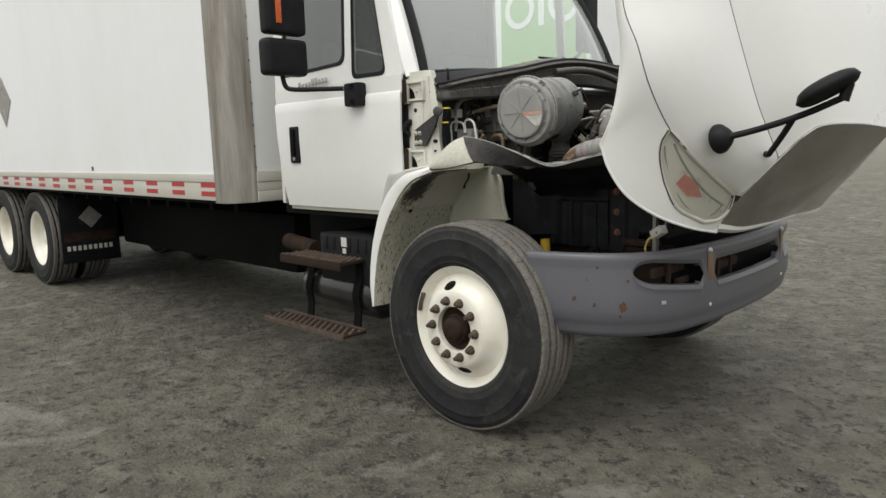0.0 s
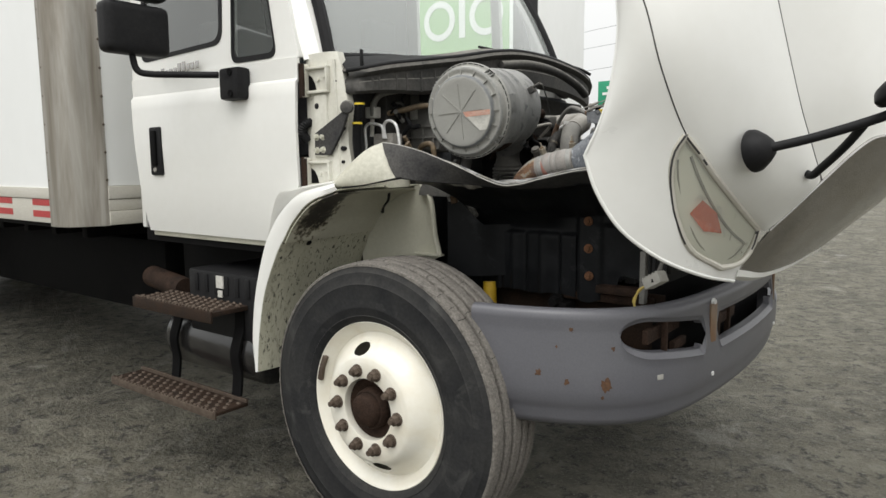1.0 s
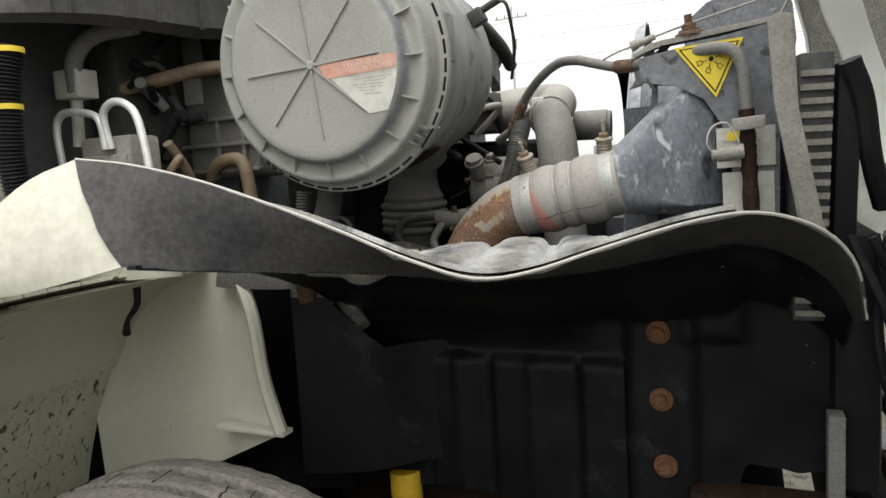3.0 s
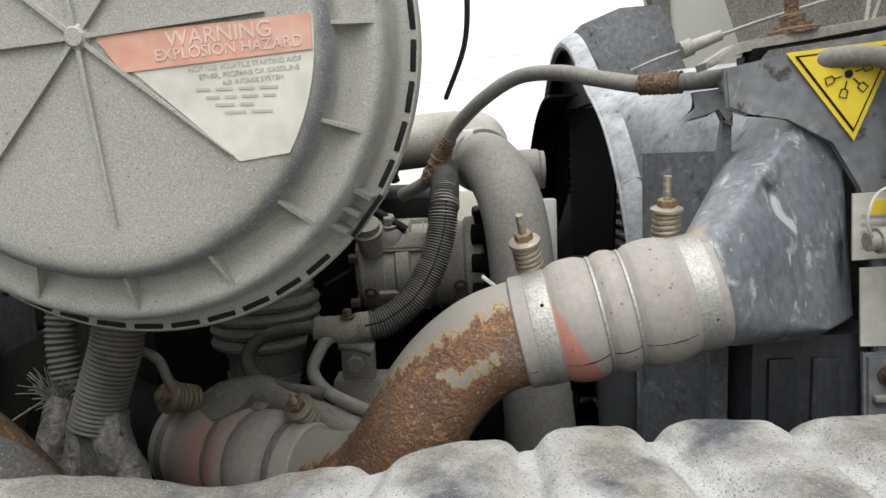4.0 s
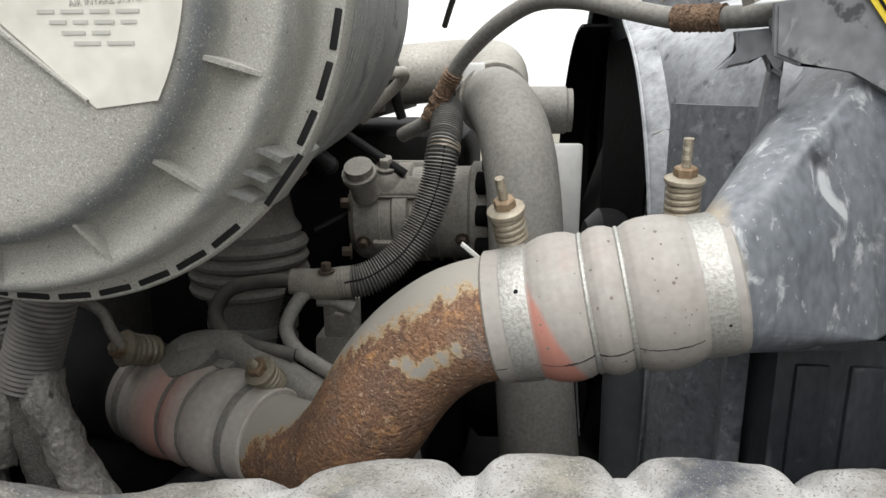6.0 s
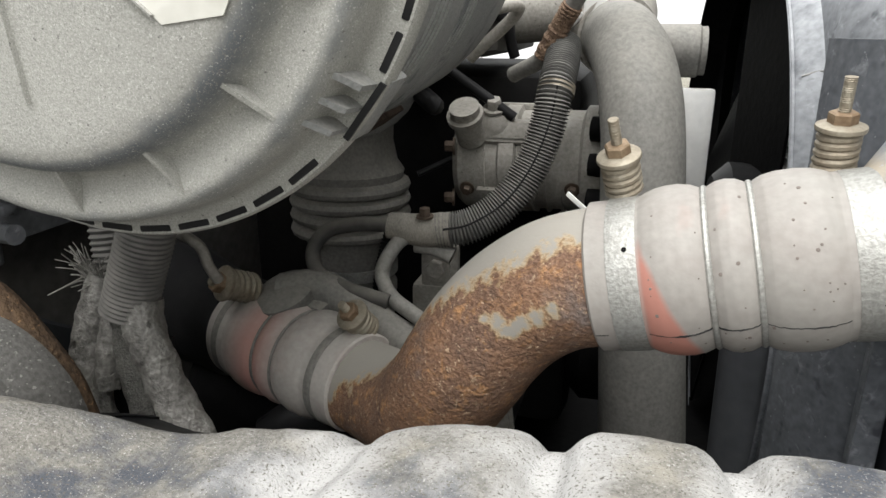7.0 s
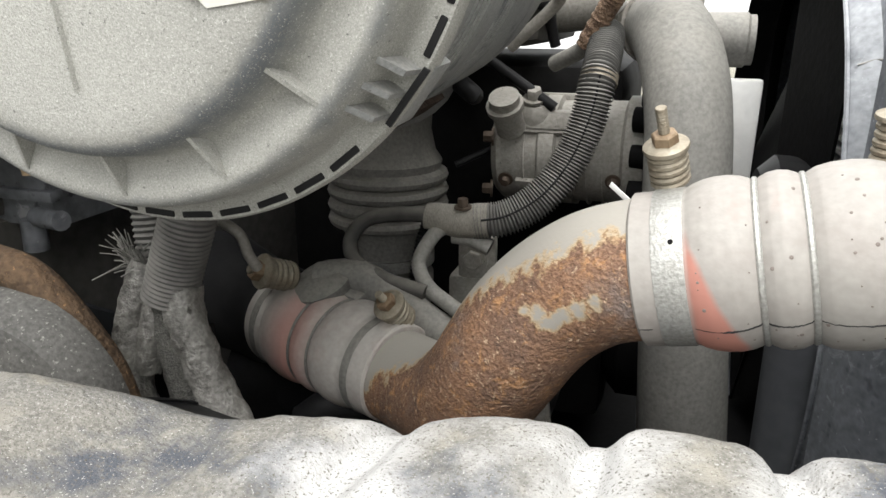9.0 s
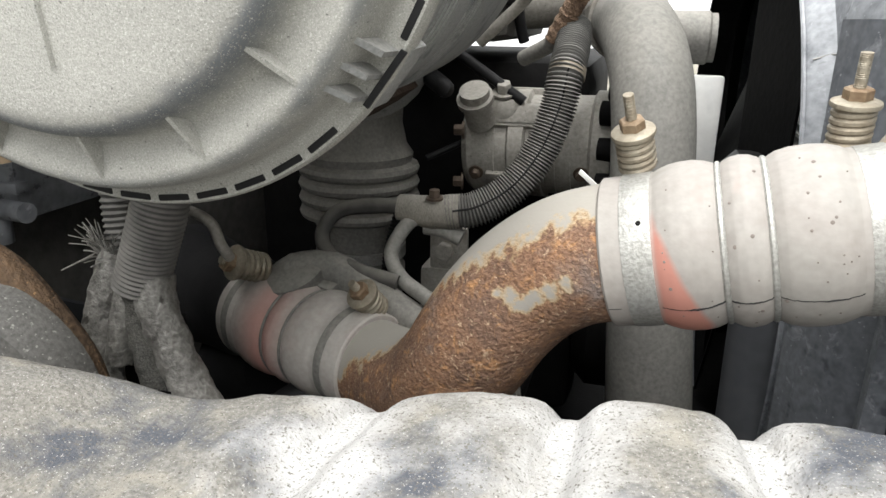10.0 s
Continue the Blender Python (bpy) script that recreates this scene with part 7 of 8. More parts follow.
part("clamp_tail", bm, "bright_alu", bt, "bright bent end of the clamp band")
BC0, BC1 = V((0.1325, 0.8385, 1.1725)), V((-0.036, 0.912, 1.178))
bt2 = boot_between(BC0, BC1, 0.0485, 0.0520, "lower_boot", "dusty beige and pink silicone boot with steel clamps", "boot_grey",
                   lambda s, an: 0.85 * math.exp(-((s - 0.58) / 0.13) ** 2) * (0.55 + 0.45 * math.cos(an - 0.3)))
spring_clamp(bt2, (0.1290, 0.864, 1.2165), (-0.25, -0.62, 0.74), 0.012, 1.15)
spring_clamp(bt2, (-0.0046, 0.885, 1.2380), (-0.42, -0.72, 0.36), 0.006, 1.3)
# cast ears that hold the lower clamp screws
bm = B()
lathe(bm, [(0, 0), (0.030, 0), (0.034, 0.006), (0.034, 0.016), (0.024, 0.022), (0, 0.022)], (0.030, 0.895, 1.222), (-0.2, -0.35, 0.9), 28)
obox(bm, (0.045, 0.900, 1.225), (0.035, -0.01, -0.004), (0.004, 0.014, 0.004), (0, -0.004, 0.010), 0.004)
part("clamp_lug", bm, "dusty_rubber", bt2, "dusty cast lug behind the clamp")
bm = B()
ELB = [(0.380, 0.7255, 1.349), (0.3455, 0.728, 1.3415), (0.318, 0.735, 1.3300), (0.291, 0.742, 1.3085), (0.270, 0.743, 1.284), (0.253, 0.746, 1.256), (0.234, 0.757, 1.224), (0.208, 0.778, 1.194), (0.172, 0.810, 1.177), (0.1325, 0.8385, 1.1705), (0.105, 0.849, 1.171)]
tube(bm, ELB, [0.0455, 0.0455, 0.046, 0.0465, 0.047, 0.047, 0.0465, 0.046, 0.045, 0.0445, 0.0445], 112, 10, count=130)
elbow = part("charge_air_elbow", bm, "pipe", truck, "rusty S-shaped charge air pipe with flaking paint")
path = even(cr(ELB, 10), 60)


def paint_left(p):
    """Paint is left along the top of the bend, at the lower end, and in a few flakes on the front."""
    k = min(range(61), key=lambda i: (path[i] - p).length_squared)
    t = (path[min(60, k + 1)] - path[max(0, k - 1)]).normalized()
    side = (V((0, -1, 0)) - t * t.dot(V((0, -1, 0)))).normalized()
    up = side.cross(t)
    if up.z < 0:
        up = -up
    d = p - path[k]
    ang = math.acos(max(-1, min(1, d.normalized().dot(up))))
    if d.dot(side) < 0:
        ang = min(ang, 0.6)
    s = k / 60
    lim = float(np.interp(s, (0, 0.09, 0.13, 0.17, 0.26, 0.33, 0.40, 0.48, 0.62, 0.68, 0.78, 0.84, 0.90), (0.6, 0.74, 0.76, 0.76, 0.68, 0.45, 0.05, -0.1, -0.05, 0.3, 0.7, 0.85, 1.5)))
    v = 0.5 + (lim - ang) / 0.9
    for q, r in FLAKES:
        v = max(v, -0.3 + 1.0 * math.exp(-((p - V(q)).length / r) ** 2))
    return max(-0.35, min(1.0, v))


def on_front(s, ang):
    """A place on the pipe's near side: s along it, ang down from its top."""
    k = int(s * 60)
    t = (path[k + 1] - path[k - 1]).normalized()
    side = (V((0, -1, 0)) - t * t.dot(V((0, -1, 0)))).normalized()
    up = side.cross(t)
    if up.z < 0:
        up = -up
    return path[k] + (up * math.cos(ang) + side * math.sin(ang)) * 0.046


FLAKES = [(on_front(a, b), c) for a, b, c in ((0.280, 1.26, 0.008), (0.262, 1.40, 0.013), (0.245, 1.58, 0.011), (0.222, 1.60, 0.009), (0.200, 1.58, 0.012), (0.172, 1.62, 0.012), (0.148, 1.62, 0.009))]
worn(elbow, paint_left)
bm = B()
lathe(bm, [(0.0, 0), (0.053, 0.0), (0.057, 0.012), (0.058, 0.05), (0.062, 0.08), (0.072, 0.14), (0.06, 0.2), (0, 0.2)], BC1 + V((0.006, -0.002, 0)), V((-0.86, 0.40, -0.02)), 40)
part("turbo_outlet", bm, "plastic", truck, "dark turbocharger outlet housing")
bm = B()
lathe(bm, [(0, 0), (0.05, 0), (0.075, 0.03), (0.078, 0.07), (0.05, 0.10), (0, 0.10)], (-0.02, 0.94, 1.09), (-0.5, 0.3, -0.2), 32)
tube(bm, [(0.03, 0.83, 1.105), (0.06, 0.84, 1.125), (0.10, 0.86, 1.12), (0.13, 0.90, 1.10)], 0.017, 12, 6)
part("turbo_body", bm, "plastic", truck, "dark turbocharger body under the boot")


# ---- cooling pack: radiator, shroud, fan ----
def cooling_pack():
    FC = V((0.535, 1.30, 1.20))

    # shroud: a round mouth lofted out to a rounded frame on the radiator
    def sq(k, n, y0, y1, z0, z1, x):
        a = 2 * math.pi * k / n
        c, s = math.cos(a), math.sin(a)
        m = (abs(c) ** 5 + abs(s) ** 5) ** (1 / 5)
        return V((x, (y0 + y1) / 2 + (y1 - y0) / 2 * c / m, (z0 + z1) / 2 + (z1 - z0) / 2 * s / m))
    n = 128

    def ring(r, x):
        out = []
        for k in range(n):
            a = 2 * math.pi * k / n
            u = max(0.0, min(1.0, (112 - math.degrees(a)) / 50)) * max(0.0, min(1.0, math.degrees(a) / 40))
            rr = r * (1 + 0.33 * u * u * (3 - 2 * u))
            out.append(V((x, FC.y + rr * math.cos(a), FC.z + rr * math.sin(a))))
        return out
    frame_a = [sq(k, n, 0.86, 1.98, 0.80, 1.585, 0.560) for k in range(n)]
    frame_b = [sq(k, n, 0.815, 2.04, 0.79, 1.602, 0.600) for k in range(n)]
    mouth = ring(0.412, 0.520)
    bm = B()
    rows = [ring(0.388, 0.503), ring(0.392, 0.497), ring(0.398, 0.497), ring(0.404, 0.503), mouth,
            [a.lerp(b, 0.35) + V((-0.008, 0, 0)) for a, b in zip(mouth, frame_a)], [a.lerp(b, 0.7) + V((-0.006, 0, 0)) for a, b in zip(mouth, frame_a)],
            frame_a, [a.lerp(b, 0.6) + V((-0.012, 0, 0)) for a, b in zip(frame_a, frame_b)], frame_b, [sq(k, n, 0.81, 2.05, 0.785, 1.606, 0.66) for k in range(n)]]
    grid(bm, rows, True)
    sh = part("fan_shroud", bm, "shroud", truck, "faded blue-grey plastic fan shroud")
    # black sheet inside the mouth: the shroud's inner shade, put in as colour
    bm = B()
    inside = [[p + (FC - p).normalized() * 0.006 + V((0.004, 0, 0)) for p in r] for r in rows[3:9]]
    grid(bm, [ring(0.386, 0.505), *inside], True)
    part("inner_shade_skin", bm, "black", sh, "black sheet standing in for the shade inside the shroud")
    bm = B()
    tube(bm, [p + V((-0.001, 0, 0)) for p in ring(0.399, 0.497)][34:96], 0.0022, 6, smooth=False)
    part("mouth_bead", bm, "shroud", sh)
    for z0 in (1.462, 1.30):
        bm = B()
        near = [r[min(range(n), key=lambda k, r=r: abs(r[k].z - z0) + (10 if r[k].y > FC.y else 0))] for r in rows[3:10]]
        tube(bm, [p + V((-0.0008, -0.0008, 0)) for p in near], 0.0009, 5, 4)
        part("mould_line", bm, "fin_alu", sh, "pale mould line")
    bm = B()
    box(bm, 0.675, 0.72, 0.83, 2.06, 0.88, 1.590, 0.004)
    rad = part("radiator", bm, "core", truck, "dark radiator core with horizontal fins")
    for k in range(33):
        bm = B()
        z = 0.90 + 0.0205 * k
        box(bm, 0.615, 0.676, 0.835, 2.05, z, z + 0.006)
        part("fin", bm, "fin_alu", rad)
    # fan
    bm = B()
    lathe(bm, [(0, 0.0), (0.10, 0.0), (0.12, 0.02), (0.12, 0.06), (0.08, 0.08), (0, 0.08)], FC + V((-0.06, 0, 0)), (1, 0, 0), 32)
    fan = part("fan", bm, "plastic", truck, "black engine cooling fan")
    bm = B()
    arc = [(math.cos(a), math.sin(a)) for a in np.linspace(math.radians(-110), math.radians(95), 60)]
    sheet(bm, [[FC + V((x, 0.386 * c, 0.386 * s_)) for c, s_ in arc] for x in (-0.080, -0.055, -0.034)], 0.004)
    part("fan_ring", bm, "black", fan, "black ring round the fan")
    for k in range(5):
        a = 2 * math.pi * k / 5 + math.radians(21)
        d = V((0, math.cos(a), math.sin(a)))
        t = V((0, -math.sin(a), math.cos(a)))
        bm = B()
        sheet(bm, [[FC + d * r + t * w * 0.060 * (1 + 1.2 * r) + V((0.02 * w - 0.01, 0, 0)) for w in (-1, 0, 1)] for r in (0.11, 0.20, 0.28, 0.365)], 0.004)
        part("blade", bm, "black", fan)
    bm = B()
    prism(bm, [(0.556, 0.800, 0.88), (0.556, 0.800, 1.530), (0.549, 0.800, 1.530), (0.542, 0.800, 1.47), (0.538, 0.800, 1.30), (0.535, 0.800, 0.88)], (0, 0.012, 0), 0.002)
    part("side_flange", bm, "shroud", sh, "upright edge of the shroud")
    bm = B()
    sheet(bm, [[(x, y, z) for x, y in ((0.500, 0.895), (0.512, 0.862), (0.530, 0.835), (0.552, 0.812))] for z in (0.90, 1.10, 1.30, 1.42, 1.49)], 0.004)
    part("side_wall", bm, "shroud", sh)
    # near end of the cooling pack: black sign plate with its arch, channel and core ends
    yp = 0.752
    plate = [(0.529, 1.560), (0.725, 1.598), (0.730, 1.30), (0.668, 1.30), (0.662, 1.40), (0.650, 1.455), (0.625, 1.495), (0.585, 1.517), (0.550, 1.519), (0.532, 1.526)]
    bm = B()
    prism(bm, [(x, yp, z) for x, z in plate], (0, 0.008, 0), 0.002)
    pl = part("sign_plate", bm, "plate", truck, "black side plate of the cooling pack")
    bm = B()
    prism(bm, [(0.522, 0.770, 1.562), (0.553, 0.770, 1.5775), (0.735, 0.770, 1.600), (0.735, 0.770, 1.609), (0.560, 0.770, 1.586), (0.545, 0.770, 1.583), (0.520, 0.770, 1.568)], (0, 0.03, 0), 0.002)
    tr = part("top_rail", bm, "alu", pl, "dusty steel top rail")
    bm = B()
    prism(bm, [(0.556, 0.7685, 1.567), (0.566, 0.7685, 1.567), (0.575, 0.7685, 1.5775), (0.735, 0.7685, 1.5965), (0.735, 0.7685, 1.5985), (0.560, 0.7685, 1.5778)], (0, 0.02, 0))
    part("rail_slot", bm, "black", pl, "dark open end of the rail", angle=10)
    bm = B()
    lathe(bm, [(0, 0), (0.021, 0), (0.021, 0.004), (0.016, 0.006), (0.016, 0.009), (0, 0.009)], (0.603, 0.785, 1.5905), (-0.1, 0, 1), 24)
    hexnut(bm, (0.6022, 0.785, 1.599), (-0.1, 0, 1), 0.011, 0.010)
    cyl(bm, (0.602, 0.785, 1.605), (0.600, 0.785, 1.622), 0.006, seg=12)
    part("rail_nut", bm, "ferrule", pl, "large rusty nut on the rail")
    bm = B()
    cyl(bm, (0.520, 0.82, 1.5875), (0.552, 0.82, 1.5985), 0.0065, 0.005, 12)
    cyl(bm, (0.514, 0.82, 1.5855), (0.524, 0.82, 1.589), 0.0085, seg=12)
    tube(bm, [(0.552, 0.82, 1.5985), (0.60, 0.825, 1.613), (0.70, 0.84, 1.64)], 0.0018, 6, 4)
    tube(bm, [(0.514, 0.82, 1.5855), (0.49, 0.82, 1.578), (0.47, 0.83, 1.570)], 0.0016, 6, 4)
    part("cable_end", bm, "alu", pl, "grey cable end fitting")
    bm = B()
    prism(bm, [(x, yp - 0.006, z) for x, z in ((0.655, 1.305), (0.742, 1.305), (0.752, 1.20), (0.742, 1.15), (0.672, 1.15), (0.660, 1.20))], (0, 0.01, 0), 0.003)
    low_plate = part("lower_plate", bm, "plate", pl, "scuffed lower side plate with rusty bolts")
    for x, z in ((0.676, 1.285), (0.716, 1.288), (0.690, 1.235), (0.735, 1.20)):
        bm = B()
        bolt(bm, (x, yp - 0.006, z), (0, -1, 0), 0.0062, 0.007)
        part("plate_bolt", bm, "nut", pl)
    for x0, z0, x1, z1 in ((0.662, 1.262, 0.735, 1.268), (0.668, 1.212, 0.742, 1.217)):
        bm = B()
        box(bm, x0, x1, yp - 0.014, yp - 0.007, z0, z1, 0.002)
        part("plate_rib", bm, "alu", pl)
    tri_ = [V((0.580, yp - 0.002, 1.5705)), V((0.676, yp - 0.002, 1.5785)), V((0.6400, yp - 0.002, 1.4945))]
    g = sum(tri_, V()) / 3
    for s, dy, mat, name in ((1.0, 0.0, "sign_yellow", "warning_sign"), (0.86, -0.0008, "plastic", "sign_border"), (0.80, -0.0016, "sign_yellow", "sign_field")):
        bm = B()
        prism(bm, [g + (p - g) * s + V((0, dy, 0)) for p in tri_], (0, -0.0006, 0))
        part(name, bm, mat, pl, "yellow triangular fan warning sign" if s == 1 else "", angle=10)
    q = g + V((0, -0.0034, 0.003))
    for k in range(6):
        a = math.pi / 3 * k + 0.3
        d = V((math.cos(a), 0, math.sin(a)))
        t = V((-d.z, 0, d.x))
        bm = B()
        tube(bm, [q + d * 0.006, q + d * 0.0125, q + d * 0.014 + t * 0.003, q + d * 0.020 + t * 0.003, q + d * 0.020 - t * 0.003, q + d * 0.014 - t * 0.003, q + d * 0.0125], 0.00055, 5, smooth=False)
        part("sign_blade", bm, "plastic", pl)
    bm = B()
    lathe(bm, [(0, 0), (0.0034, 0), (0.0034, 0.0008), (0, 0.0008)], g + V((0, -0.0032, 0.003)), (0, -1, 0), 14)
    part("sign_hub", bm, "plastic", pl, "black fan symbol")
    # charge air cooler tank: funnel from the boot into a tall side tank
    bm = B()
    z = (BA1 - BA0).normalized()
    x, y, _ = frame_of(z)
    neck = [BA1 - z * 0.012 + (x * math.cos(a) + y * math.sin(a)) * 0.0475 for a in np.linspace(0, 2 * math.pi, 40, endpoint=False)]
    box_ = [(0.590, 0.815, 1.524), (0.600, 0.765, 1.515), (0.620, 0.765, 1.505), (0.640, 0.765, 1.478), (0.655, 0.765, 1.335), (0.655, 0.85, 1.325), (0.640, 0.85, 1.487), (0.615, 0.85, 1.514), (0.592, 0.85, 1.522), (0.560, 0.85, 1.318), (0.592, 0.722, 1.425), (0.607, 0.715, 1.338), (0.600, 0.735, 1.322)]
    for p in neck + box_:
        bm.verts.new(p)
    bmesh.ops.convex_hull(bm, input=bm.verts)
    for v_ in [v_ for v_ in bm.verts if not v_.link_faces]:
        bm.verts.remove(v_)
    bmesh.ops.dissolve_limit(bm, angle_limit=radians(4), verts=bm.verts, edges=bm.edges)
    bmesh.ops.bevel(bm, geom=[e for e in bm.edges if len(e.link_faces) == 2 and e.calc_face_angle() > 0.30], offset=0.002, segments=1, affect="EDGES")
    bmesh.ops.triangulate(bm, faces=bm.faces)
    bmesh.ops.subdivide_edges(bm, edges=[e for e in bm.edges if e.calc_length() > 0.02], cuts=3, use_grid_fill=True)
    ct = part("cooler_tank", bm, "tank", truck, "blue-grey charge air cooler tank with a dusty neck", angle=13)
    worn(ct, lambda p: 0.9 * math.exp(-(max(0.0, (p - BA1).dot((BA1 - BA0).normalized())) / 0.012) ** 2) * (1 if p.z > 1.385 else 0.4) - 0.2)
    bm = B()
    box(bm, 0.560, 0.69, 0.762, 0.84, 0.90, 1.322, 0.015)
    lt_ = part("lower_tank", bm, "tank_dark", truck, "black lower radiator tank")
    for x0, x1, z0, z1 in ((0.575, 0.60, 1.02, 1.30), (0.615, 0.64, 1.02, 1.30), (0.601, 0.614, 1.10, 1.112)):
        bm = B()
        box(bm, x0, x1, 0.757, 0.764, z0, z1, 0.003)
        part("tank_rib", bm, "tank_dark", lt_)
    bm = B()
    prism(bm, [(0.697, 0.660, 1.590), (0.711, 0.660, 1.597), (0.728, 0.660, 1.593), (0.737, 0.660, 1.47), (0.766, 0.660, 1.324), (0.795, 0.660, 1.251), (0.774, 0.660, 1.246), (0.740, 0.660, 1.325), (0.707, 0.660, 1.481)], (0, 0.010, 0), 0.003)
    part("side_channel", bm, "alu", truck, "dull steel side channel of the radiator")
    bm = B()
    box(bm, 0.742, 0.785, 0.70, 2 * MID - 0.70, 1.17, 1.545, 0.004)
    con = part("condenser", bm, "core", truck, "dark condenser core in front of the radiator")
    for k in range(19):
        bm = B()
        z = 1.18 + 0.0185 * k
        box(bm, 0.744, 0.783, 0.690, 0.701, z, z + 0.008)
        part("condenser_fin", bm, "alu", con)
    bm = B()
    box(bm, 0.79, 0.82, 0.70, 0.74, 1.24, 1.53, 0.006)
    tube(bm, [(0.80, 0.69, 1.53), (0.82, 0.70, 1.48), (0.835, 0.71, 1.40), (0.86, 0.74, 1.33)], 0.014, 8, 5)
    part("front_guard", bm, "plastic", truck, "black rubber guard strip")
    # tags
    for name, q, mat in (("data_tag", [(0.640, 1.449), (0.720, 1.451), (0.722, 1.393), (0.642, 1.390)], "paper"), ("data_tag", [(0.649, 1.383), (0.720, 1.384), (0.723, 1.31), (0.652, 1.312)], "paper")):
        bm = B()
        prism(bm, [(x, yp - 0.004, z) for x, z in q], (0, 0.002, 0))
        tg = part(name, bm, mat, pl, "pale data tag with grey lines", angle=10)
    for k in range(5):
        bm = B()
        box(bm, 0.648, 0.70 - 0.008 * (k % 2), yp - 0.0048, yp - 0.0042, 1.428 - 0.007 * k, 1.4305 - 0.007 * k)
        part("tag_line", bm, "ink", pl)
    bm = B()
    box(bm, 0.655, 0.672, yp - 0.005, yp - 0.0042, 1.430, 1.443)
    part("tag_corner", bm, "sign_yellow", pl)


cooling_pack()

# ---- hoses and lines ----


def hose(name, pts, r, mat, label, seg=16, n=8, rfun=None, count=None):
    bm = B()
    tube(bm, pts, r, seg, n, rfun, count=count)
    return part(name, bm, mat, truck, label)


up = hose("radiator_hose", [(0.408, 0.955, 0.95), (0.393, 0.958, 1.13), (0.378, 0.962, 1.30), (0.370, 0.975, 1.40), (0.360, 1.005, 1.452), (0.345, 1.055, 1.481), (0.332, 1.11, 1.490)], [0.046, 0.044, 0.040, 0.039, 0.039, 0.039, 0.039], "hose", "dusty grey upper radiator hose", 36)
bm = B()
lathe(bm, [(0.0395, -0.010), (0.043, -0.010), (0.0445, -0.006), (0.0445, 0.006), (0.043, 0.010), (0.0395, 0.010)], (0.334, 1.100, 1.489), (-0.25, 0.95, 0.12), 36)
part("hose_clamp", bm, "alu", up, "dull steel hose clamp")
bm = B()
box(bm, 0.300, 0.325, 1.080, 1.100, 1.505, 1.530, 0.003)
cyl(bm, (0.296, 1.085, 1.512), (0.270, 1.075, 1.490), 0.007)
part("clamp_screw", bm, "bright_alu", up, "bright clamp screw")
hose("thermostat_pipe", [(0.332, 1.11, 1.490), (0.335, 1.18, 1.512), (0.325, 1.24, 1.522), (0.28, 1.275, 1.524), (0.20, 1.28, 1.518), (0.10, 1.28, 1.51)], 0.043, "alu", "cast aluminium thermostat neck", 28)
ac_line = hose("air_con_line", [(0.225, 1.09, 1.445), (0.2654, 1.055, 1.4684), (0.2847, 1.045, 1.5045), (0.301, 1.03, 1.531), (0.335, 1.0, 1.5625), (0.374, 0.97, 1.5835), (0.413, 0.93, 1.5825), (0.448, 0.90, 1.572), (0.4885, 0.865, 1.560), (0.519, 0.84, 1.558), (0.557, 0.80, 1.558), (0.595, 0.765, 1.562), (0.630, 0.745, 1.565), (0.658, 0.735, 1.560), (0.673, 0.730, 1.535), (0.679, 0.728, 1.48), (0.684, 0.728, 1.40), (0.692, 0.728, 1.30)], 0.0088, "hose", "grey air conditioning line over the cooling pack", 16)
for pts, mat in (([(0.4885, 0.865, 1.560), (0.504, 0.8525, 1.5588), (0.521, 0.838, 1.558)], "ferrule"), ([(0.262, 1.056, 1.466), (0.280, 1.046, 1.498), (0.292, 1.037, 1.518)], "ferrule"), ([(0.679, 0.728, 1.475), (0.684, 0.728, 1.40), (0.690, 0.728, 1.302)], "rust")):
    bm = B()
    tube(bm, pts, 0.0108, 14, 12, lambda s: 1 + 0.08 * math.sin(s * 1400))
    part("rusty_ferrule", bm, mat, ac_line, "rust-crusted ferrule")
bm = B()
cyl(bm, (0.640, 0.712, 1.412), (0.675, 0.712, 1.416), 0.011)
cyl(bm, (0.632, 0.712, 1.411), (0.642, 0.712, 1.412), 0.008)
obox(bm, (0.68, 0.712, 1.455), (0.022, 0, 0.002), (0, 0.008, 0), (0, 0, 0.009), 0.003)
part("service_valve", bm, "alu", ac_line, "dusty service valve")
bm = B()
tube(bm, [(0.636, 0.708, 1.412), (0.625, 0.70, 1.43), (0.632, 0.70, 1.452), (0.652, 0.70, 1.456), (0.668, 0.705, 1.43)], 0.0012, 6, 6)
part("valve_strap", bm, "paper", ac_line, "pale plastic strap")
bm = B()
prism(bm, [(0.520, 0.80, 1.545), (0.553, 0.79, 1.548), (0.553, 0.79, 1.512), (0.545, 0.792, 1.517), (0.541, 0.792, 1.532), (0.531, 0.796, 1.522), (0.510, 0.805, 1.517), (0.524, 0.80, 1.531)], (0, 0.012, 0), 0.002)
prism(bm, [(0.553, 0.778, 1.572), (0.572, 0.776, 1.574), (0.574, 0.776, 1.530), (0.555, 0.778, 1.524)], (0, 0.01, 0), 0.002)
cyl(bm, (0.540, 0.79, 1.548), (0.552, 0.788, 1.550), 0.006, seg=6)
part("line_bracket", bm, "plate", ac_line, "rusty pipe bracket with bolt")

wrap_end = V((0.145, 0.945, 1.303))
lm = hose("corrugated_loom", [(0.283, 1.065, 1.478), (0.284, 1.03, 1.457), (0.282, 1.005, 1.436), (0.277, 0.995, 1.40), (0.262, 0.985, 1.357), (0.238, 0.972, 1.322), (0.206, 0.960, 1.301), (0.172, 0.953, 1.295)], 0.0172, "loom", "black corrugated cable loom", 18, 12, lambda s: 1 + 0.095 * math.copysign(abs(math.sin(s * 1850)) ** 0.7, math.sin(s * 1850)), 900)
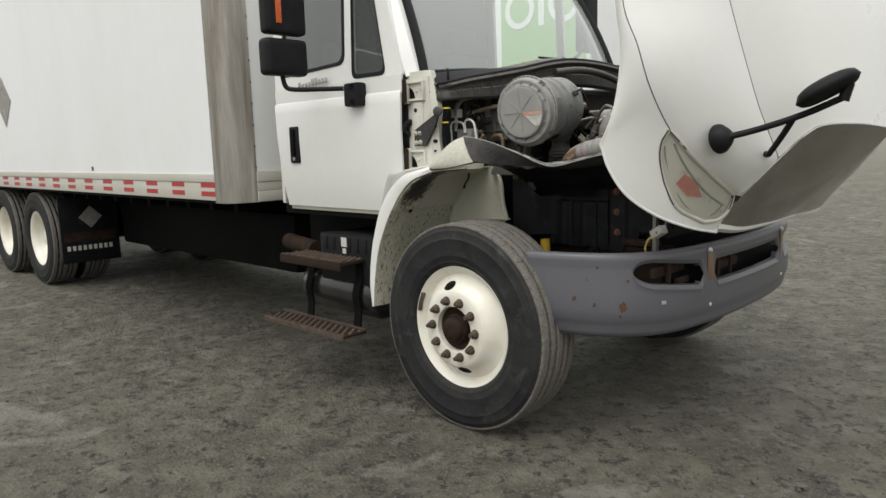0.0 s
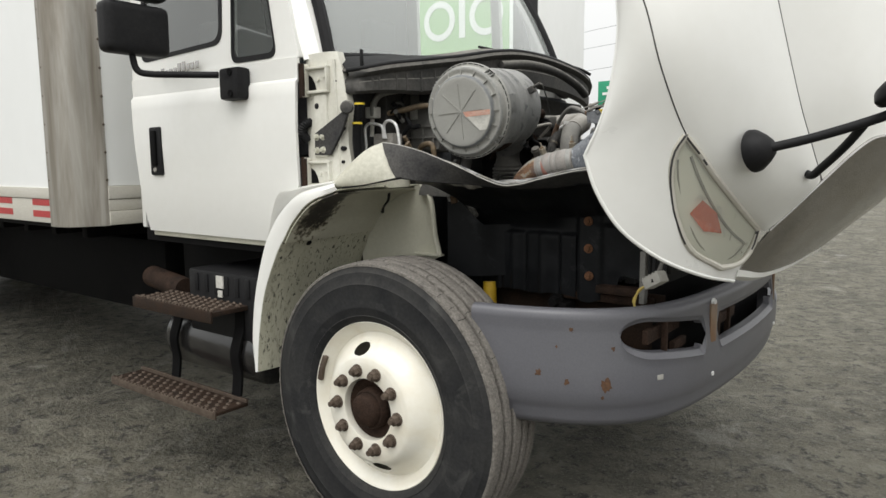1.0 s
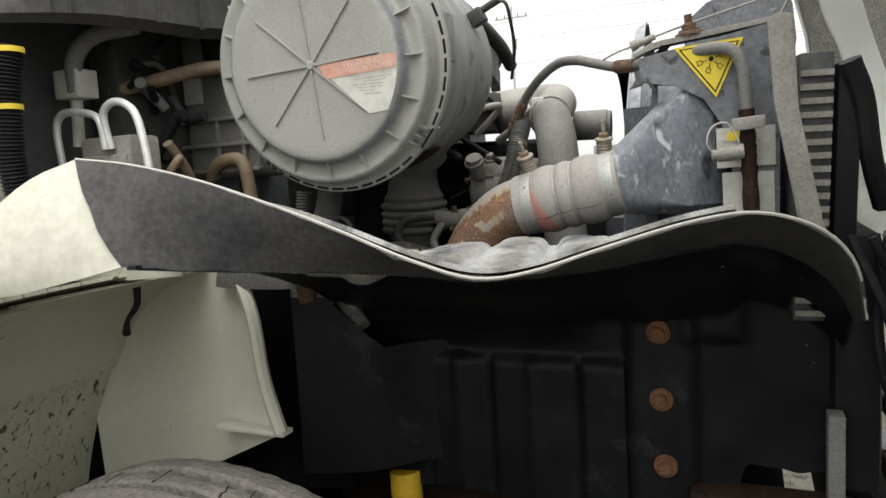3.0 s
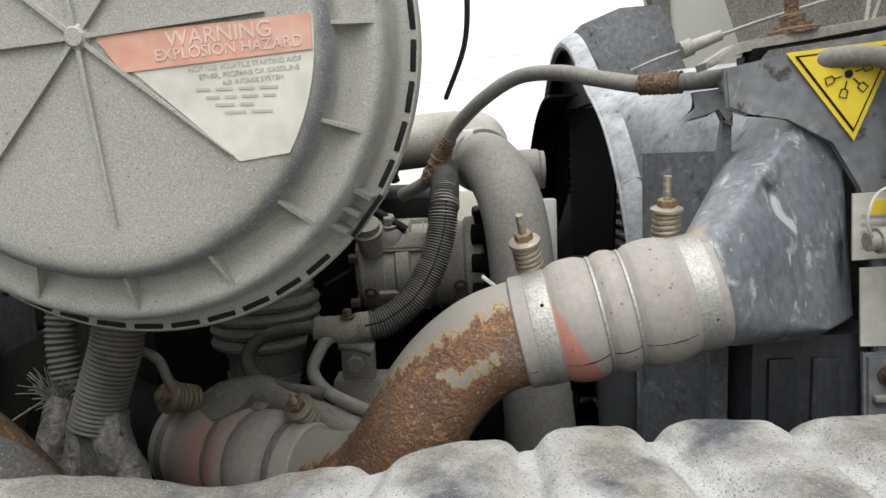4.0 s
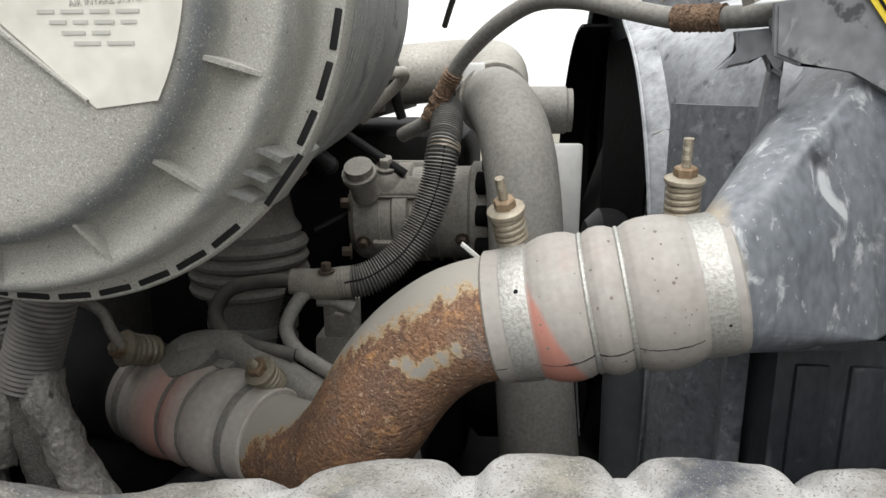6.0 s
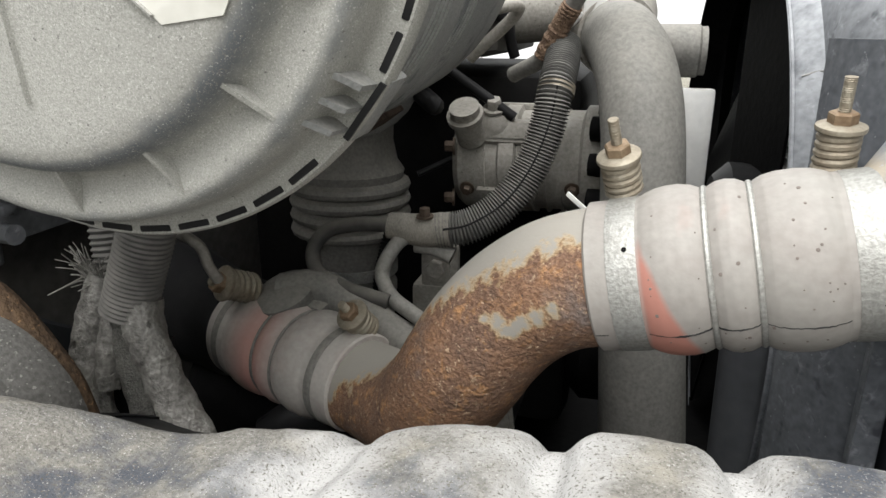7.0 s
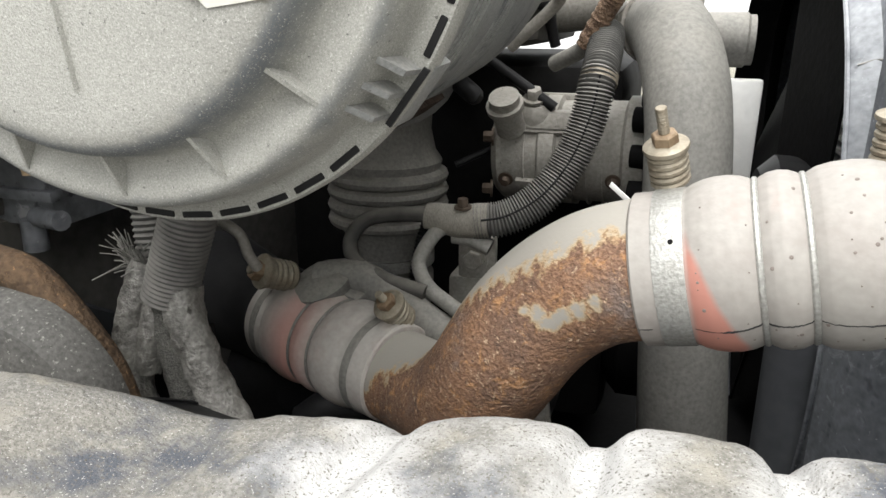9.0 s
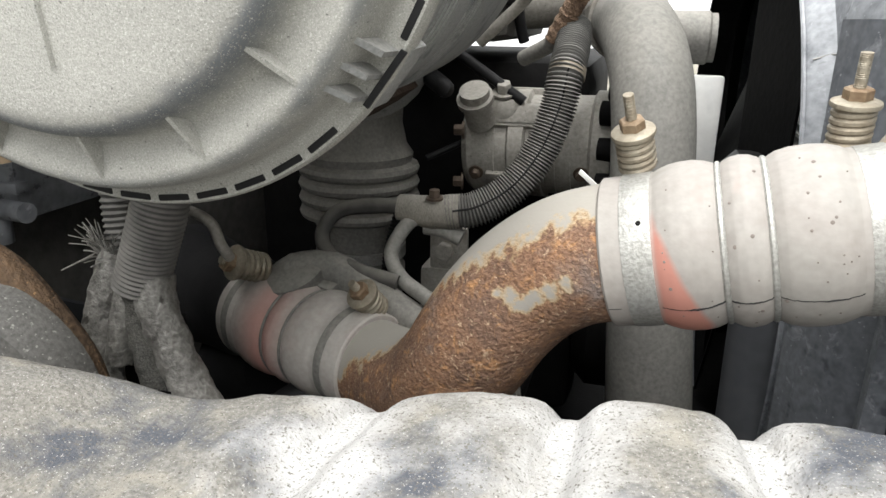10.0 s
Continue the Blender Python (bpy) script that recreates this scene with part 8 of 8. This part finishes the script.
bm = B()
tube(bm, [V(p) + V((0.004, -0.0160, 0.0066)) for p in ((0.282, 1.005, 1.436), (0.277, 0.995, 1.40), (0.262, 0.985, 1.357), (0.238, 0.972, 1.322), (0.206, 0.960, 1.301), (0.180, 0.953, 1.295))], 0.0012, 6, 10)
part("loom_slit", bm, "plastic", lm, "dark slit along the loom")
bm = B()
lathe(bm, [(0.0178, 0), (0.0192, 0), (0.0192, 0.010), (0.0178, 0.010)], (0.2825, 1.0065, 1.432), (0.06, 0.5, 0.86), 20)
part("loom_band", bm, "brass", lm, "yellowed band")
bm = B()
tube(bm, [(0.188, 0.955, 1.297), (0.156, 0.952, 1.295), (0.122, 0.950, 1.298)], [0.0185, 0.0175, 0.014], 14, 8, lambda s: 1 + 0.06 * noise.noise((s * 300, 0, 0)))
part("tape_wrap", bm, "cloth_tape", lm, "beige cloth tape wrap")
bm = B()
bolt(bm, (0.163, 0.945, 1.311), (0, -0.1, 1), 0.006, 0.008)
part("wrap_bolt", bm, "nut", lm)
hose("loom_tail", [(0.128, 0.948, 1.300), (0.0872, 0.94, 1.2989), (0.0595, 0.93, 1.2915), (0.0475, 0.92, 1.270), (0.0606, 0.91, 1.250), (0.096, 0.90, 1.2412), (0.138, 0.90, 1.2325)], 0.0080, "dusty", "thin grey wire loop", 12)
hose("heater_hose_small", [(0.158, 0.955, 1.285), (0.1411, 0.945, 1.2873), (0.1292, 0.935, 1.2739), (0.1221, 0.925, 1.2519), (0.1377, 0.91, 1.2347), (0.1618, 0.90, 1.2236), (0.195, 0.88, 1.2165)], 0.0078, "grey_line", "thin grey rubber hose", 12)
hose("heater_hose_small", [(0.150, 0.955, 1.278), (0.170, 0.955, 1.276), (0.19, 0.955, 1.268)], 0.009, "grey_line", "short grey hose end", 12)
hose("ribbed_wire", [(0.118, 0.975, 1.29), (0.108, 0.97, 1.25), (0.104, 0.965, 1.21), (0.108, 0.96, 1.16)], 0.008, "plastic", "thin black ribbed conduit", 10, 10, lambda s: 1 + 0.12 * math.sin(s * 1500), 90)
hose("oil_line", [(0.02, 0.90, 1.232), (0.06, 0.905, 1.238), (0.10, 0.90, 1.224), (0.15, 0.89, 1.20), (0.19, 0.88, 1.19)], 0.019, "dusty_rubber", "dusty grey hose behind the boot", 14)
hose("dip_tube", [(0.108, 1.10, 1.322), (0.16, 1.13, 1.345), (0.23, 1.16, 1.37)], 0.004, "plastic", "thin black rod", 8)

# bellows below the air cleaner
bc = V((0.036, 1.055, 0))
bm = B()
prof = [(0.044, 1.08), (0.050, 1.12), (0.052, 1.175), (0.055, 1.18), (0.055, 1.19), (0.052, 1.195), (0.053, 1.24), (0.062, 1.262)]
for k in range(4):
    z = 1.260 + 0.0172 * k
    prof += [(0.064, z - 0.005), (0.0715, z - 0.001), (0.0735, z + 0.004), (0.0715, z + 0.009), (0.064, z + 0.0125)]
prof += [(0.066, 1.333), (0.058, 1.345), (0.053, 1.37), (0.058, 1.47)]
lathe(bm, prof, bc, (0, 0, 1), 40)
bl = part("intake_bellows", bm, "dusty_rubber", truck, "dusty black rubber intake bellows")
bm = B()
lathe(bm, [(0.0530, 1.205), (0.0560, 1.205), (0.0560, 1.219), (0.0530, 1.219)], bc, (0, 0, 1), 40)
part("bellows_clamp", bm, "clamp", bl)

# compressor and engine
bm = B()
lathe(bm, [(0, 0), (0.055, 0.0), (0.062, 0.008), (0.062, 0.055), (0.066, 0.058), (0.066, 0.075), (0.060, 0.078), (0.060, 0.15), (0.066, 0.154), (0.066, 0.175), (0.03, 0.18), (0, 0.18)], (0.158, 1.140, 1.340), (1, -0.04, 0.02), 48)
comp = part("air_compressor", bm, "alu", truck, "dusty cast aluminium air conditioning compressor")
for k, a in enumerate((0.4, 1.5, 2.6, 3.7, 4.8, 5.9)):
    bm = B()
    d = V((0, math.cos(a), math.sin(a)))
    obox(bm, V((0.222, 1.137, 1.342)) + d * 0.061, (0.035, 0, 0), d * 0.006, V((1, 0, 0)).cross(d) * 0.007, 0.003)
    part("casting_rib", bm, "alu", comp)
bm = B()
cyl(bm, (0.182, 1.075, 1.372), (0.180, 1.050, 1.400), 0.017, 0.0165, 18, 0.003)
cyl(bm, (0.180, 1.050, 1.400), (0.1795, 1.046, 1.405), 0.021, seg=18)
cyl(bm, (0.180, 1.048, 1.404), (0.1795, 1.042, 1.413), 0.017, seg=18)
lathe(bm, [(0, 0), (0.024, 0), (0.022, 0.012), (0.014, 0.020), (0, 0.020)], (0.206, 1.098, 1.386), (0, -0.45, 0.9), 20)
bolt(bm, (0.205, 1.088, 1.406), (0, -0.45, 0.9), 0.009, 0.011)
obox(bm, (0.225, 1.090, 1.384), (0.035, 0, 0), (0, 0.012, 0), (0, 0.003, 0.010), 0.004)
part("compressor_port", bm, "alu", comp)
for x in (0.196, 0.214, 0.250, 0.268, 0.286):
    bm = B()
    lathe(bm, [(0.058, 0.0), (0.0635, 0.001), (0.0635, 0.003), (0.058, 0.004)], (x, 1.1385, 1.3408), (1, -0.04, 0.02), 48)
    part("casting_ridge", bm, "alu", comp)
for x, a in ((0.176, 3.6), (0.222, 4.0), (0.300, 3.5), (0.300, 4.3)):
    bm = B()
    d = V((0, math.cos(a), math.sin(a)))
    bolt(bm, V((x, 1.137, 1.342)) + d * 0.064, d, 0.006, 0.007)
    part("compressor_bolt", bm, "nut", comp)
for z in (1.300, 1.362):
    bm = B()
    bolt(bm, (0.160, 1.082, z), (-1, -0.2, 0), 0.007, 0.010)
    part("compressor_bolt", bm, "nut", comp)
bm = B()
box(bm, 0.322, 0.345, 1.10, 1.20, 1.28, 1.42, 0.006)
for z in (1.31, 1.35, 1.39):
    cyl(bm, (0.318, 1.075, z), (0.345, 1.07, z), 0.014, seg=12)
part("compressor_clutch", bm, "black", comp)
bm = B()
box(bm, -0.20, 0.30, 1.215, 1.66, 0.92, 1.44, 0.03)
engine = part("engine_block", bm, "black", truck, "engine block with the bay's shade put into the black")
bm = B()
box(bm, -0.20, 0.20, 1.16, 1.50, 1.46, 1.56, 0.03)
part("valve_cover", bm, "dusty", engine)
bm = B()
lathe(bm, [(0, 0), (0.10, 0), (0.12, 0.02), (0.12, 0.05), (0.07, 0.06), (0, 0.06)], (0.30, 1.24, 1.10), (1, 0, 0), 32)
part("crank_pulley", bm, "black", engine)
for k in range(14):
    q = random.Random(30 + k)
    x, y, z = q.uniform(-0.05, 0.28), q.uniform(1.02, 1.12), q.uniform(1.42, 1.56)
    hose("engine_line", [(x, y, z), (x + q.uniform(-0.1, 0.08), y + q.uniform(-0.04, 0.1), z + q.uniform(-0.03, 0.05)), (x + q.uniform(-0.2, 0.1), y + q.uniform(0.05, 0.2), z + q.uniform(-0.12, 0.02))], q.uniform(0.006, 0.016), q.choice(("hose", "plastic", "rust", "alu", "plastic")), "engine line", 10)
bm = B()
box(bm, 0.408, 0.460, 1.245, 1.27, 1.27, 1.422, 0.004)
part("bright_bracket", bm, "bright_alu", truck, "bright aluminium bracket")
bm = B()
lathe(bm, [(0, 0), (0.030, 0), (0.034, 0.006), (0.034, 0.075), (0.031, 0.078), (0.031, 0.085), (0, 0.085)], (0.36, 1.285, 1.468), (1, 0, 0), 32)
part("idler_housing", bm, "hose", truck, "dusty grey pulley housing")
bm = B()
box(bm, 0.130, 0.205, 1.000, 1.05, 1.10, 1.215, 0.006)
box(bm, 0.1445, 0.188, 0.990, 1.0, 1.218, 1.268, 0.004)
bolt(bm, (0.163, 0.990, 1.241), (0, -1, 0), 0.011, 0.008)
part("lift_bracket", bm, "alu", truck, "dusty bracket with a hex bolt")
bm = B()
prism(bm, [(0.195, 0.86, 1.10), (0.265, 0.86, 1.20), (0.275, 0.86, 1.13), (0.245, 0.86, 1.06)], (0, 0.012, 0), 0.003)
part("data_plate", bm, "alu", truck)
bm = B()
cyl(bm, (0.20, 0.92, 0.95), (0.265, 0.92, 1.22), 0.03)
part("lower_hose", bm, "plastic", truck, "dark lower hose")
bm = B()
cyl(bm, (0.498, 0.95, 0.93), (0.493, 0.95, 1.30), 0.034, 0.034, 28, 0.004)
part("lower_pipe", bm, "lower_pipe", truck, "smooth blue-grey pipe under the boot")

# cable bundle under the air cleaner
b1 = hose("bundle_loom", [(-0.012, 0.760, 1.375), (-0.020, 0.755, 1.335), (-0.032, 0.752, 1.300), (-0.044, 0.748, 1.262)], 0.0225, "loom", "grey corrugated loom with frayed foil cables", 22, 10, lambda s: 1 + 0.055 * math.sin(s * 1500), 330)
for k, (r_, pts) in enumerate(((0.0155, [(-0.078, 0.768, 1.285), (-0.084, 0.760, 1.262), (-0.092, 0.752, 1.230), (-0.088, 0.742, 1.190), (-0.078, 0.735, 1.155), (-0.065, 0.725, 1.12)]),
                            (0.0170, [(-0.030, 0.748, 1.275), (-0.026, 0.744, 1.252), (-0.016, 0.740, 1.228), (0.0, 0.735, 1.195), (0.022, 0.728, 1.165), (0.05, 0.715, 1.13)]),
                            (0.0110, [(-0.056, 0.750, 1.268), (-0.060, 0.744, 1.245), (-0.062, 0.738, 1.222), (-0.066, 0.733, 1.195)]),
                            (0.0165, [(-0.048, 0.752, 1.262), (-0.046, 0.750, 1.225), (-0.040, 0.748, 1.19), (-0.028, 0.742, 1.15)]))):
    bm = B()
    tube(bm, pts, r_, 36, 12, count=130)
    for v in bm.verts:
        v.co += noise.noise_vector(v.co * 60) * 0.0026 + noise.noise_vector(v.co * 190) * 0.0009 + noise.noise_vector(v.co * 500) * 0.0004
    part("foil_cable", bm, "braid" if k == 3 else "tape", truck, "frayed foil-wrapped cable" if k != 3 else "grey braided cable", angle=60)
for k in range(64):
    bm = B()
    q = random.Random(90 + k)
    if k < 46:
        p = V((-0.086 + q.uniform(-0.006, 0.012), 0.758, 1.286 + q.uniform(-0.004, 0.006)))
        d = V((q.uniform(-0.9, 0.5), q.uniform(-0.3, 0.1), q.uniform(-0.1, 0.9))).normalized()
    else:
        p = V((-0.040, 0.742, 1.238 + q.uniform(-0.002, 0.002)))
        d = V((q.uniform(0.7, 0.9), q.uniform(-0.2, 0.1), q.uniform(-0.06, 0.14))).normalized()
    h = q.uniform(0.016, 0.034)
    tube(bm, [p, p + d * h * 0.5 + V((0, 0, q.uniform(-0.003, 0.003))), p + d * h + V((q.uniform(-0.004, 0.004), 0, q.uniform(-0.006, 0.001)))], q.uniform(0.0004, 0.0009), 5, 3)
    part("frayed_strand", bm, "hose", b1)
hose("second_loom", [(-0.085, 0.79, 1.37), (-0.087, 0.785, 1.335), (-0.083, 0.78, 1.295), (-0.078, 0.77, 1.25)], 0.014, "loom", "thin corrugated loom", 14, 10, lambda s: 1 + 0.08 * math.sin(s * 1100), 120)
hose("brown_fibre_hose", [(-0.20, 0.665, 1.318), (-0.1201, 0.66, 1.3151), (-0.0895, 0.66, 1.3052), (-0.0672, 0.66, 1.2854), (-0.0502, 0.66, 1.2648), (-0.0359, 0.66, 1.2437), (-0.0288, 0.66, 1.2258), (-0.020, 0.66, 1.19)], 0.0150, "heatshield", "brown fibre-wrapped hose", 16, 10)
bm = B()
lathe(bm, [(0, 0), (0.05, 0.0), (0.080, 0.010), (0.088, 0.028), (0.088, 0.045), (0, 0.045)], (-0.098, 0.612, 1.212), (0, 1, 0.1), 40)
bmesh.ops.bisect_plane(bm, geom=bm.verts[:] + bm.edges[:] + bm.faces[:], plane_co=(0, 0, 1.222), plane_no=(0, 0, -1), clear_outer=True)
part("grey_cover", bm, "cover", truck, "dusty rounded grey cover")
hose("bright_bail", [(-0.045, 0.82, 1.315), (-0.0158, 0.80, 1.3174), (-0.0021, 0.80, 1.3083), (0.0041, 0.80, 1.2918), (0.006, 0.81, 1.275)], 0.005, "alu", "bent steel tube", 10)
bm = B()
box(bm, -0.42, -0.27, 0.85, 1.05, 1.272, 1.40, 0.012)
box(bm, -0.42, -0.262, 0.842, 0.86, 1.305, 1.318, 0.004)
cyl(bm, (-0.29, 0.845, 1.288), (-0.245, 0.835, 1.290), 0.011, seg=12)
cyl(bm, (-0.298, 0.845, 1.25), (-0.296, 0.845, 1.285), 0.013, seg=12)
part("dark_box", bm, "plate", truck, "dark plastic box behind the cables")

# ---- heater box and lines in front of the firewall ----
axes[0] = TRUCK
bm = B()
box(bm, -0.235, -0.075, 0.60, 0.78, 1.42, 1.685, 0.02)
hb = part("heater_box", bm, "hose", truck, "dusty black heater box")
for z in (1.43, 1.475, 1.52, 1.60):
    bm = B()
    box(bm, -0.24, -0.07, 0.588, 0.602, z, z + 0.007, 0.002)
    part("box_rib", bm, "hose", hb)
for x in (-0.10, -0.045):
    bm = B()
    box(bm, x - 0.06, x - 0.052, 0.590, 0.602, 1.43, 1.52, 0.002)
    part("box_rib", bm, "hose", hb)
bm = B()
box(bm, -0.228, -0.188, 0.5965, 0.5995, 1.555, 1.600)
part("box_label", bm, "paper", hb)
bm = B()
box(bm, -0.16, -0.08, 0.57, 0.60, 1.62, 1.68, 0.012)
part("blower_cover", bm, "plastic", hb)
for pts in ([(-0.256, 0.36, 1.38), (-0.259, 0.36, 1.449), (-0.263, 0.36, 1.505), (-0.250, 0.36, 1.526), (-0.225, 0.36, 1.529), (-0.185, 0.36, 1.522), (-0.170, 0.36, 1.508), (-0.167, 0.362, 1.47)],
            [(-0.160, 0.366, 1.47), (-0.164, 0.362, 1.505), (-0.160, 0.36, 1.525), (-0.142, 0.36, 1.536), (-0.118, 0.36, 1.532), (-0.098, 0.36, 1.512), (-0.086, 0.36, 1.458), (-0.080, 0.36, 1.39)]):
    hose("alu_tube", pts, 0.0058, "bright_alu", "bent bare aluminium tube", 12)
bm = B()
box(bm, -0.232, -0.128, 0.372, 0.43, 1.40, 1.490, 0.008)
box(bm, -0.225, -0.135, 0.366, 0.372, 1.405, 1.462, 0.003)
part("valve_block", bm, "alu", truck, "dusty aluminium valve block")
hose("tan_hose", [(-0.262, 0.47, 1.572), (-0.19, 0.50, 1.586), (-0.13, 0.54, 1.602), (-0.085, 0.585, 1.605), (0.0, 0.66, 1.60)], 0.0115, "tan", "tan rubber hose", 14)
hose("tan_hose", [(-0.19, 0.60, 1.40), (-0.16, 0.585, 1.44), (-0.12, 0.58, 1.452), (-0.095, 0.58, 1.44), (-0.088, 0.585, 1.38)], 0.0115, "tan", "tan curved hose", 12)
hb2 = hose("banded_loom", [(-0.160, 0.225, 1.60), (-0.166, 0.222, 1.56), (-0.172, 0.22, 1.50), (-0.175, 0.222, 1.44), (-0.175, 0.235, 1.36)], 0.0165, "plastic", "black corrugated loom with yellow bands", 16, 10, lambda s: 1 + 0.09 * math.sin(s * 1250), 320)
for z, p in ((1.590, (-0.161, 0.2245)), (1.519, (-0.1705, 0.2205))):
    bm = B()
    lathe(bm, [(0.0175, 0), (0.0192, 0), (0.0192, 0.007), (0.0175, 0.007)], (*p, z), (0, 0, 1), 16)
    part("yellow_band", bm, "sign_yellow", hb2, "yellow band")
bm = B()
box(bm, -0.272, -0.222, 0.37, 0.41, 1.552, 1.596, 0.004)
cyl(bm, (-0.247, 0.385, 1.596), (-0.246, 0.385, 1.614), 0.007, seg=6)
cyl(bm, (-0.255, 0.39, 1.48), (-0.25, 0.39, 1.552), 0.009)
part("relay", bm, "paper", truck, "pale plastic relay on its bracket")
hose("grey_riser", [(-0.235, 0.38, 1.56), (-0.232, 0.38, 1.61), (-0.21, 0.40, 1.645), (-0.16, 0.44, 1.66)], 0.013, "hose", "grey riser hose", 12)
for k in range(16):
    q = random.Random(60 + k)
    p = V((q.uniform(-0.23, -0.14), q.uniform(0.45, 0.50), q.uniform(1.36, 1.62)))
    e = p + V((q.uniform(-0.06, 0.07), q.uniform(0.0, 0.10), q.uniform(-0.16, 0.06)))
    hose("bay_line", [p, p.lerp(e, 0.5) + V((q.uniform(-0.04, 0.04), 0, q.uniform(-0.04, 0.04))), e], q.uniform(0.004, 0.010), q.choice(("hose", "plastic", "plastic", "tan", "rust")), "engine bay line", 10)

# ---- wiring by the headlamp ----
bm = B()
obox(bm, (0.905, 0.42, 1.005), V((0.028, -0.009, 0.017)), V((0.008, 0.015, 0)), V((-0.008, 0.004, 0.015)), 0.003)
for k in range(5):
    obox(bm, V((0.905, 0.42, 1.005)) + V((0.028, -0.009, 0.017)) * (-0.8 + 0.4 * k) + V((-0.008, 0.004, 0.015)), V((0.0018, -0.0006, 0.0011)), V((0.0082, 0.0155, 0)), V((-0.0015, 0.0008, 0.0026)), 0.0005)
cn = part("wire_connector", bm, "connector", truck, "pale grey wiring connector hanging by its wires")
for k in range(4):
    bm = B()
    p = V((0.875, 0.425 + 0.006 * k, 0.985))
    tube(bm, [p, p + V((-0.025, 0.0, -0.02)), p + V((-0.04 - 0.004 * k, 0.01, -0.06)), p + V((-0.042, 0.02, -0.09))], 0.0035, 6, 5)
    part("wire", bm, "wire_yellow", cn, "yellow wire")
for k in range(7):
    q = random.Random(140 + k)
    p = V((0.83 + q.uniform(-0.02, 0.04), 0.55 + q.uniform(-0.05, 0.1), 1.30))
    hose("front_wire", [p, p + V((q.uniform(-0.02, 0.06), q.uniform(-0.05, 0.02), -0.13)), p + V((q.uniform(0.0, 0.09), q.uniform(-0.1, 0), -0.3))], q.uniform(0.004, 0.009), q.choice(("plastic", "plastic", "rust", "hose")), "dark front wire", 8)
bm = B()
box(bm, 0.80, 0.86, 0.62, 1.9, 0.95, 1.30, 0.02)
part("front_panel", bm, "plastic", truck, "dark front support panel")
